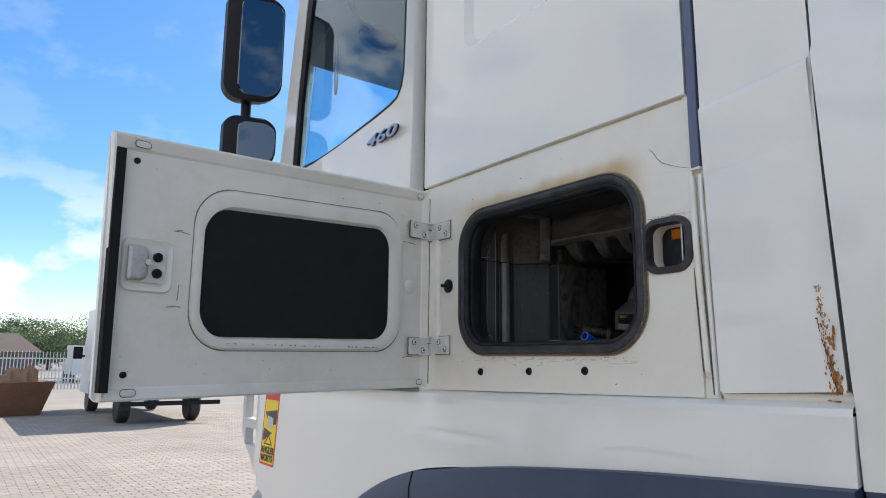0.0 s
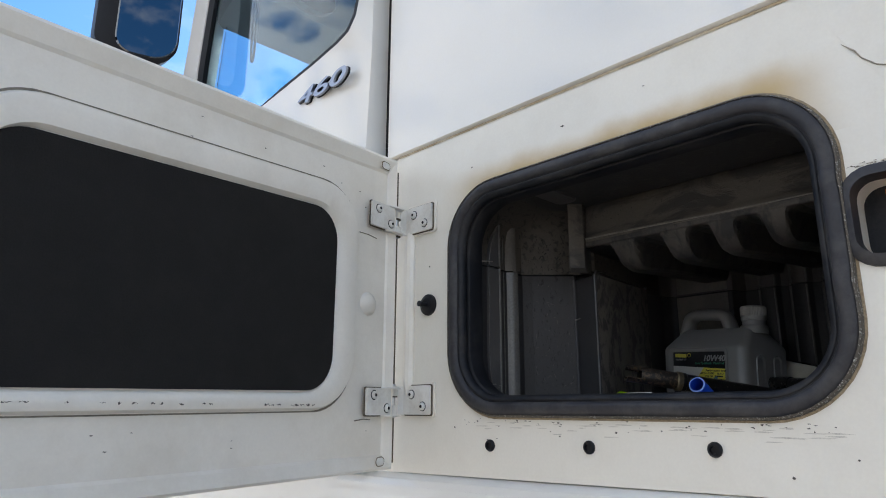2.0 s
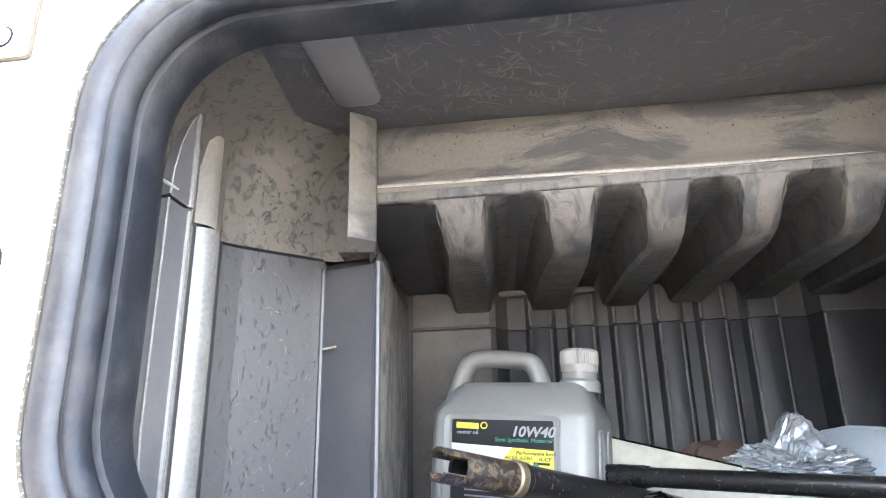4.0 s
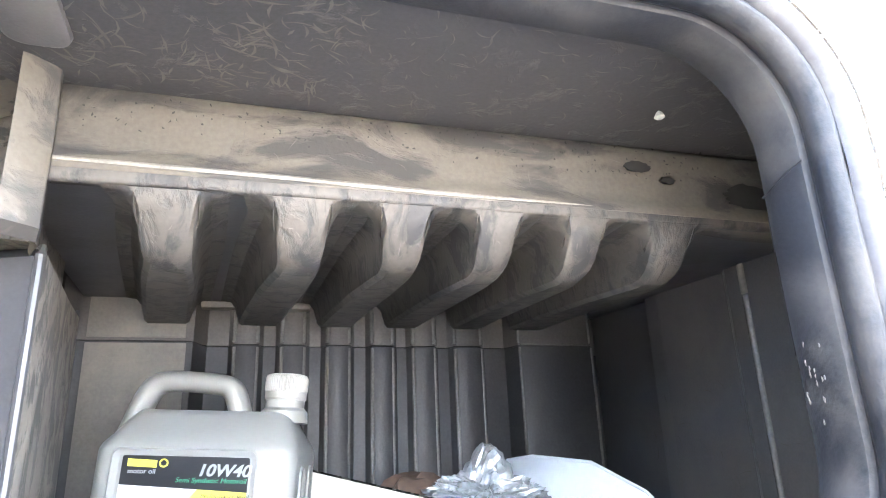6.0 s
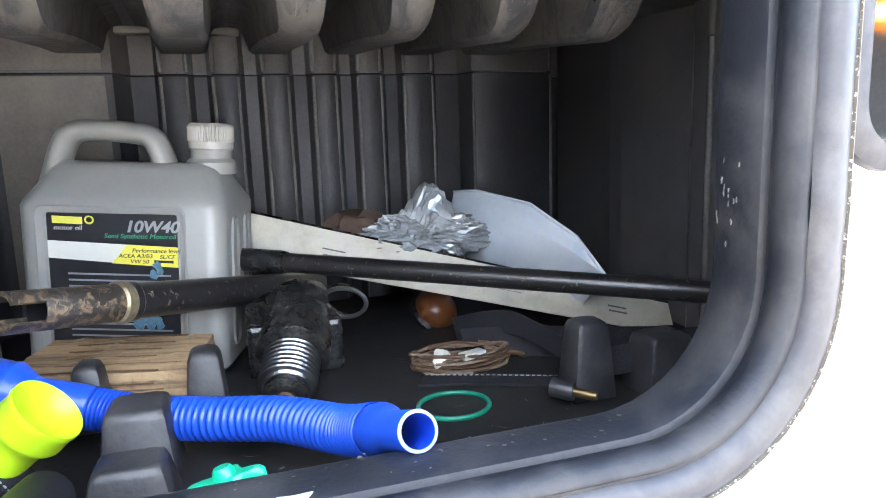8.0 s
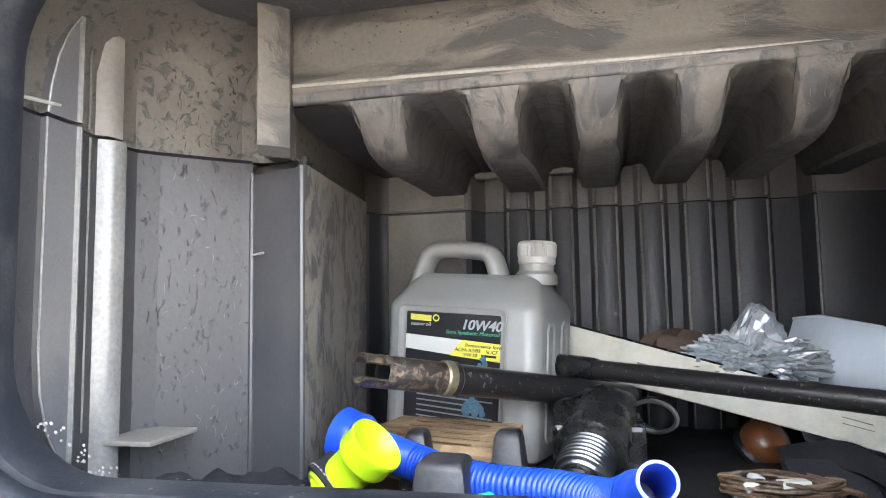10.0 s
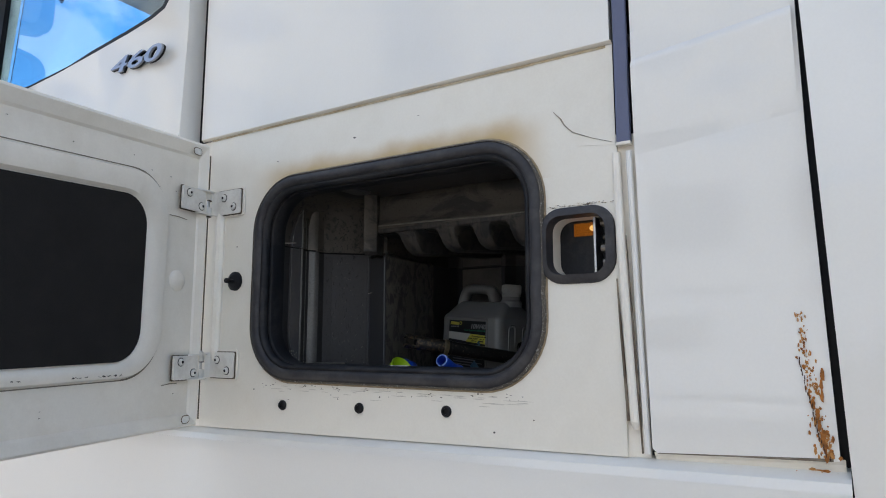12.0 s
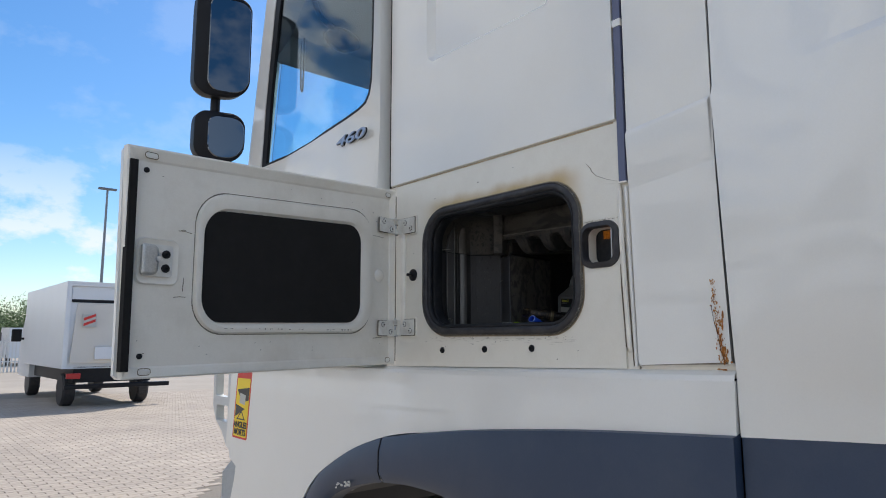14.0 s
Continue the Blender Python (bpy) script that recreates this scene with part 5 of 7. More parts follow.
for k in range(15):
    zz, xx = rl_.gauss(1.640, 0.010), rl_.gauss(0.036, 0.0035)
    part("lip_scuff", plate([(xx + rl_.uniform(0.0002, 0.0008) * math.cos(2 * math.pi * i / 7), zz + rl_.uniform(0.0003, 0.0020) * math.sin(2 * math.pi * i / 7)) for i in range(7)], [], lambda u, v, w: (u, -0.2899 + w, v), 0.0004), LIP_SCUFF, truck)
def toward(a, b, t):
    return (a[0] + (b[0] - a[0]) * t, a[1] + (b[1] - a[1]) * t)


# the pillar's smooth front and its long flaking flank
front_face = [E1, toward(E1, E2, 0.10), toward(E1, E2, 0.5), toward(E1, E2, 0.90), (0.2320, 0.1288)]
part("pillar_front", loft([[(x, y, FLOOR_TOP) for x, y in front_face], [(x, y, 1.744) for x, y in front_face], [(x + 0.010, y + 0.002, 1.7525) for x, y in front_face], [(x + 0.034, y + 0.004, 1.7550) for x, y in front_face]], closed=False), SLATE, truck, "smooth slate grey pillar face", smooth=True)
flank = [(0.2320, 0.1282), (0.2360, 0.1266), (0.300, 0.1325), (0.370, 0.1395), toward(E2, E3, 0.985), E3]
part("pillar_flank", loft([[(x, y, FLOOR_TOP) for x, y in flank], [(x, y, 1.746) for x, y in flank], [(x, y + 0.010, 1.7535) for x, y in flank], [(x, y + 0.040, 1.7560) for x, y in flank]], closed=False), PILLAR_WORN, truck, "flaking grey pillar flank", smooth=True)
for (xx, yy), rr in ((E1, 0.0026), ((0.2335, 0.1295), 0.0032)):
    part("pillar_edge", tube([(xx, yy, FLOOR_TOP), (xx, yy, 1.60), (xx, yy + 0.0005, 1.745), (xx + 0.008, yy + 0.002, 1.7525)], rr, 8), SLATE, truck, smooth=True)
part("pillar_nick", tube([(0.2455, 0.181, 1.672), (0.2405, 0.168, 1.673)], 0.0010, 6), SCUFF, truck)
# grit gathered where the flutes end
rg_ = random.Random(12)
for k in range(34):
    t = rg_.random()
    part("grit", lathe([(0.0004, 0), (0.0012 * rg_.uniform(0.5, 1.4), 0.0006), (0.0003, 0.0014)], 5, m=pose(0.075 + 0.07 * t, 0.238 - 0.022 * rg_.random(), 1.560 - 0.045 * min(1.0, t * 1.4) - 0.004 * rg_.random(), 60, 0, 0)), SCUFF, truck)
AXES = LINING_AXES
# back wall, corrugated, in a lower and an upper length
def here(x, y):
    """Room coordinates to those of the lining."""
    p = LINING_AXES.inverted() @ Vector((x, y, 0))
    return (p.x, p.y)


CREST = [0.004, -0.025, -0.0555, -0.0845, -0.1145, -0.1442, -0.1750, -0.2033, -0.2320, -0.2620, -0.2925, -0.3310]   # edges of the ribs
def back_profile():
    pts = [(0.700, 0.272), (0.730, 0.264), (0.737, 0.258), (0.739, 0.250), (0.739, 0.124), (0.743, 0.116), (0.770, 0.106), (0.776, 0.100)]
    for k, yw in enumerate(CREST):
        y = here(0.64, yw)[1]
        deep, proud = BACK_X + 0.011, BACK_X - 0.004
        if k % 2 == 0:
            pts += [(deep, y + 0.0085), (deep - 0.004, y + 0.0050), (proud + 0.002, y + 0.0016), (proud, y - 0.0010)]
        else:
            pts += [(proud, y + 0.0010), (proud + 0.002, y - 0.0016), (deep - 0.004, y - 0.0050), (deep, y - 0.0085)]
    y0 = here(0.64, -0.3815)[1]
    pts += [(BACK_X + 0.011, y0 + 0.012), (0.754, y0 + 0.003), (0.745, y0), (0.742, y0 - 0.006)]
    y1 = here(0.64, -0.494)[1]
    pts += [(0.742, y1 + 0.004), (0.747, y1 - 0.003), (0.760, y1 - 0.006), (0.85, y1 - 0.010), (0.85, -0.552)]
    return pts


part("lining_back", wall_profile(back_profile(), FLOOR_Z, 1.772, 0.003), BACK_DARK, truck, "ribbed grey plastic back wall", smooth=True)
part("lining_back_upper", wall_profile([(x + 0.004, y) for x, y in back_profile()], 1.7745, 1.850, 0.003), BACK_UPPER_LIT, truck, smooth=True)
part("back_upper_panel", plate([(0.248, 1.778), (0.248, 1.846), (0.126, 1.846), (0.126, 1.778)], [], lambda u, v, w: (0.7395 + w, u, v), 0.0015), LINING_DUSTY, truck, "dusty grey panel above the flat one")
part("back_ledge", loft([[(x + 0.002, y, 1.7724) for x, y in back_profile()], [(x + 0.005, y, 1.7748) for x, y in back_profile()]], closed=False), BLACK, truck)
vy0, vy1 = here(0.64, 0.047)[1], here(0.64, -0.090)[1]
part("back_rail", box(0.744, 0.764, vy1, vy0, 1.822, 1.832, 0.004), LINING_DUSTY, truck, "dusty moulded rail over the ribs", smooth=True)
# pale beads along the rib edges stand in for their highlights
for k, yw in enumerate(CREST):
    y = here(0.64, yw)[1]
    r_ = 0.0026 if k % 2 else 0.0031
    part("rib_edge", tube([(BACK_X - 0.0022, y, FLOOR_Z), (BACK_X - 0.0022, y, 1.62), (BACK_X - 0.0022, y, 1.770)], [r_ * 0.7, r_, r_], 8), GLINT_EDGE, truck, smooth=True)
    part("rib_edge", tube([(BACK_X + 0.0018, y, 1.777), (BACK_X + 0.0018, y, 1.836)], r_ * 1.25, 8), GLINT_EDGE, truck, smooth=True)
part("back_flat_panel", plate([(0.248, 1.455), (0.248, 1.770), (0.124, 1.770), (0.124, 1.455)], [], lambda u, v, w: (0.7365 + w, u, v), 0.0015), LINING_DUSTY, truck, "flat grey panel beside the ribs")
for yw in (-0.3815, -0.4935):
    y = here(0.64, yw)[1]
    part("panel_edge", tube([(0.7425, y, FLOOR_Z), (0.7425, y, 1.770)], 0.0024, 7), GLINT_EDGE, truck, smooth=True)
    part("panel_edge", tube([(0.7465, y, 1.777), (0.7465, y, 1.840)], 0.0026, 7), GLINT_EDGE, truck, smooth=True)
part("panel_lip", tube([(0.7440, here(0.64, -0.384)[1], 1.7745), (0.7440, here(0.64, -0.488)[1], 1.7745)], 0.0016, 7), GLINT_EDGE, truck, smooth=True)
# rear side wall with a vertical fold
part("lining_side_rear", wall_profile([(0.85, -0.550), (0.665, -0.550), (0.645, -0.546), (0.634, -0.523), (0.600, -0.520), (0.455, -0.520), (0.445, -0.512), (0.437, -0.508), (0.30, -0.506), (0.29, -0.516), (0.125, -0.516)], FLOOR_Z - 0.005, 1.90, 0.003), LINING, truck, "scuffed grey plastic rear wall")
for xx, yy in ((0.408, -0.5075), (0.345, -0.5065)):
    part("side_ridge", tube([(xx, yy - 0.004, 1.818), (xx, yy, 1.808), (xx, yy, 1.7765)], 0.0046, 10), LINING_DUSTY, truck, smooth=True)
    # highlight down the fold, put in as a paler bead
    part("side_ridge", tube([(xx, yy, 1.7745), (xx, yy, 1.60), (xx, yy, FLOOR_Z)], 0.0042, 10), GLINT_EDGE, truck, smooth=True)
# upright batten against the pillar
bat_front = [here(0.1790, 0.1420), here(0.1815, 0.1375), here(0.1925, 0.1255), here(0.1960, 0.1230), here(0.2040, 0.1240), here(0.2420, 0.1400)]
part("batten", loft([[(x + 0.010, y + 0.004, 1.7590) for x, y in bat_front], [(x, y, 1.7660) for x, y in bat_front], [(x, y, 1.830) for x, y in bat_front], [(x + 0.002, y + 0.002, 1.895) for x, y in bat_front], [(x + 0.020, y + 0.008, 1.898) for x, y in bat_front]], closed=False), BEAM_WORN, truck, "scraped grey plastic upright", smooth=True)
# bunk edge beam: rounded nose, then fingers hanging under the bunk base
beam_sec = [(0.300, 1.894), (0.291, 1.886), (0.288, 1.870), (0.286, 1.838), (0.282, 1.828), (0.277, 1.821), (0.277, 1.816), (0.281, 1.811), (0.290, 1.809), (0.320, 1.812), (0.330, 1.824)]
part("bunk_beam", loft([[(x, 0.185, z + 0.004) for x, z in beam_sec], [(x, -0.10, z - 0.002) for x, z in beam_sec], [(x, -0.515, z - 0.006) for x, z in beam_sec]], closed=False), BEAM_WORN, truck, "dusty grey plastic bunk edge", smooth=True)
def soffit(x):
    return 1.8050 + (x - 0.29) * 0.060


part("bunk_base", loft([[(x, yl, soffit(x)), (x, -0.54, soffit(x))] for x, yl in ((0.2830, 0.185), (0.36, 0.205), (0.50, 0.235), (0.90, 0.27))], closed=False), SLATE, truck, "dark underside of the bunk")
part("beam_fascia", loft([[(0.2772, y, 1.8140 + dz), (0.2776, y, 1.8085 + dz), (0.2786, y, 1.8060 + dz), (0.2806, y, 1.8045 + dz), (0.2834, y, 1.8044 + dz)] for y, dz in ((0.185, 0.002), (-0.10, 0.0), (-0.515, -0.002))], closed=False), RIB_WORN, truck, "rounded lower face of the bunk edge", smooth=True)


def finger(y0, y1, swing):
    """A moulded rib that grows out of the soffit with soft fillets: sloping nose, then a long underside running back."""
    loops = []
    for x, z, g in ((0.2782, 1.8040, 0.000), (0.2800, 1.8000, 0.000), (0.2880, 1.7850, 0.000), (0.3000, 1.7690, 0.0010), (0.3090, 1.7620, 0.0018), (0.319, 1.7588, 0.0025), (0.334, 1.7575, 0.0022), (0.36, 1.7600, 0.000), (0.45, 1.7700, -0.004), (0.60, 1.7850, -0.007), (0.748, 1.7980, -0.009)):
        sw = swing * max(0.0, x - 0.32) / 0.42
        a, b, top = y0 + g + sw, y1 - g + sw, max(soffit(x), z + 0.0008)
        h = top - z
        r, f = min(0.008, h * 0.30), min(0.024, h * 0.9)
        fl_ = 0.018
        prof = [(a - fl_ - 0.004, top), (a - fl_ * 0.50, top - f * 0.10), (a - fl_ * 0.15, top - f * 0.40), (a, top - f * 0.85), (a + 0.001, z + 1.6 * r), (a + 0.003, z + 0.5 * r), (a + r, z)]
        other = [(b + (a - p), q_) for p, q_ in reversed(prof)]
        loops.append([(x, p, q_) for p, q_ in prof + other])
    bm = loft(loops, closed=False)
    bm.verts.ensure_lookup_table()
    n = len(loops[0])
    bm.faces.new([bm.verts[i] for i in range(n)])
    return bm


FINGERS = ((0.078, 0.124, 0.050), (-0.021, 0.024, 0.028), (-0.102, -0.061, 0.004), (-0.181, -0.142, -0.014), (-0.262, -0.225, -0.033), (-0.352, -0.308, -0.046))
for y0, y1, sw in FINGERS:
    part("bunk_rib", finger(y0, y1, sw), RIB_WORN, truck, "scuffed plastic rib", smooth=True)
# bosses moulded into the floor
BOSS = mat("scuffed_black_plastic", (0.020, 0.020, 0.023), 0.42, var=0.3, scale=20, fine=240, bump=0.15, dirt=((0.085, 0.08, 0.075), 0.5, 40))


def boss(cx, cy, sx, sy, h, turn=0.0):
    loops = []
    for z, g in ((0.0, 0.005), (h - 0.007, 0.0), (h - 0.002, -0.002), (h, -0.005)):
        loops.append([tuple(pose(cx, cy, FLOOR_Z, 0, 0, turn) @ Vector((u, v, z))) for u, v in rrect(-sx / 2 - g, sx / 2 + g, -sy / 2 - g, sy / 2 + g, 0.005, 2)])
    return loft(loops, cap=True)


for args in ((0.300, 0.051, 0.044, 0.042, 0.053), (0.258, 0.052, 0.036, 0.046, 0.030), (0.402, 0.104, 0.028, 0.022, 0.056), (0.390, 0.011, 0.032, 0.026, 0.060), (0.318, -0.314, 0.030, 0.032, 0.068), (0.305, -0.382, 0.040, 0.044, 0.052)):
    part("floor_boss", boss(*args), BOSS, truck, "moulded black plastic boss", smooth=True)
part("roof_fleck", lathe([(0.002, 0), (0.005, 0.002), (0.003, 0.006), (0.001, 0.008)], 7, m=pose(0.235, -0.300, 1.884)), LABEL_WHITE, truck)

# scuffs and scratches worn into the plastic
def scratches(n, lo, hi, place, seed, length, material, width=0.0006):
    """Thin curved scores on a face; place(u, v) gives the point on it."""
    rs_ = random.Random(seed)
    bm = bmesh.new()
    for _ in range(n):
        u, v = rs_.uniform(lo[0], hi[0]), rs_.uniform(lo[1], hi[1])
        a, ln, bend = rs_.uniform(0, math.pi), rs_.uniform(*length), rs_.uniform(-0.9, 0.9)
        pts = [(u + ln * t * math.cos(a + bend * t), v + ln * t * math.sin(a + bend * t)) for t in (-0.5, -0.25, 0.0, 0.25, 0.5)]
        w = width * rs_.uniform(0.4, 1.5)
        left, right = [], []
        for k, (p, q_) in enumerate(pts):
            dw = w * (1 - abs(k - 2) / 2.2)
            left.append(bm.verts.new(place(p - dw * math.sin(a), q_ + dw * math.cos(a))))
            right.append(bm.verts.new(place(p + dw * math.sin(a), q_ - dw * math.cos(a))))
        for k in range(4):
            bm.faces.new((left[k], left[k + 1], right[k + 1], right[k]))
    return tagged(part("scuff_mark", bm, material, truck), kind="stuff")


scratches(330, (0.10, -0.02), (0.275, 0.22), lambda u, v: (u, v, ROOF_Z - 0.0008), 21, (0.006, 0.030), SCUFF_DIM, 0.0010)
scratches(120, (0.12, -0.30), (0.275, -0.02), lambda u, v: (u, v, ROOF_Z - 0.0009), 22, (0.005, 0.022), SCUFF_DIM, 0.0006)
beam_at = lambda u, v: (0.2846 + 0.05 * (v - 1.836), u, v)
scratches(40, (-0.36, 1.838), (0.17, 1.872), beam_at, 23, (0.004, 0.022), SCUFF_DIM, 0.0003)
scratches(170, (-0.40, 1.850), (0.17, 1.884), beam_at, 24, (0.0012, 0.004), SCUFF_DARK, 0.0007)
# worn nose of the beam, with the highlight along it painted as a pale tube
part("beam_edge", tube([(0.2785, 0.184, 1.8230), (0.2785, 0.03, 1.8205), (0.2785, -0.10, 1.8170), (0.2785, -0.33, 1.8145)], [0.0022, 0.0026, 0.0026, 0.0010], 10), mat("worn_highlight_edge", (0.17, 0.158, 0.138), 0.38, var=0.45, scale=30, fine=300), truck, "worn lower edge with its highlight painted pale", smooth=True)
_back = LINING_AXES.inverted()


def up_wall(u):
    """A point just inside the sloping stretch of the side wall."""
    t = (u - 0.20) / 0.12
    a, b = Vector((0.2005, 0.2385, 0)), Vector((0.2455, 0.1900, 0))
    p = _back @ a.lerp(b, min(1.0, max(0.0, t)))
    return (p.x, p.y)


scratches(90, (0.20, 1.775), (0.31, 1.885), lambda u, v: (*up_wall(u), v), 25, (0.003, 0.012), SCUFF_DARK, 0.0011)
scratches(70, (0.20, 1.50), (0.32, 1.76), lambda u, v: (*up_wall(u), v), 26, (0.003, 0.014), SCUFF_DIM, 0.0006)
def on_flank(u):
    return here(*toward(E2, E3, u)[:1], toward(E2, E3, u)[1] - 0.0012)


scratches(90, (0.05, 1.48), (0.95, 1.745), lambda u, v: (*on_flank(min(0.97, max(0.03, u))), v), 27, (0.004, 0.018), SCUFF_DIM, 0.0009)
scratches(26, (0.33, 1.52), (0.66, 1.76), lambda u, v: (u, -0.5045, v), 28, (0.006, 0.030), SCUFF_DIM, 0.0006)
scratches(120, (0.12, -0.44), (0.60, 0.20), lambda u, v: (u, v, FLOOR_Z + 0.0005), 29, (0.003, 0.016), SCUFF_DIM, 0.0006)
for y0, y1, _sw in FINGERS:
    scratches(7, (y0 + 0.008, 0.2895), (y1 - 0.008, 0.304), lambda u, v: (v - 0.0068, u, 1.7955 - (v - 0.2895) * 1.85), int(300 + y0 * 100), (0.002, 0.007), SCUFF_DIM, 0.0003)
    scratches(12, (y0 + 0.010, 0.345), (y1 - 0.010, 0.44), lambda u, v: (v, u, 1.7580 + (v - 0.345) * 0.115), int(400 + y0 * 100), (0.004, 0.014), SCUFF_DIM, 0.0007)
# stains and a moulded dimple at the dark end of the beam
for yc, zc, sy, sz in ((-0.305, 1.862, 0.014, 0.006), (-0.335, 1.850, 0.008, 0.004), (-0.43, 1.838, 0.035, 0.014)):
    part("grease_stain", plate([(yc + sy * (1 + 0.3 * noise.noise((k * 0.5, yc * 50, 0.0))) * math.cos(2 * math.pi * k / 40), zc + sz * (1 + 0.3 * noise.noise((k * 0.5, yc * 50, 2.0))) * math.sin(2 * math.pi * k / 40)) for k in range(40)], [], lambda u, v, w: (0.2840 + 0.05 * (v - 1.836) + w, u, v), 0.0004), SCUFF_DARK, truck)
part("beam_dimple", lathe([(0.013, 0.0), (0.012, 0.003), (0.008, 0.0045), (0.002, 0.005)], 18, m=pose(0.287, -0.462, 1.830, 0, -90, 0)), LIP, truck, smooth=True)

# ---- things in the locker ----
def oil_can():
    can = thing("oil_can", pose(*here(0.4660, 0.0250), FLOOR_Z + 0.0060, 0, 3.4, -104), "silver-grey plastic motor oil can with a black and yellow label", "oil can")
    W, Dp = 0.0990, 0.065
    loops = []
    for z, gx, gy, r in ((0.0, -0.006, -0.006, 0.014), (0.006, 0.0, 0.0, 0.018), (0.168, 0.0, 0.0, 0.018), (0.174, -0.0015, -0.003, 0.018), (0.179, -0.004, -0.008, 0.018), (0.203, -0.016, -0.034, 0.015), (0.210, -0.022, -0.044, 0.012)):
        loops.append([(u, v, z) for u, v in rrect(-W - gx, W + gx, -Dp - gy, Dp + gy, r, 6)])
    body = part("body", loft(loops, cap=True), SILVER_PLASTIC, can, smooth=True)
    hp = curve_pts([(-0.094, 0.0, 0.172), (-0.090, 0.0, 0.194), (-0.080, 0.0, 0.224), (-0.070, 0.0, 0.2375), (-0.052, 0.0, 0.2425), (-0.004, 0.0, 0.2400), (0.012, 0.0, 0.2340), (0.020, 0.0, 0.219), (0.027, 0.0, 0.196)], 6)
    hb = tube(hp, [0.0150, 0.0146, 0.0140, 0.0135, 0.0130, 0.0126, 0.0122] + [0.0120] * (len(hp) - 7), 18)
    for v in hb.verts:
        v.co.y *= 1.45
        v.co.z = 0.2435 + (v.co.z - 0.2435) * 0.86 if v.co.z > 0.2435 else v.co.z
    part("handle", hb, SILVER_PLASTIC, can, smooth=True)
    neck = part("neck", lathe([(0.026, 0.200), (0.025, 0.212), (0.021, 0.216), (0.021, 0.226)], 24, m=pose(0.070, 0.004, 0)), SILVER_PLASTIC, can, smooth=True)
    bm = bmesh.new()
    n = 108
    ring = lambda r1, r2, z: [Vector((0.070 + (r1 if k % 2 else r2) * math.cos(2 * math.pi * k / n), 0.004 + (r1 if k % 2 else r2) * math.sin(2 * math.pi * k / n), z)) for k in range(n)]
    loft([ring(0.0205, 0.0205, 0.223), ring(0.0225, 0.0225, 0.226), ring(0.0225, 0.0225, 0.232), ring(0.0235, 0.0226, 0.234), ring(0.0235, 0.0226, 0.248), ring(0.0215, 0.0210, 0.251), ring(0.019, 0.019, 0.252)], True, True, bm)
    part("cap", bm, mat("pale_cap_plastic", (0.31, 0.30, 0.275), 0.34, var=0.06, scale=20, fine=200, bump=0.03), can, "ribbed pale screw cap")
    f = lambda u, v, w: (u * 1.09 - 0.001, -Dp - w, v + 0.003)
    # pressed border round the label, and side flutes
    part("label_border", loft([[f(u, v, -0.001) for u, v in rrect(-0.072, 0.060, 0.010, 0.168, 0.008, 4)], [f(u, v, 0.0022) for u, v in rrect(-0.070, 0.058, 0.012, 0.166, 0.007, 4)], [f(u, v, 0.0004) for u, v in rrect(-0.064, 0.054, 0.016, 0.161, 0.004, 4)]]), SILVER_PLASTIC, body, smooth=True)
    lab = part("label", plate(rrect(-0.0610, 0.0520, 0.020, 0.160, 0.002, 2), [], f, 0.0005), LABEL_BLACK, can, "black, white and yellow oil label")
    part("label_band", plate([(-0.061, 0.133), (0.052, 0.128), (0.052, 0.108), (-0.061, 0.116)], [], f, 0.0008), LABEL_WHITE, lab)
    part("label_band_end", plate([(0.008, 0.1300), (0.052, 0.128), (0.052, 0.108), (-0.006, 0.1115)], [], f, 0.0011), LABEL_YELLOW, lab)
    tm = lambda x, z: Matrix(((1.09, 0, 0, x * 1.09 - 0.001), (0, 0, -1, -Dp - 0.0007), (0, 1, 0, z + 0.003), (0, 0, 0, 1)))
    lettering("label_word", "10W40", 0.0155, mat("label_silver", (0.30, 0.30, 0.30), 0.35, var=0.1, bump=0), lab, tm(0.006, 0.1425), shear=0.25, bold=0.0004)
    lettering("label_word", "Semi Synthetic Motoroil", 0.0064, LABEL_GREEN, lab, tm(-0.012, 0.1362), shear=0.2)
    lettering("label_word", "motor oil", 0.0064, mat("label_grey", (0.35, 0.35, 0.36), 0.4, bump=0), lab, tm(-0.055, 0.1435))
    part("label_mark", plate([(-0.056, 0.150), (-0.030, 0.149), (-0.030, 0.156), (-0.056, 0.157)], [], f, 0.0008), LABEL_YELLOW, lab)
    part("label_mark_ring", loft([[f(-0.024 + r * math.cos(a), 0.1535 + r * math.sin(a), 0.0009) for a in [2 * math.pi * k / 20 for k in range(20)]] for r in (0.0042, 0.0026)]), LABEL_YELLOW, lab)
    lettering("label_word", "Performance level", 0.0058, LABEL_BLACK, lab, tm(0.012, 0.1225) @ Matrix.Translation((0, 0, 0.0006)), shear=0.15)
    lettering("label_word", "ACEA A3/B3", 0.0056, LABEL_BLACK, lab, tm(0.000, 0.1172) @ Matrix.Translation((0, 0, 0.0006)), shear=0.15)
    lettering("label_word", "SL/CF", 0.0056, LABEL_BLACK, lab, tm(0.036, 0.1166) @ Matrix.Translation((0, 0, 0.0006)), shear=0.15)
    lettering("label_word", "VW 50", 0.0056, LABEL_BLACK, lab, tm(0.010, 0.1117) @ Matrix.Translation((0, 0, 0.0006)), shear=0.15)
    part("label_line", plate([(0.031, 0.1152), (0.048, 0.1148), (0.048, 0.1122), (0.031, 0.1126)], [], f, 0.0013), LABEL_BLACK, lab)
    grey = mat("label_small_print", (0.22, 0.22, 0.23), 0.5, bump=0)
    for k in range(11):
        zz = 0.1005 - 0.0062 * k
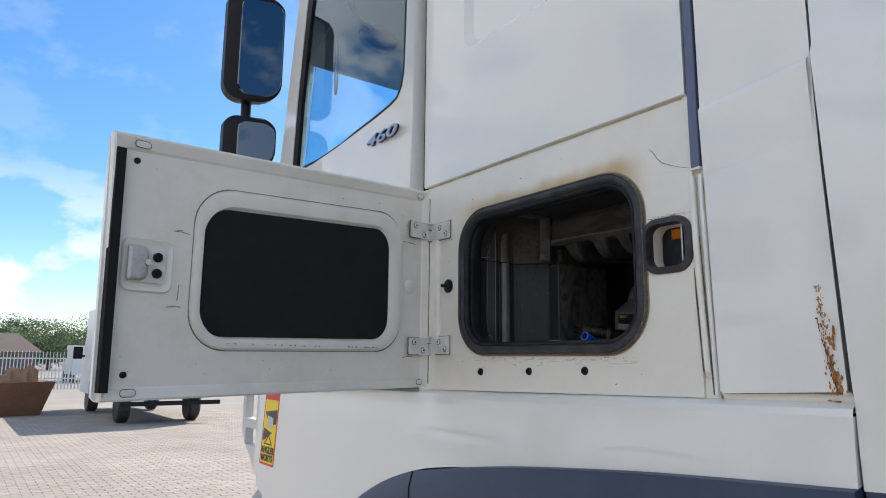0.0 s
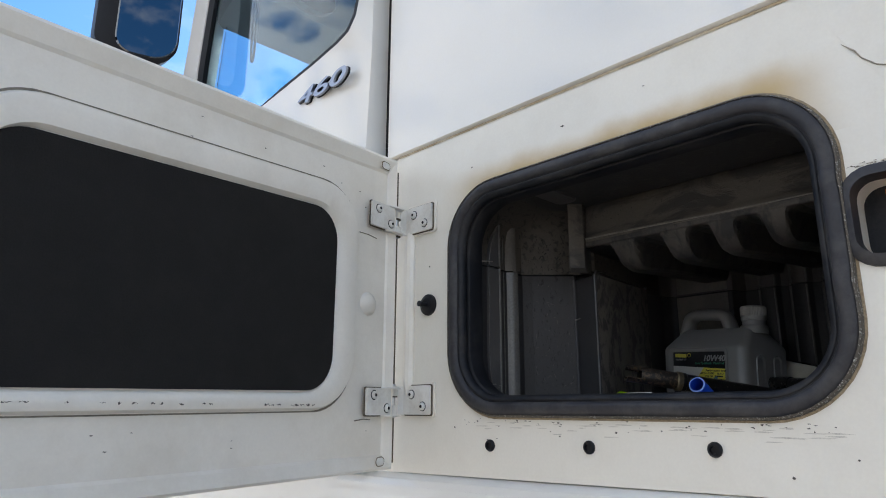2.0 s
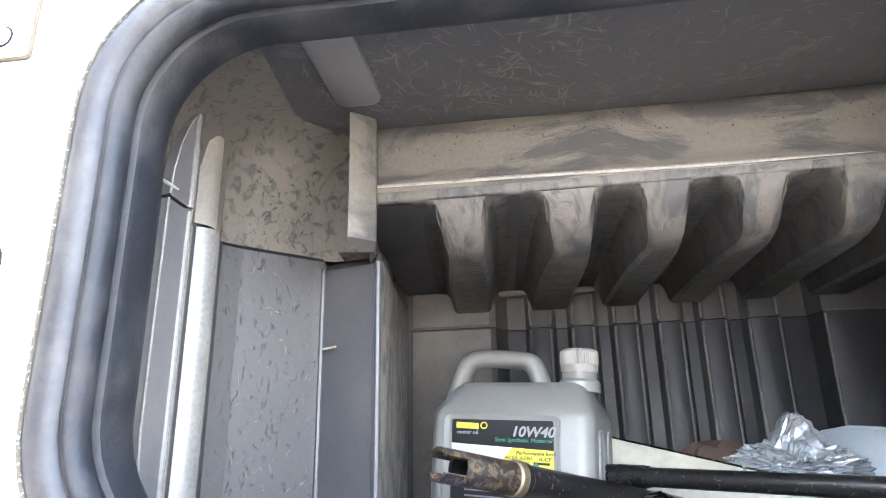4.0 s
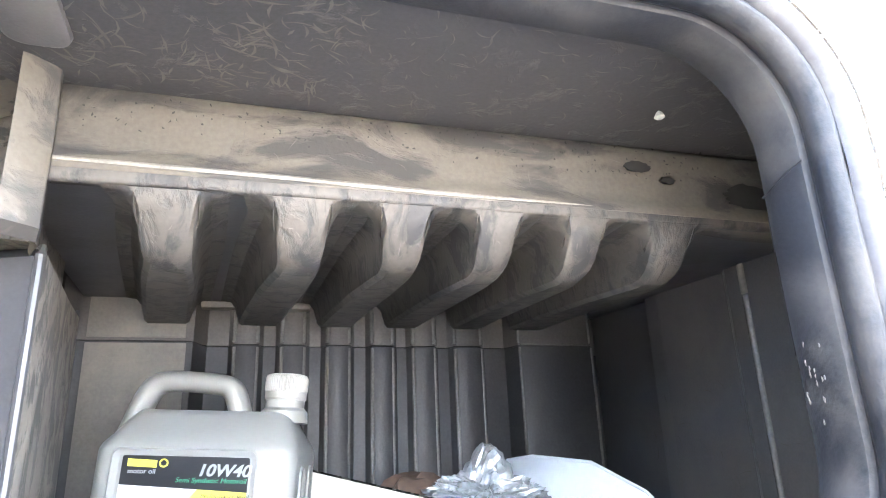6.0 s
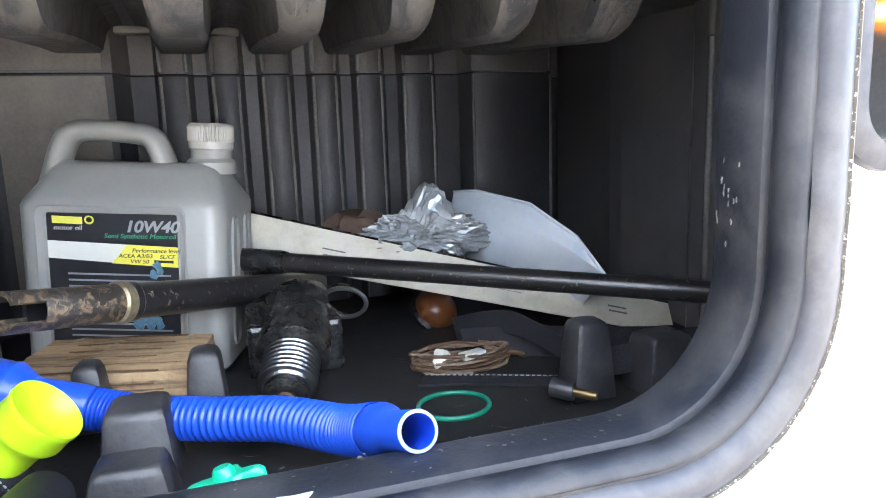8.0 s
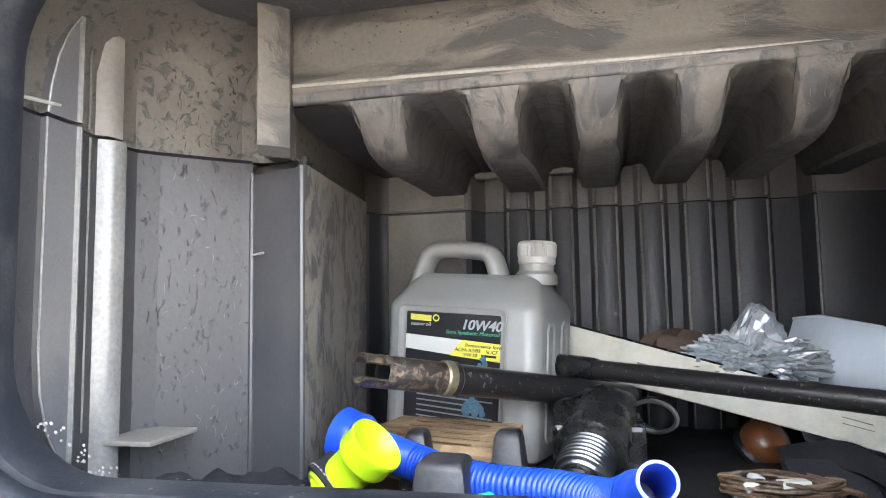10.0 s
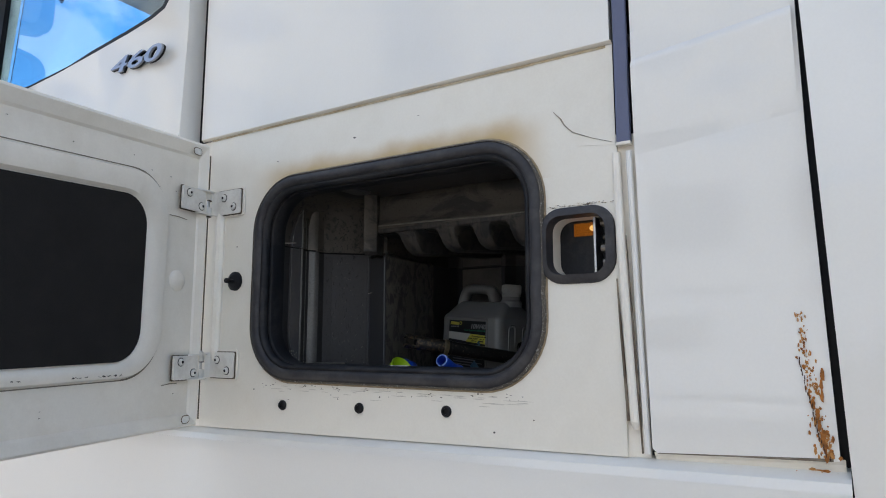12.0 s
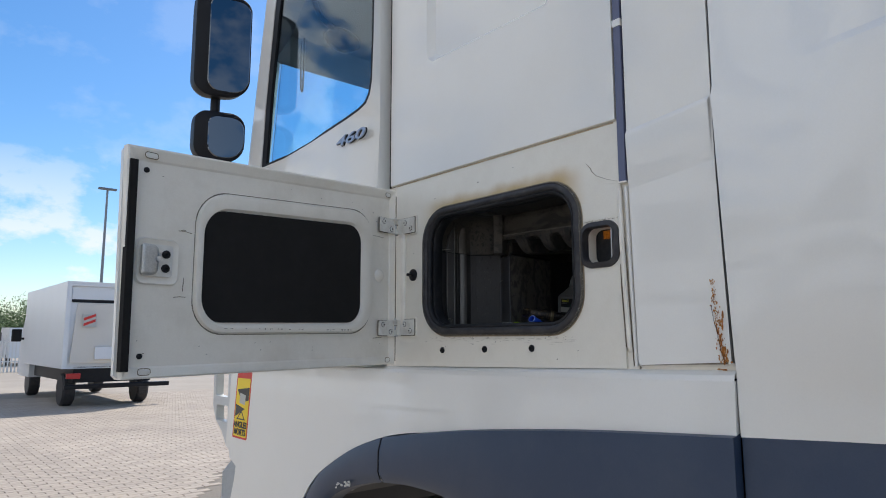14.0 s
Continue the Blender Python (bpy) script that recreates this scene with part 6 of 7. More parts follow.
        part("label_line", plate([(-0.045, zz + 0.001), (0.045 - 0.01 * (k % 3), zz), (0.045 - 0.01 * (k % 3), zz - 0.0018), (-0.045, zz - 0.0008)], [], f, 0.0007), grey, lab)
    rs = random.Random(3)
    for cu, cv, s in ((0.034, 0.110, 0.005), (0.030, 0.100, 0.005), (0.036, 0.104, 0.004), (0.028, 0.055, 0.009), (0.016, 0.052, 0.008), (0.022, 0.062, 0.006), (0.034, 0.049, 0.005)):
        part("label_stain", plate([(cu + s * rs.uniform(0.4, 1) * math.cos(a), cv + s * rs.uniform(0.5, 1.3) * math.sin(a)) for a in [2 * math.pi * k / 11 for k in range(11)]], [], f, 0.0015), STAIN_BLUE, lab, "smeared blue stain")
    for vv in (-0.022, 0.026):
        part("side_flute", loft([[(W - 0.001, vv + u, z) for u, z in rrect(-0.013, 0.013, 0.02, 0.158, 0.012, 5)], [(W + 0.002, vv + u, z) for u, z in rrect(-0.011, 0.011, 0.022, 0.156, 0.010, 5)], [(W + 0.0002, vv + u, z) for u, z in rrect(-0.007, 0.007, 0.026, 0.152, 0.007, 5)]]), SILVER_PLASTIC, body, smooth=True)
    for k in range(5):
        part("print_mark", box(0.006 + 0.008 * k, 0.011 + 0.008 * k, -0.036, -0.034, 0.1955, 0.1972), BLACK, body)
        part("print_mark", box(0.010 + 0.007 * k, 0.014 + 0.007 * k, -0.042, -0.0405, 0.1905, 0.1922), BLACK, body)
    return can


oil_can()

# jack handle: a slotted tube end with a collar, running back to a socket
jh = thing("jack_handle", pose(0.388, 0.066, 1.557), "oily black steel tube with a slotted end, in the locker", "tube bar")
d = Vector((0.199, -0.176, -0.042)).normalized()
q = d.to_track_quat("Z", "Y").to_matrix().to_4x4()
bmp = bmesh.new()
n = 28
def slot_ring(z, r, gap):
    out = []
    for k in range(n):
        a = 2 * math.pi * k / n
        out.append(q @ Vector((r * math.cos(a), r * math.sin(a), z)))
    return out
loft([slot_ring(z, r, 0) for z, r in ((-0.012, 0.0151), (-0.006, 0.0152), (-0.004, 0.0168), (0.004, 0.0168), (0.006, 0.0152), (0.26, 0.0150))], True, False, bmp)
part("tube", bmp, WORN_BAR, jh, smooth=True)
part("tube_end", loft([slot_ring(z, r, 0) for z, r in ((-0.076, 0.0142), (-0.074, 0.0152), (-0.0115, 0.0152))], True, False), WORN_END, jh, "scraped rusty tube end", smooth=True)
part("tube_bore", loft([slot_ring(-0.076, 0.0142, 0), slot_ring(-0.075, 0.0115, 0), slot_ring(0.02, 0.0115, 0)], True, False), BLACK, jh, smooth=True)
for s in (1, -1):
    arc = [radians(s * 90 - 60 + 12 * k) for k in range(11)]
    part("jaw", loft([[q @ Vector((0.0152 * math.cos(a), 0.0152 * math.sin(a), -0.100)) for a in arc] + [q @ Vector((0.0120 * math.cos(a), 0.0120 * math.sin(a), -0.100)) for a in arc[::-1]], [q @ Vector((0.0152 * math.cos(a), 0.0152 * math.sin(a), -0.074)) for a in arc] + [q @ Vector((0.0120 * math.cos(a), 0.0120 * math.sin(a), -0.074)) for a in arc[::-1]]], True, True), WORN_END, jh, smooth=True)
part("collar", loft([slot_ring(z, r, 0) for z, r in ((-0.012, 0.0155), (-0.010, 0.0172), (-0.003, 0.0174), (0.000, 0.0160))], True, False), mat("worn_brassy_collar", (0.24, 0.20, 0.13), 0.4, metal=0.6, var=0.3, scale=40, fine=300), jh, "worn collar", smooth=True)

# long bar across to the rear wall
bar = thing("wheel_brace_bar", pose(0.55, -0.033, 1.556), "long black steel bar lying across the locker", "bar")
part("bar", tube([(0.03, 0.045, 0.002), (-0.315, -0.470, -0.022)], 0.0105, 16), WORN_BAR, bar, smooth=True)
part("bar_sleeve", tube([(0.030, 0.045, 0.002), (0.022, 0.033, 0.0014), (-0.020, -0.030, -0.0015), (-0.024, -0.036, -0.0018)], [0.0118, 0.0128, 0.0128, 0.0118], 18), DARK_METAL, bar, "oily sleeve", smooth=True)

AXES = Matrix()
# outer shell that keeps daylight out of the lining's joints
for nm, a in (("shell_back", (0.93, 0.95, -0.58, 0.32, 1.38, 1.97)), ("shell_front", (0.02, 0.93, 0.30, 0.32, 1.38, 1.97)), ("shell_rear", (0.02, 0.93, -0.58, -0.56, 1.38, 1.97)), ("shell_top", (0.02, 0.95, -0.58, 0.32, 1.97, 1.99)), ("shell_bottom", (0.02, 0.93, -0.56, 0.30, 1.39, 1.42))):
    part(nm, box(*a), LINING, truck)

AXES = LINING_AXES
# bottle jack lying on its side
jack = thing("bottle_jack", pose(0.420, -0.066, FLOOR_Z + 0.043) @ Matrix.Scale(0.86, 4), "black bottle jack with a chrome threaded ram, lying on the floor", "jack")
jd = Vector((-0.10, 0.024, -0.050)).normalized()
jm = jd.to_track_quat("Z", "Y").to_matrix().to_4x4()
part("jack_body", lathe([(0.02, -0.052), (0.034, -0.050), (0.038, -0.020), (0.039, 0.0), (0.036, 0.012), (0.030, 0.014)], 32, m=jm), DARK_METAL, jack, smooth=True)
part("collar_ring", lathe([(0.037, 0.004), (0.040, 0.007), (0.040, 0.012), (0.036, 0.015)], 32, m=jm), DARK_METAL, jack, smooth=True)
prof = [(0.024, 0.012)]
for k in range(7):
    prof += [(0.0295, 0.018 + 0.0062 * k), (0.0305, 0.0195 + 0.0062 * k), (0.0295, 0.021 + 0.0062 * k), (0.0258, 0.0226 + 0.0062 * k)]
prof += [(0.024, 0.0625), (0.012, 0.0630)]
part("threaded_ram", lathe(prof, 32, m=jm), mat("threaded_steel", (0.34, 0.35, 0.36), 0.30, metal=1.0, var=0.2, scale=60, bump=0.05), jack, "chrome threaded ram", smooth=False)
part("ram_end", lathe([(0.022, 0.061), (0.023, 0.064), (0.023, 0.070), (0.018, 0.074), (0.012, 0.074)], 24, m=jm), DARK_METAL, jack, smooth=True)
part("ram_screw", lathe([(0.009, 0.073), (0.009, 0.079), (0.005, 0.081)], 16, m=jm), mat("rusty_screw", (0.10, 0.055, 0.03), 0.8, var=0.4, scale=80), jack, "rusty screw head")
part("jack_base", box(0.050, 0.115, -0.060, 0.050, -0.050, 0.012, 0.006), DARK_METAL, jack)
part("handle_socket", tube([(0.055, 0.035, 0.02), (0.095, -0.010, 0.035), (0.13, -0.035, 0.022)], 0.021, 18), DARK_METAL, jack, smooth=True)
ringm = pose(0.135, -0.075, 0.012, 0, 78, -40)
part("shackle", tube([ringm @ Vector((0.022 * math.cos(a), 0.030 * math.sin(a), 0)) for a in [2 * math.pi * k / 24 for k in range(25)]], 0.0032, 8, False), DARK_METAL, jack, smooth=True)
part("shackle", tube([pose(0.125, -0.072, 0.012, 0, 82, -25) @ Vector((0.020 * math.cos(a), 0.030 * math.sin(a), 0)) for a in [2 * math.pi * k / 24 for k in range(25)]], 0.003, 8, False), METAL, jack, smooth=True)

# corrugated blue hose with a cup at one end and a narrow cut spout at the other
hose = thing("blue_hose", pose(0.25, 0.0, FLOOR_Z), "bright blue corrugated plastic filler hose with a cut end", "hose")
H = [Vector(p) - Vector((0.25, 0.0, FLOOR_Z)) for p in ((0.334, 0.088, 1.490), (0.324, 0.055, 1.483), (0.303, 0.008, 1.482), (0.268, -0.045, 1.488), (0.215, -0.083, 1.497), (0.172, -0.098, 1.513))]
hp = curve_pts(H, 104)
rad = []
for k in range(len(hp)):
    t = k / (len(hp) - 1)
    rad.append(0.0130 + 0.0034 * (abs(math.cos(math.pi * t * 52)) ** 0.6))
part("corrugated_length", tube(hp, rad, 20, False), BLUE, hose, smooth=True)
e0, e1 = hp[-1], Vector((0.106, -0.106, 1.5400)) - Vector((0.25, 0.0, FLOOR_Z))
dd = (e1 - e0).normalized()
part("spout", tube([e0, e0 + dd * 0.008, e0 + dd * 0.016, e0 + dd * 0.024, e1, e1 + dd * 0.0005], [0.0155, 0.0160, 0.0140, 0.0108, 0.0105, 0.0103], 24, False), BLUE, hose, smooth=True)
part("spout_edge", tube([e1 + dd * 0.0004, e1 + dd * 0.0010], [0.0105, 0.0088], 24, False), BLUE_IN, hose, "pale cut rim")
part("spout_bore", tube([e1 + dd * 0.0008, e1 - dd * 0.02, e0], [0.0088, 0.0088, 0.0100], 24, False), BLUE, hose, smooth=True)
s0 = hp[0]
cupd = (Vector((0.352, 0.165, 1.508)) - Vector((0.334, 0.088, 1.490))).normalized()
part("plain_length", tube([s0, s0 + cupd * 0.004, s0 + cupd * 0.045], [0.0150, 0.0165, 0.0168], 20, False), BLUE, hose, smooth=True)
part("cup", tube([s0 + cupd * 0.043, s0 + cupd * 0.048, s0 + cupd * 0.056, s0 + cupd * 0.057, s0 + cupd * 0.060, s0 + cupd * 0.062, s0 + cupd * 0.066, s0 + cupd * 0.068, s0 + cupd * 0.080, s0 + cupd * 0.081], [0.0168, 0.020, 0.0245, 0.0255, 0.0255, 0.0245, 0.0255, 0.0255, 0.0262, 0.024], 24, True), BLUE, hose, smooth=True)

# lime funnel with a stitched black strap round it
fun = thing("lime_funnel", pose(0.27, 0.120, FLOOR_Z), "lime-green plastic funnel held by a stitched black strap", "funnel")
fo = Vector((0.27, 0.120, FLOOR_Z))
lipc, ax_f = Vector((0.258, 0.094, 1.521)) - fo, Vector((-0.13, -0.74, 0.66)).normalized()
tail = lipc - ax_f * 0.062
part("cone", tube([tail, tail + ax_f * 0.018, lipc - ax_f * 0.032, lipc - ax_f * 0.024, lipc - ax_f * 0.020, lipc - ax_f * 0.017, lipc - ax_f * 0.006, lipc - ax_f * 0.003, lipc], [0.0175, 0.0175, 0.0176, 0.0185, 0.0222, 0.0236, 0.0230, 0.0243, 0.0238], 32, False), LIME, fun, smooth=True)
part("cone_inside", tube([lipc, lipc - ax_f * 0.005, lipc - ax_f * 0.013, lipc - ax_f * 0.05, lipc - ax_f * 0.051], [0.0238, 0.0215, 0.0172, 0.0150, 0.001], 32, False), LIME, fun, smooth=True)
dc, da = tail, Vector((-0.58, 0.62, -0.46)).normalized()
part("disc_end", tube([dc - da * 0.012, dc - da * 0.004, dc + da * 0.004, dc + da * 0.006, dc + da * 0.0065], [0.0168, 0.0215, 0.0215, 0.0200, 0.001], 32, False), LIME, fun, "lime disc end", smooth=True)
part("strap_ring", tube([dc - da * 0.020, dc - da * 0.018, dc + da * 0.003, dc + da * 0.0035], [0.0190, 0.0252, 0.0252, 0.0216], 36, False), WEBBING, fun, "black stitched strap", smooth=True)
perp = da.orthogonal().normalized()
for k in range(32):
    a = 2 * math.pi * k / 32
    r1 = (Matrix.Rotation(a, 4, da) @ perp) * 0.0256
    r2 = (Matrix.Rotation(a + 0.10, 4, da) @ perp) * 0.0256
    part("stitch", tube([dc - da * 0.001 + r1, dc - da * 0.001 + r2], 0.0006, 5), THREAD, fun)
# dark oval bottle under the funnel
ub = thing("black_cup", pose(0.222, 0.098, FLOOR_Z), "black plastic cup lying under the funnel", "cup")
part("cup_wall", tube([(0.02, 0.0, 0.020), (-0.018, 0.006, 0.022), (-0.020, 0.006, 0.022), (0.016, 0.0, 0.020)], [0.018, 0.019, 0.0165, 0.0155], 24, False), BLACK, ub, smooth=True)

# black cloth in the front corner
cl = thing("black_cloth", pose(*here(0.20, 0.16), FLOOR_Z), "crumpled black cloth lying in the corner of the floor", "cloth")
cb = bmesh.new()
bmesh.ops.create_grid(cb, x_segments=34, y_segments=30, size=1.0)
for v in cb.verts:
    p, q_ = v.co.x, v.co.y
    edge = min(1.0, (1.06 - max(abs(p), abs(q_))) * 3.0)
    rise = 0.5 + 0.9 * noise.noise((p * 1.7 + 3.0, q_ * 1.5, 0.4)) + 0.35 * noise.noise((p * 4.2, q_ * 4.8 + 2.0, 1.7))
    wob = 0.012 * noise.noise((p * 2.0, q_ * 2.0, 6.0))
    v.co = Vector((p * 0.075 + wob, q_ * 0.068 + wob * 0.6, 0.0185 + max(0.0, rise) * 0.024 * edge))
bmesh.ops.solidify(cb, geom=cb.faces[:], thickness=0.0015)
part("sheet", cb, WEBBING, cl, smooth=True)

# split wood block in front of the can
wood = thing("wood_block", pose(0.448, 0.086, FLOOR_Z, 0, 0, -106), "rough split block of pale wood, standing before the oil can", "wood block")
wb = bmesh.new()
rw = random.Random(4)
loops = []
for k in range(17):
    t = k / 16
    u = -0.084 + 0.158 * t
    j = lambda s: rw.uniform(-s, s)
    lean = 0.014 * (1 - t)
    loops.append([(u - lean, -0.036 + j(0.001), 0.0), (u - lean, -0.034 + j(0.0015), 0.018 + j(0.001)), (u - lean * 0.6, -0.030 + j(0.0015), 0.036 + 0.004 * t + j(0.001)), (u + j(0.001), -0.002 + j(0.0012), 0.046 + 0.002 * t + j(0.0012)), (u + lean * 0.6, 0.030 + j(0.001), 0.053 + j(0.001)), (u + lean * 0.6, 0.034, 0.0)])
loft(loops, True, True, wb)
part("block", wb, WOOD, wood)
GRAIN = mat("dark_grain", (0.11, 0.06, 0.028), 0.9)
for k in range(6):
    t = k / 5
    yy, zz = -0.030 + 0.058 * t, 0.0395 + 0.0135 * t
    part("grain_split", tube([(-0.074 + 0.03 * rw.random(), yy, zz), (-0.02 + 0.03 * rw.random(), yy + 0.001, zz + 0.0008), (0.070 - 0.04 * rw.random(), yy, zz + 0.001)], 0.0008 * rw.uniform(0.5, 1.4), 5), GRAIN, wood)
for k in range(5):
    part("grain_split", tube([(-0.08 + 0.04 * rw.random(), -0.0355 + 0.0002 * k, 0.006 + 0.0055 * k), (0.068 - 0.05 * rw.random(), -0.0350 + 0.0002 * k, 0.008 + 0.0055 * k)], 0.0006, 5), GRAIN, wood)

# long cream board leaning behind
board = thing("cream_board", pose(0.56, -0.26, FLOOR_Z), "long cream painted board with black edge marks, leaning behind the bar", "board")
bo = Vector((0.56, -0.26, FLOOR_Z))
A_, B_, C_, D_ = (Vector(p) - bo for p in ((0.640, 0.010, 1.612), (0.478, -0.512, 1.474), (0.462, -0.512, 1.438), (0.622, 0.010, 1.556)))
nb = (B_ - A_).cross(D_ - A_).normalized() * 0.006
part("board_face", loft([[A_, B_, C_, D_], [A_ + nb, B_ + nb, C_ + nb, D_ + nb]], True, True), CREAM, board)
part("board_edge", tube([A_ + nb * 0.5 + Vector((0, 0, 0.001)), B_ + nb * 0.5 + Vector((0, 0, 0.001))], 0.0022, 6), DARK_METAL, board, "grimy top edge")
for t, w in ((0.24, 0.05), (0.62, 0.05), (0.86, 0.04)):
    for r in range(2):
        p0 = A_.lerp(B_, t).lerp(D_.lerp(C_, t), 0.45 + 0.14 * r) - nb * 0.06
        p1 = A_.lerp(B_, t + w).lerp(D_.lerp(C_, t + w), 0.45 + 0.14 * r) - nb * 0.06
        part("board_print", tube([p0, p1], 0.0010, 5), mat("faded_print", (0.12, 0.12, 0.11), 0.7), board)

# white polythene guard
guard = thing("white_guard", pose(0.56, -0.35, FLOOR_Z), "folded white plastic guard, lying at the back of the locker", "plastic guard")
go = Vector((0.56, -0.35, FLOOR_Z))
gp = [Vector(p) - go for p in ((0.712, -0.318, 1.604), (0.660, -0.335, 1.608), (0.545, -0.362, 1.598), (0.470, -0.385, 1.566), (0.418, -0.392, 1.530))]
gq = [Vector(p) - go for p in ((0.690, -0.290, 1.530), (0.640, -0.315, 1.535), (0.560, -0.345, 1.528), (0.500, -0.370, 1.520), (0.425, -0.390, 1.524))]
gr = [Vector(p) - go for p in ((0.700, -0.320, 1.45), (0.640, -0.36, 1.45), (0.570, -0.40, 1.45), (0.555, -0.42, 1.45), (0.545, -0.42, 1.45))]
gm = [a.lerp(b, 0.6) + Vector((-0.020, 0.004, 0.004)) for a, b in zip(gq, gp)]
gs = [p + Vector((0.012, -0.006, -0.004)) for p in gp]
part("guard_sheet", loft([gr, gq, gm, gp, gs], closed=False), SOFT_WHITE, guard, smooth=True)
part("guard_rim", tube(gp, 0.0020, 8), SOFT_WHITE, guard, "rounded folded rim", smooth=True)

# crumpled clear wrap
wrap = thing("crumpled_wrap", pose(0.610, -0.245, FLOOR_Z), "crumpled shiny clear plastic wrap on the board", "plastic wrap")
wb2 = bmesh.new()
bmesh.ops.create_icosphere(wb2, subdivisions=5, radius=1.0)
for v in wb2.verts:
    nn = 0.55 * noise.noise(v.co * 2.6) + 0.45 * noise.noise(v.co * 7.5 + Vector((5, 1, 2))) + 0.3 * noise.noise(v.co * 17 + Vector((1, 8, 2)))
    s = 1.0 + 0.6 * nn
    peak = 0.035 * max(0.0, 1 - ((v.co.x * 0.3 - 0.05) ** 2 + (v.co.y + 0.12) ** 2) * 9)
    v.co = Vector((v.co.x * 0.040 * s, v.co.y * 0.075 * s, 0.108 + v.co.z * 0.030 * s + peak))
part("wrap_sheet", wb2, FOIL, wrap)
bw = thing("brown_rag", pose(0.640, -0.165, FLOOR_Z), "crumpled brown paper bag lying on the board", "paper bag")
wb3 = bmesh.new()
bmesh.ops.create_icosphere(wb3, subdivisions=3, radius=1.0)
for v in wb3.verts:
    s = 1 + 0.4 * noise.noise(v.co * 3.0 + Vector((2, 7, 1)))
    v.co = Vector((v.co.x * 0.03 * s, v.co.y * 0.05 * s, 0.112 + v.co.z * 0.030 * s))
part("rag", wb3, mat("brown_paper", (0.060, 0.036, 0.024), 0.8, var=0.4, scale=40), bw, smooth=True)

# amber lamp lens in a clear bag
al = thing("amber_lamp", pose(0.590, -0.246, FLOOR_Z), "loose amber lamp lens in a clear bag on the floor", "lamp lens")
part("lens", lathe([(0.026, 0.0), (0.028, 0.008), (0.026, 0.018), (0.019, 0.026), (0.010, 0.030), (0.002, 0.031)], 24, m=pose(0, 0, 0.012, 28, -34, 0)), AMBER, al, smooth=True)
part("lens_base", lathe([(0.029, -0.007), (0.030, -0.002), (0.027, 0.002)], 24, m=pose(0, 0, 0.012, 28, -34, 0)), BLACK, al)

# cord coil with a white tag
coil = thing("cord_coil", pose(0.425, -0.226, FLOOR_Z), "coil of braided brown cord with a white tag, on the floor", "cord")
rc = random.Random(9)
CORD_PALE = mat("cream_cord", (0.17, 0.12, 0.08), 0.45, var=0.6, scale=160, fine=900, bump=0.5)
for q0, rr, mt_ in ((0, 0.0016, ROPE), (1, 0.0014, CORD_PALE)):
    cp = []
    for k in range(100):
        a = 2 * math.pi * k / 21 + q0 * 1.1
        cp.append((0.033 * math.cos(a) * rc.uniform(0.86, 1.08) * (0.75 + 0.25 * math.sin(k * 0.21)), 0.050 * math.sin(a) * rc.uniform(0.92, 1.05) - 0.004, 0.004 + 0.016 * k / 100 + rc.uniform(-0.002, 0.003)))
    pts = curve_pts(cp[::2], 6)
    part("cord", tube(pts, [rr + 0.0005 * (k % 3 == 0) for k in range(len(pts))], 6), mt_, coil)
part("tag", box(-0.030, -0.018, -0.014, 0.012, 0.016, 0.022, 0.001), LABEL_WHITE, coil, "white tag", m=pose(0, 0, 0, 0, 0, 20))
part("tag_wad", tube(curve_pts([(-0.02, 0.03, 0.012), (-0.016, 0.016, 0.018), (-0.004, 0.022, 0.018)], 5), [0.005] * 11, 8), LABEL_WHITE, coil)
part("loose_end", tube(curve_pts([(0.02, -0.03, 0.016), (0.008, -0.06, 0.014), (0.012, -0.075, 0.008)], 6), 0.0028, 7), ROPE, coil)
part("loose_end", tube(curve_pts([(0.0, -0.03, 0.016), (-0.012, -0.058, 0.012), (-0.008, -0.072, 0.006)], 6), 0.0028, 7), ROPE, coil)

# flat stitched strap under the coil, and a webbing strap thrown over the bosses
st = thing("stitched_strap", pose(0.370, -0.24, FLOOR_Z), "flat black stitched strap, lying on the floor", "strap")
sd = Vector((0.345 - 0.395, -0.300 + 0.178, 0)).normalized()
part("band", strip([sd * -0.066 + Vector((0, 0, 0.002)), sd * 0.0 + Vector((0, 0, 0.0035)), sd * 0.070 + Vector((0, 0, 0.002))], (sd.y, -sd.x, 0), 0.024, 0.0028), WEBBING, st)
for k in range(24):
    c = sd * (-0.062 + 0.0054 * k) + Vector((-0.0092 * sd.y, 0.0092 * sd.x, 0.0048)) * 1.0
    part("stitch", tube([c, c + sd * 0.003], 0.0006, 5), THREAD, st)
ws = thing("webbing_strap", pose(0.33, -0.30, FLOOR_Z), "twisted black webbing strap looped over the floor bosses", "strap")
wo = Vector((0.33, -0.30, FLOOR_Z))
wp = [Vector(p) - wo for p in ((0.490, -0.245, 1.470), (0.452, -0.272, 1.484), (0.424, -0.290, 1.489), (0.392, -0.306, 1.482), (0.335, -0.324, 1.474), (0.315, -0.362, 1.478), (0.303, -0.394, 1.490), (0.280, -0.428, 1.496))]
part("band", strip(curve_pts(wp, 7), (0.35, 0.1, 0.9), 0.026, 0.0025), WEBBING, ws)
part("band", strip(curve_pts([Vector(p) - wo for p in ((0.455, -0.245, 1.463), (0.420, -0.300, 1.470), (0.400, -0.370, 1.466), (0.380, -0.46, 1.462))], 7), (0.5, 0.1, 0.7), 0.034, 0.0025), WEBBING, ws)

# green ring, green clip, brass nozzle
gr_ = thing("green_ring", pose(0.328, -0.192, FLOOR_Z + 0.0022), "thin dark green rubber ring, lying on the floor", "ring")
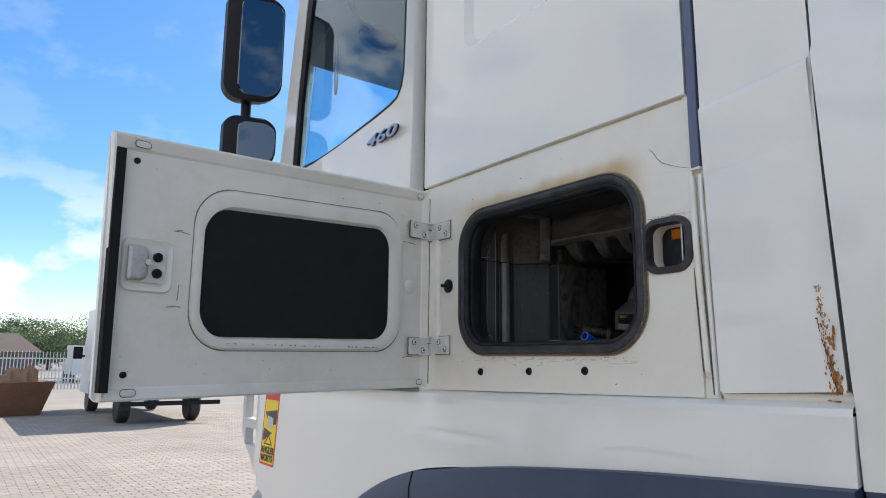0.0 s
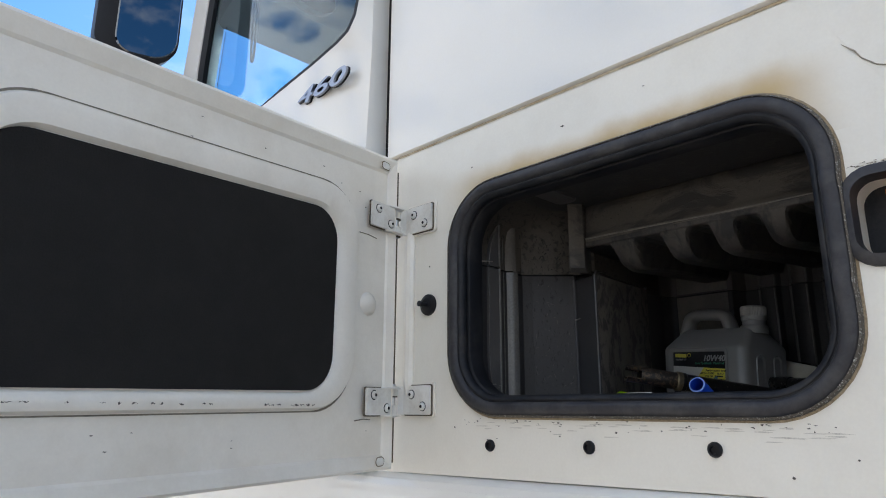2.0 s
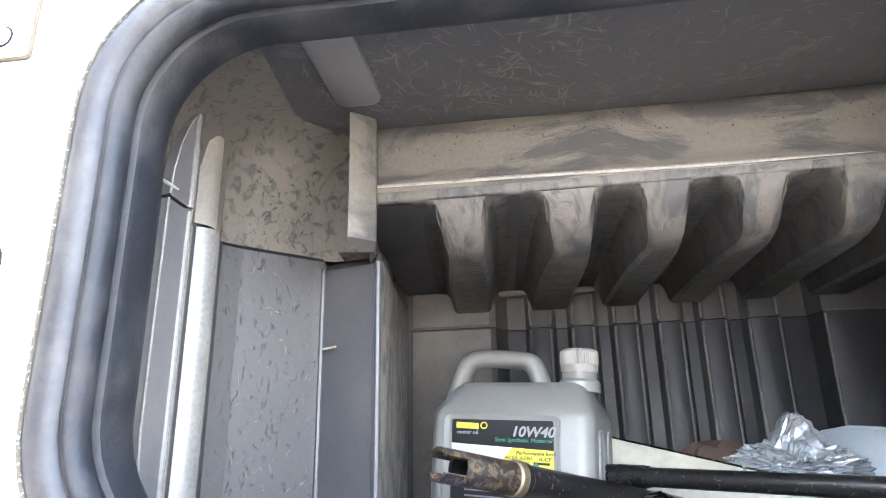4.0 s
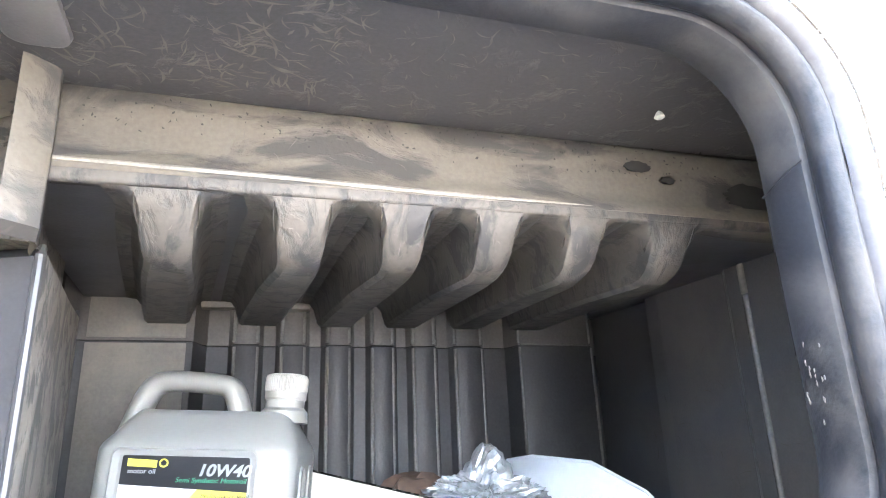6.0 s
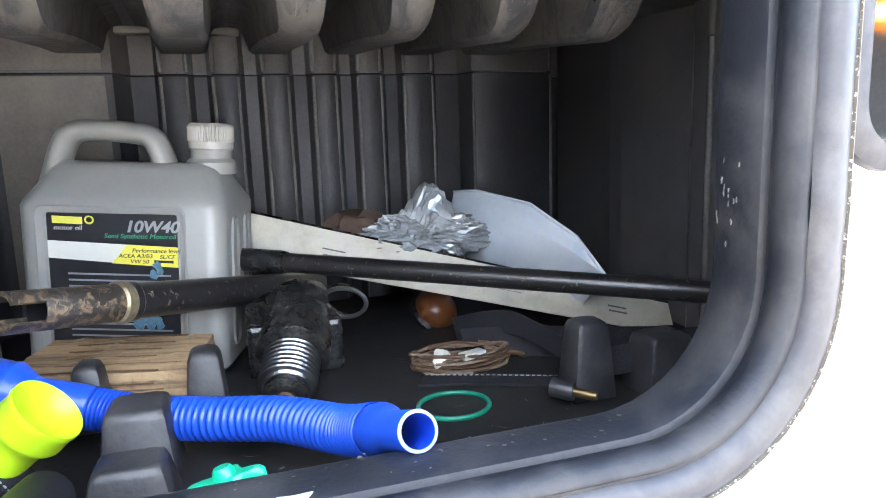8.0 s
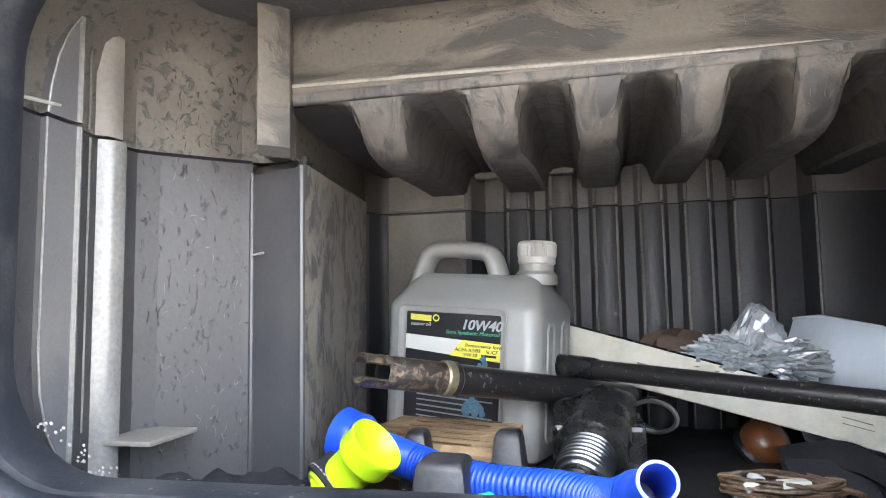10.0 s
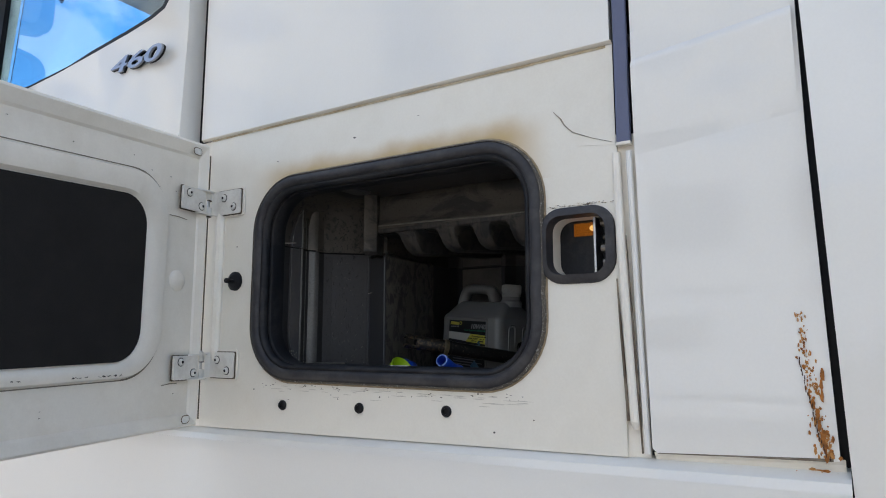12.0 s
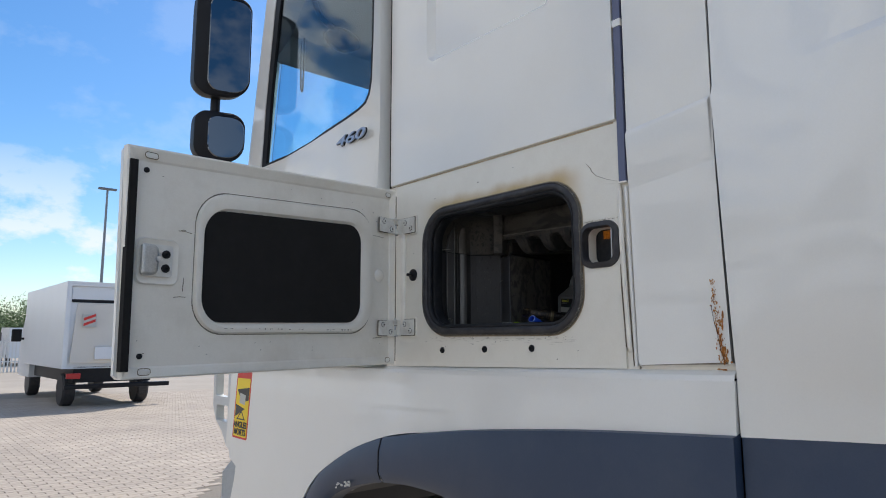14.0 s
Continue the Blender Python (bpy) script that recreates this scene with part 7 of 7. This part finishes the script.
part("ring", tube([(0.028 * math.cos(a), 0.031 * math.sin(a), 0) for a in [2 * math.pi * k / 48 for k in range(49)]], 0.0022, 10, False), GREEN_DARK, gr_, smooth=True)
clip = thing("green_clip", pose(0.141, -0.010, FLOOR_Z, 0, 0, -12), "bright green plastic valve clip on the floor", "clip")
part("clip_stem", box(-0.006, 0.006, -0.007, 0.007, 0.0, 0.058, 0.002), GREEN, clip)
star = []
for k in range(48):
    a = 2 * math.pi * k / 48
    star.append((0.0135 + 0.0055 * max(-0.6, math.cos(4 * a)), a))
knob_m = pose(0.002, -0.004, 0.060, -14, 6, 0) @ Matrix.Scale(0.84, 4)
part("clip_cross", loft([[knob_m @ Vector((r * g_ * math.cos(a), r * 1.3 * g_ * math.sin(a), z_)) for r, a in star] for z_, g_ in ((-0.005, 0.92), (-0.004, 1.0), (0.004, 1.0), (0.006, 0.90))], cap=True), GREEN, clip, smooth=True)
part("clip_hub", lathe([(0.007, 0.004), (0.0065, 0.010), (0.005, 0.012), (0.001, 0.012)], 16, m=knob_m), GREEN, clip, smooth=True)
noz = thing("brass_nozzle", pose(*here(0.190, -0.3020), FLOOR_Z + 0.0165, 0, 0, 20), "brass nozzle with a black collar, lying on the floor", "nozzle")
part("collar", tube([(0.026, 0.010, 0.001), (0.012, 0.004, 0.0), (0.008, 0.002, 0.0)], [0.0085, 0.0085, 0.0075], 16), BOSS, noz, smooth=True)
part("nozzle", tube([(0.010, 0.003, 0.0), (-0.006, -0.004, -0.001), (-0.010, -0.006, -0.001)], [0.0042, 0.0042, 0.0036], 14), BRASS, noz, smooth=True)

AXES = Matrix()

# ---- yard and distance ----
PAVING = mat("concrete_pavers", (0.38, 0.315, 0.25), 0.85, var=0.18, scale=0.6, fine=40, bump=0.3, random=0.16, dirt=((0.20, 0.17, 0.14), 0.3, 0.8))
JOINT = mat("sandy_joints", (0.20, 0.17, 0.135), 0.95, var=0.2, scale=0.5, fine=60, bump=0.3)
PAVED = mat("sunlit_paving", (0.335, 0.285, 0.23), 0.9, var=0.16, scale=0.5, fine=30, bump=0.3, dirt=((0.24, 0.205, 0.165), 0.4, 0.7))
LEAF = mat("foliage", (0.070, 0.125, 0.030), 0.7, var=0.45, scale=1.2, fine=6, bump=0.4, random=0.3)
BARK = mat("bark", (0.10, 0.075, 0.05), 0.9, var=0.3, bump=0.5)
VAN_WHITE = mat("van_white", (0.72, 0.74, 0.76), 0.3, var=0.03, scale=1.5, fine=60, bump=0.02)
VAN_CREAM = mat("tail_lift_cream", (0.66, 0.62, 0.55), 0.4, var=0.04, scale=1.5, bump=0.02)
FENCE_W = mat("fence_white", (0.70, 0.70, 0.68), 0.5, var=0.05)

g = bmesh.new()
for v in bmesh.ops.create_grid(g, x_segments=2, y_segments=2, size=900)["verts"]:
    v.co.z = -0.012
tagged(part("ground", g, PAVED), "sandy paved yard reaching to the horizon", "ground", kind="structure")


def van():
    v = thing("box_van", pose(1.93, 15.35, 0, 0, 0, 0.6), "white box van with a folded tail lift, parked on the yard", "van")
    W, L, z0, z1 = 2.15, 4.75, 0.86, 2.80
    part("box_body", box(0, W, 0, L, z0, z1, 0.02), VAN_WHITE, v)
    part("rear_frame", plate([(0.0, z0), (W, z0), (W, z1), (0, z1)], [[(0.10, z0 + 0.02), (W - 0.10, z0 + 0.02), (W - 0.10, z1 - 0.10), (0.10, z1 - 0.10)]], lambda a, b, w: (a, -0.05 + w, b), 0.05), VAN_WHITE, v)
    part("rear_door", box(0.12, W - 0.12, -0.012, -0.002, 2.40, z1 - 0.12), VAN_WHITE, v)
    part("door_shadow", box(0.12, W - 0.12, -0.010, 0.0, 2.33, 2.40), BLACK, v)
    part("tail_lift", loft([[(0.14, -0.10, 0.98), (W - 0.14, -0.10, 0.98), (W - 0.14, -0.03, 0.98), (0.14, -0.03, 0.98)], [(0.24, -0.035, 2.32), (W - 0.14, -0.035, 2.32), (W - 0.14, -0.015, 2.32), (0.24, -0.015, 2.32)]], cap=True), VAN_CREAM, v, "cream tail lift platform")
    part("tail_lift_step", box(0.62, W - 0.3, -0.16, -0.09, 1.06, 1.34, 0.01), VAN_WHITE, v)
    mk = part("warning_mark", box(0.34, 0.62, -0.125, -0.105, 1.78, 2.06), LABEL_WHITE, v, "red and white hazard mark")
    for k in range(2):
        part("hazard_stripe", plate([(0.36, 1.80 + 0.12 * k), (0.60, 1.90 + 0.12 * k), (0.60, 1.98 + 0.12 * k - 0.02), (0.36, 1.88 + 0.12 * k - 0.02)], [], lambda a, b, w: (a, -0.130 + w, b), 0.004), mat("hazard_red", (0.6, 0.03, 0.02), 0.4, bump=0), mk)
    part("chassis", box(0.25, W - 0.25, 0.0, 5.6, 0.55, 0.90), BLACK, v)
    part("underrun_bar", box(0.05, W + 0.12, -0.22, -0.10, 0.42, 0.52, 0.02), BLACK, v)
    part("tail_lamp", box(0.10, 0.38, -0.10, -0.02, 0.64, 0.76, 0.01), mat("tail_red", (0.45, 0.02, 0.02), 0.3, bump=0), v, "red tail lamp")
    cab = part("van_cab", loft([[(0.12, 4.4, z) for z in (0.5, 1.5, 2.5)] + [(W - 0.12, 4.4, z) for z in (2.5, 1.5, 0.5)], [(0.12, 5.3, z) for z in (0.5, 1.5, 2.45)] + [(W - 0.12, 5.3, z) for z in (2.45, 1.5, 0.5)], [(0.15, 6.2, z) for z in (0.5, 1.2, 1.5)] + [(W - 0.15, 6.2, z) for z in (1.5, 1.2, 0.5)]], True, True), VAN_WHITE, v)
    part("cab_mirror", box(-0.22, 0.02, 5.25, 5.33, 1.45, 1.80, 0.03), BLACK, v)
    part("mirror_bracket", box(-0.10, 0.14, 5.27, 5.31, 1.50, 1.56), BLACK, v)
    for xx, yy in ((0.28, 0.75), (W - 0.28, 0.75), (0.28, 4.75), (W - 0.28, 4.75)):
        w = part("wheel", lathe([(0.19, -0.13), (0.34, -0.13), (0.37, -0.09), (0.37, 0.09), (0.34, 0.13), (0.19, 0.13)], 28, m=pose(xx, yy, 0.37, 0, 90, 0)), RUBBER, v)
        part("rim", lathe([(0.03, -0.10), (0.17, -0.06), (0.20, -0.125), (0.2, 0.1)], 20, m=pose(xx, yy, 0.37, 0, 90, 0)), METAL, w)
    return v


van()

# palisade fence
fence = thing("palisade_fence", pose(-8, 36, 0), "white palisade fence along the far side of the yard", "fence")
bmpost = box(-0.035, 0.035, -0.012, 0.012, -0.03, 1.75)
for v in bmpost.verts:
    if v.co.z > 1.6:
        v.co.x *= 0.35
post0 = part("pale", bmpost, FENCE_W, fence)
for k in range(1, 190):
    o = new("pale", post0.data)
    o.parent = fence
    o.matrix_basis = Matrix.Translation((k * 0.145, 0, 0))
for zz in (0.45, 1.40):
    part("rail", box(-0.2, 27.8, 0.012, 0.05, zz, zz + 0.06), FENCE_W, fence)

# roll-off skip
skip = thing("steel_skip", pose(-0.9, 19.8, 0, 0, 0, 4), "low rusty brown steel skip with scrap in it, on the yard", "skip")
part("hull", loft([[(-1.3, -0.5, 0.0), (1.75, -0.5, 0.0), (1.75, 0.9, 0.0), (-1.3, 0.9, 0.0)], [(-1.6, -0.7, 0.85), (2.0, -0.7, 0.85), (2.0, 1.1, 0.85), (-1.6, 1.1, 0.85)]], cap=True), mat("skip_brown", (0.17, 0.085, 0.045), 0.8, var=0.3, scale=2, fine=30), skip)
CARD = mat("cardboard", (0.34, 0.21, 0.125), 0.8, var=0.25, scale=6, fine=60)
rk = random.Random(17)
for k in range(9):
    a = -1.3 + 0.34 * k
    w_, h_ = rk.uniform(0.35, 0.62), rk.uniform(0.25, 0.62)
    part("cardboard_scrap", loft([[(a - w_ / 2, yy, 0.70), (a + w_ / 2, yy, 0.70), (a + w_ / 2 + rk.uniform(-0.15, 0.1), yy + 0.1, 0.85 + h_ * rk.uniform(0.4, 1.0)), (a + rk.uniform(-0.1, 0.1), yy + 0.12, 0.85 + h_ * rk.uniform(0.5, 1.1)), (a - w_ / 2 + rk.uniform(-0.1, 0.15), yy + 0.1, 0.85 + h_ * rk.uniform(0.2, 0.9))] for yy in (-0.62 + 0.1 * (k % 3), -0.59 + 0.1 * (k % 3))], cap=True), CARD, skip)

# street lamp
lamp = thing("yard_lamp", pose(7.05, 34.6, 0), "tall thin yard lamp post with a flat double head", "lamp post")
part("pole", tube([(0, 0, 0), (0, 0, 9.1)], [0.09, 0.05], 12), mat("lamp_grey", (0.20, 0.22, 0.25), 0.5), lamp)
part("lamp_head", box(-0.42, 0.42, -0.12, 0.12, 9.02, 9.12, 0.03), mat("lamp_head_grey", (0.16, 0.17, 0.19), 0.5), lamp)

# barn and parked vans behind the fence
barn = thing("barn", pose(2.7, 66, 0, 0, 0, 25), "low brown barn with a pitched roof beyond the fence", "barn")
part("wall", box(-6, 2.0, 0, 8, 0, 2.0), mat("barn_wall", (0.16, 0.13, 0.11), 0.9), barn)
part("roof", loft([[(-6.4, -0.4, 1.9), (-6.4, 4, 3.6), (-6.4, 8.4, 1.9)], [(2.4, -0.4, 1.9), (2.4, 4, 3.6), (2.4, 8.4, 1.9)]], closed=False), mat("barn_roof", (0.10, 0.072, 0.058), 0.85, var=0.15, scale=1), barn)
for k, (xx, yy) in enumerate(((4.6, 44), (7.4, 46), (13.6, 47), (10.4, 45))):
    pv = thing("parked_van", pose(xx, yy, 0, 0, 0, 12 * k), "white van parked beyond the fence", "van", group="vans beyond the fence")
    part("body", loft([[(0, 0, 0.45), (0, 0, 2.2), (0, 3.4, 2.25), (0, 4.3, 1.25), (0, 4.9, 1.05), (0, 4.9, 0.45)], [(1.9, 0, 0.45), (1.9, 0, 2.2), (1.9, 3.4, 2.25), (1.9, 4.3, 1.25), (1.9, 4.9, 1.05), (1.9, 4.9, 0.45)]], True, True), VAN_WHITE, pv)
    part("window", box(-0.01, 1.91, 3.2, 3.9, 1.45, 1.95), BLACK, pv)
    for a, b in ((0.1, 0.9), (1.8, 0.9), (0.1, 4.0), (1.8, 4.0)):
        part("wheel", lathe([(0.15, -0.1), (0.33, -0.1), (0.33, 0.1), (0.15, 0.1)], 16, m=pose(a, b, 0.33, 0, 90, 0)), RUBBER, pv)


# trees
def tree(x, y, h, r, seed):
    rs = random.Random(seed)
    t = thing("tree", pose(x, y, 0), "broad green leafy tree behind the fence", "tree", group="trees behind the fence")
    bm = tube([(0, 0, 0), (0.1, 0, h * 0.3), (0, 0.1, h * 0.6)], [0.28, 0.2, 0.1], 8)
    for k in range(5):
        a = rs.uniform(0, 6.28)
        tube([(0.05, 0, h * (0.28 + 0.06 * k)), (r * 0.5 * math.cos(a), r * 0.5 * math.sin(a), h * (0.45 + 0.07 * k)), (r * 0.8 * math.cos(a), r * 0.8 * math.sin(a), h * (0.58 + 0.07 * k))], [0.12, 0.07, 0.03], 6, True, bm)
    part("trunk", bm, BARK, t)
    verts, faces = [], []
    clumps = [(rs.uniform(-1, 1), rs.uniform(-1, 1), rs.uniform(0, 1), rs.uniform(0.25, 0.5)) for _ in range(34)]
    for cx, cy, cz, cr in clumps:
        k = (1 - 0.55 * cz)
        ccx, ccy, ccz = cx * r * k, cy * r * k, h * (0.30 + 0.62 * cz)
        for _ in range(210):
            d = Vector((rs.gauss(0, 1), rs.gauss(0, 1), rs.gauss(0, 1))).normalized() * cr * r * rs.uniform(0.55, 1.05)
            c = Vector((ccx, ccy, ccz)) + d
            u = Vector((rs.gauss(0, 1), rs.gauss(0, 1), rs.gauss(0, 1))).normalized() * rs.uniform(0.07, 0.16)
            w = u.orthogonal().normalized() * u.length * 0.7
            i = len(verts)
            verts += [c - u, c + w, c + u, c - w]
            faces.append((i, i + 1, i + 2, i + 3))
    me = bpy.data.meshes.new("crown")
    me.from_pydata(verts, [], faces)
    me.materials.append(LEAF)
    cr_ob = new("crown", me)
    cr_ob.parent = t
    return t


for k, (x, y, h, r) in enumerate(((1.5, 84, 4.0, 3.8), (7.5, 88, 4.8, 4.2), (12.5, 90, 5.6, 4.6), (-4.5, 84, 3.8, 3.6), (18, 94, 6.2, 4.8), (4.5, 100, 5.6, 4.8), (25, 96, 6.0, 5.0), (-11, 94, 5.0, 4.8), (-1.5, 98, 5.0, 4.4))):
    tree(x, y, h, r, 20 + k)
rs_h = random.Random(8)
bmh = bmesh.new()
row = []
for k in range(90):
    a = radians(-60 + 130 * k / 89)
    rr = 240
    hh = 6.0 + 2.6 * noise.noise((k * 0.21, 3.1, 0)) + rs_h.uniform(-0.5, 0.5)
    row.append([(rr * math.sin(a), rr * math.cos(a), 0.0), (rr * math.sin(a), rr * math.cos(a), hh), (rr * 1.02 * math.sin(a), rr * 1.02 * math.cos(a), hh * 0.8)])
loft(row, closed=False, bm=bmh)
tagged(part("backdrop", bmh, LEAF), "far line of trees on the horizon", "trees", kind="structure")
# building across the yard behind the camera, seen only in reflections
hall = thing("hall", pose(-24, -6, 0), "long pale hall with dark windows across the yard", "building")
part("wall", box(-6, 0, -22, 66, 0, 8.5), mat("hall_wall", (0.62, 0.62, 0.60), 0.7, var=0.05, scale=0.5), hall)
for k in range(18):
    for z_lo, z_hi in ((1.4, 3.4), (4.8, 7.2)):
        part("window", box(-0.02, 0.04, -19 + 4.6 * k, -16.0 + 4.6 * k, z_lo, z_hi), BLACK, hall)

def mirrored_van(x, y, turn):
    pv = thing("parked_van", pose(x, y, 0, 0, 0, turn), "white panel van parked across the yard, mirrored in the paint", "van", group="vans across the yard")
    part("body", loft([[(w_, 0, 0.40), (w_, 0, 2.2), (w_, 3.4, 2.3), (w_, 4.3, 1.35), (w_, 5.1, 1.10), (w_, 5.2, 0.40)] for w_ in (0.0, 1.95)], True, True), VAN_WHITE, pv)
    for sx in (-0.012, 1.932):
        part("window", box(sx, sx + 0.03, 2.55, 3.75, 1.40, 1.95, 0.01), BLACK, pv)
        part("rubbing_strip", box(sx, sx + 0.03, 0.9, 3.9, 0.62, 0.74, 0.01), BLACK, pv)
    part("windscreen", loft([[(0.12, 3.46, 2.25), (1.83, 3.46, 2.25)], [(0.12, 4.32, 1.36), (1.83, 4.32, 1.36)]], closed=False), BLACK, pv)
    for a, b in ((0.1, 0.9), (1.85, 0.9), (0.1, 4.1), (1.85, 4.1)):
        part("wheel", lathe([(0.15, -0.1), (0.33, -0.1), (0.33, 0.1), (0.15, 0.1)], 16, m=pose(a, b, 0.33, 0, 90, 0)), RUBBER, pv)


for x, y, turn in ((-12.5, -1.0, -6), (-13.2, 5.4, 4), (-12.8, 11.6, -3), (-13.0, -8.2, 2)):
    mirrored_van(x, y, turn)

# nearest pavers as pieces, the rest joined
bmv = box(0, 0.196, 0, 0.096, -0.012, 0.0)
pav_me = bpy.data.meshes.new("paver")
bmesh.ops.bevel(bmv, geom=[e for e in bmv.edges if all(v.co.z > -0.001 for v in e.verts)], offset=0.006, segments=1, affect="EDGES")
bmv.to_mesh(pav_me)
bmv.free()
pav_me.materials.append(PAVING)
pavement = new("pavement")
part("joint_sand", box(-2.5, 12.0, 4.9, 19.1, -0.0115, -0.0085), JOINT, pavement)
tagged(pavement, "worn sandy concrete block paving of the yard", "pavement", kind="structure")
rs_p = random.Random(11)
count = 0
verts, faces = [], []
base_v = [tuple(v.co) for v in pav_me.vertices]
base_f = [tuple(p.vertices) for p in pav_me.polygons]
for j in range(140):
    yy = 5.0 + j * 0.1
    for i in range(int(18 + j * 0.32)):
        xx = -2.4 + i * 0.2 + (0.1 if j % 2 else 0.0)
        dz = rs_p.uniform(-0.003, 0.001)
        if count < 300 and -1.2 < xx < 0.7 and 6.0 < yy < 9.2:
            o = new("paver", pav_me)
            o.parent = pavement
            o.matrix_basis = pose(xx, yy, dz, 0, 0, rs_p.uniform(-0.5, 0.5))
            count += 1
        else:
            n0 = len(verts)
            verts += [(a + xx, b + yy, c + dz) for a, b, c in base_v]
            faces += [tuple(n0 + q_ for q_ in f) for f in base_f]
me = bpy.data.meshes.new("paving_field")
me.from_pydata(verts, [], faces)
me.materials.append(PAVING)
pf = new("paving_field", me)
pf.parent = pavement
pf["kind"] = "stuff"
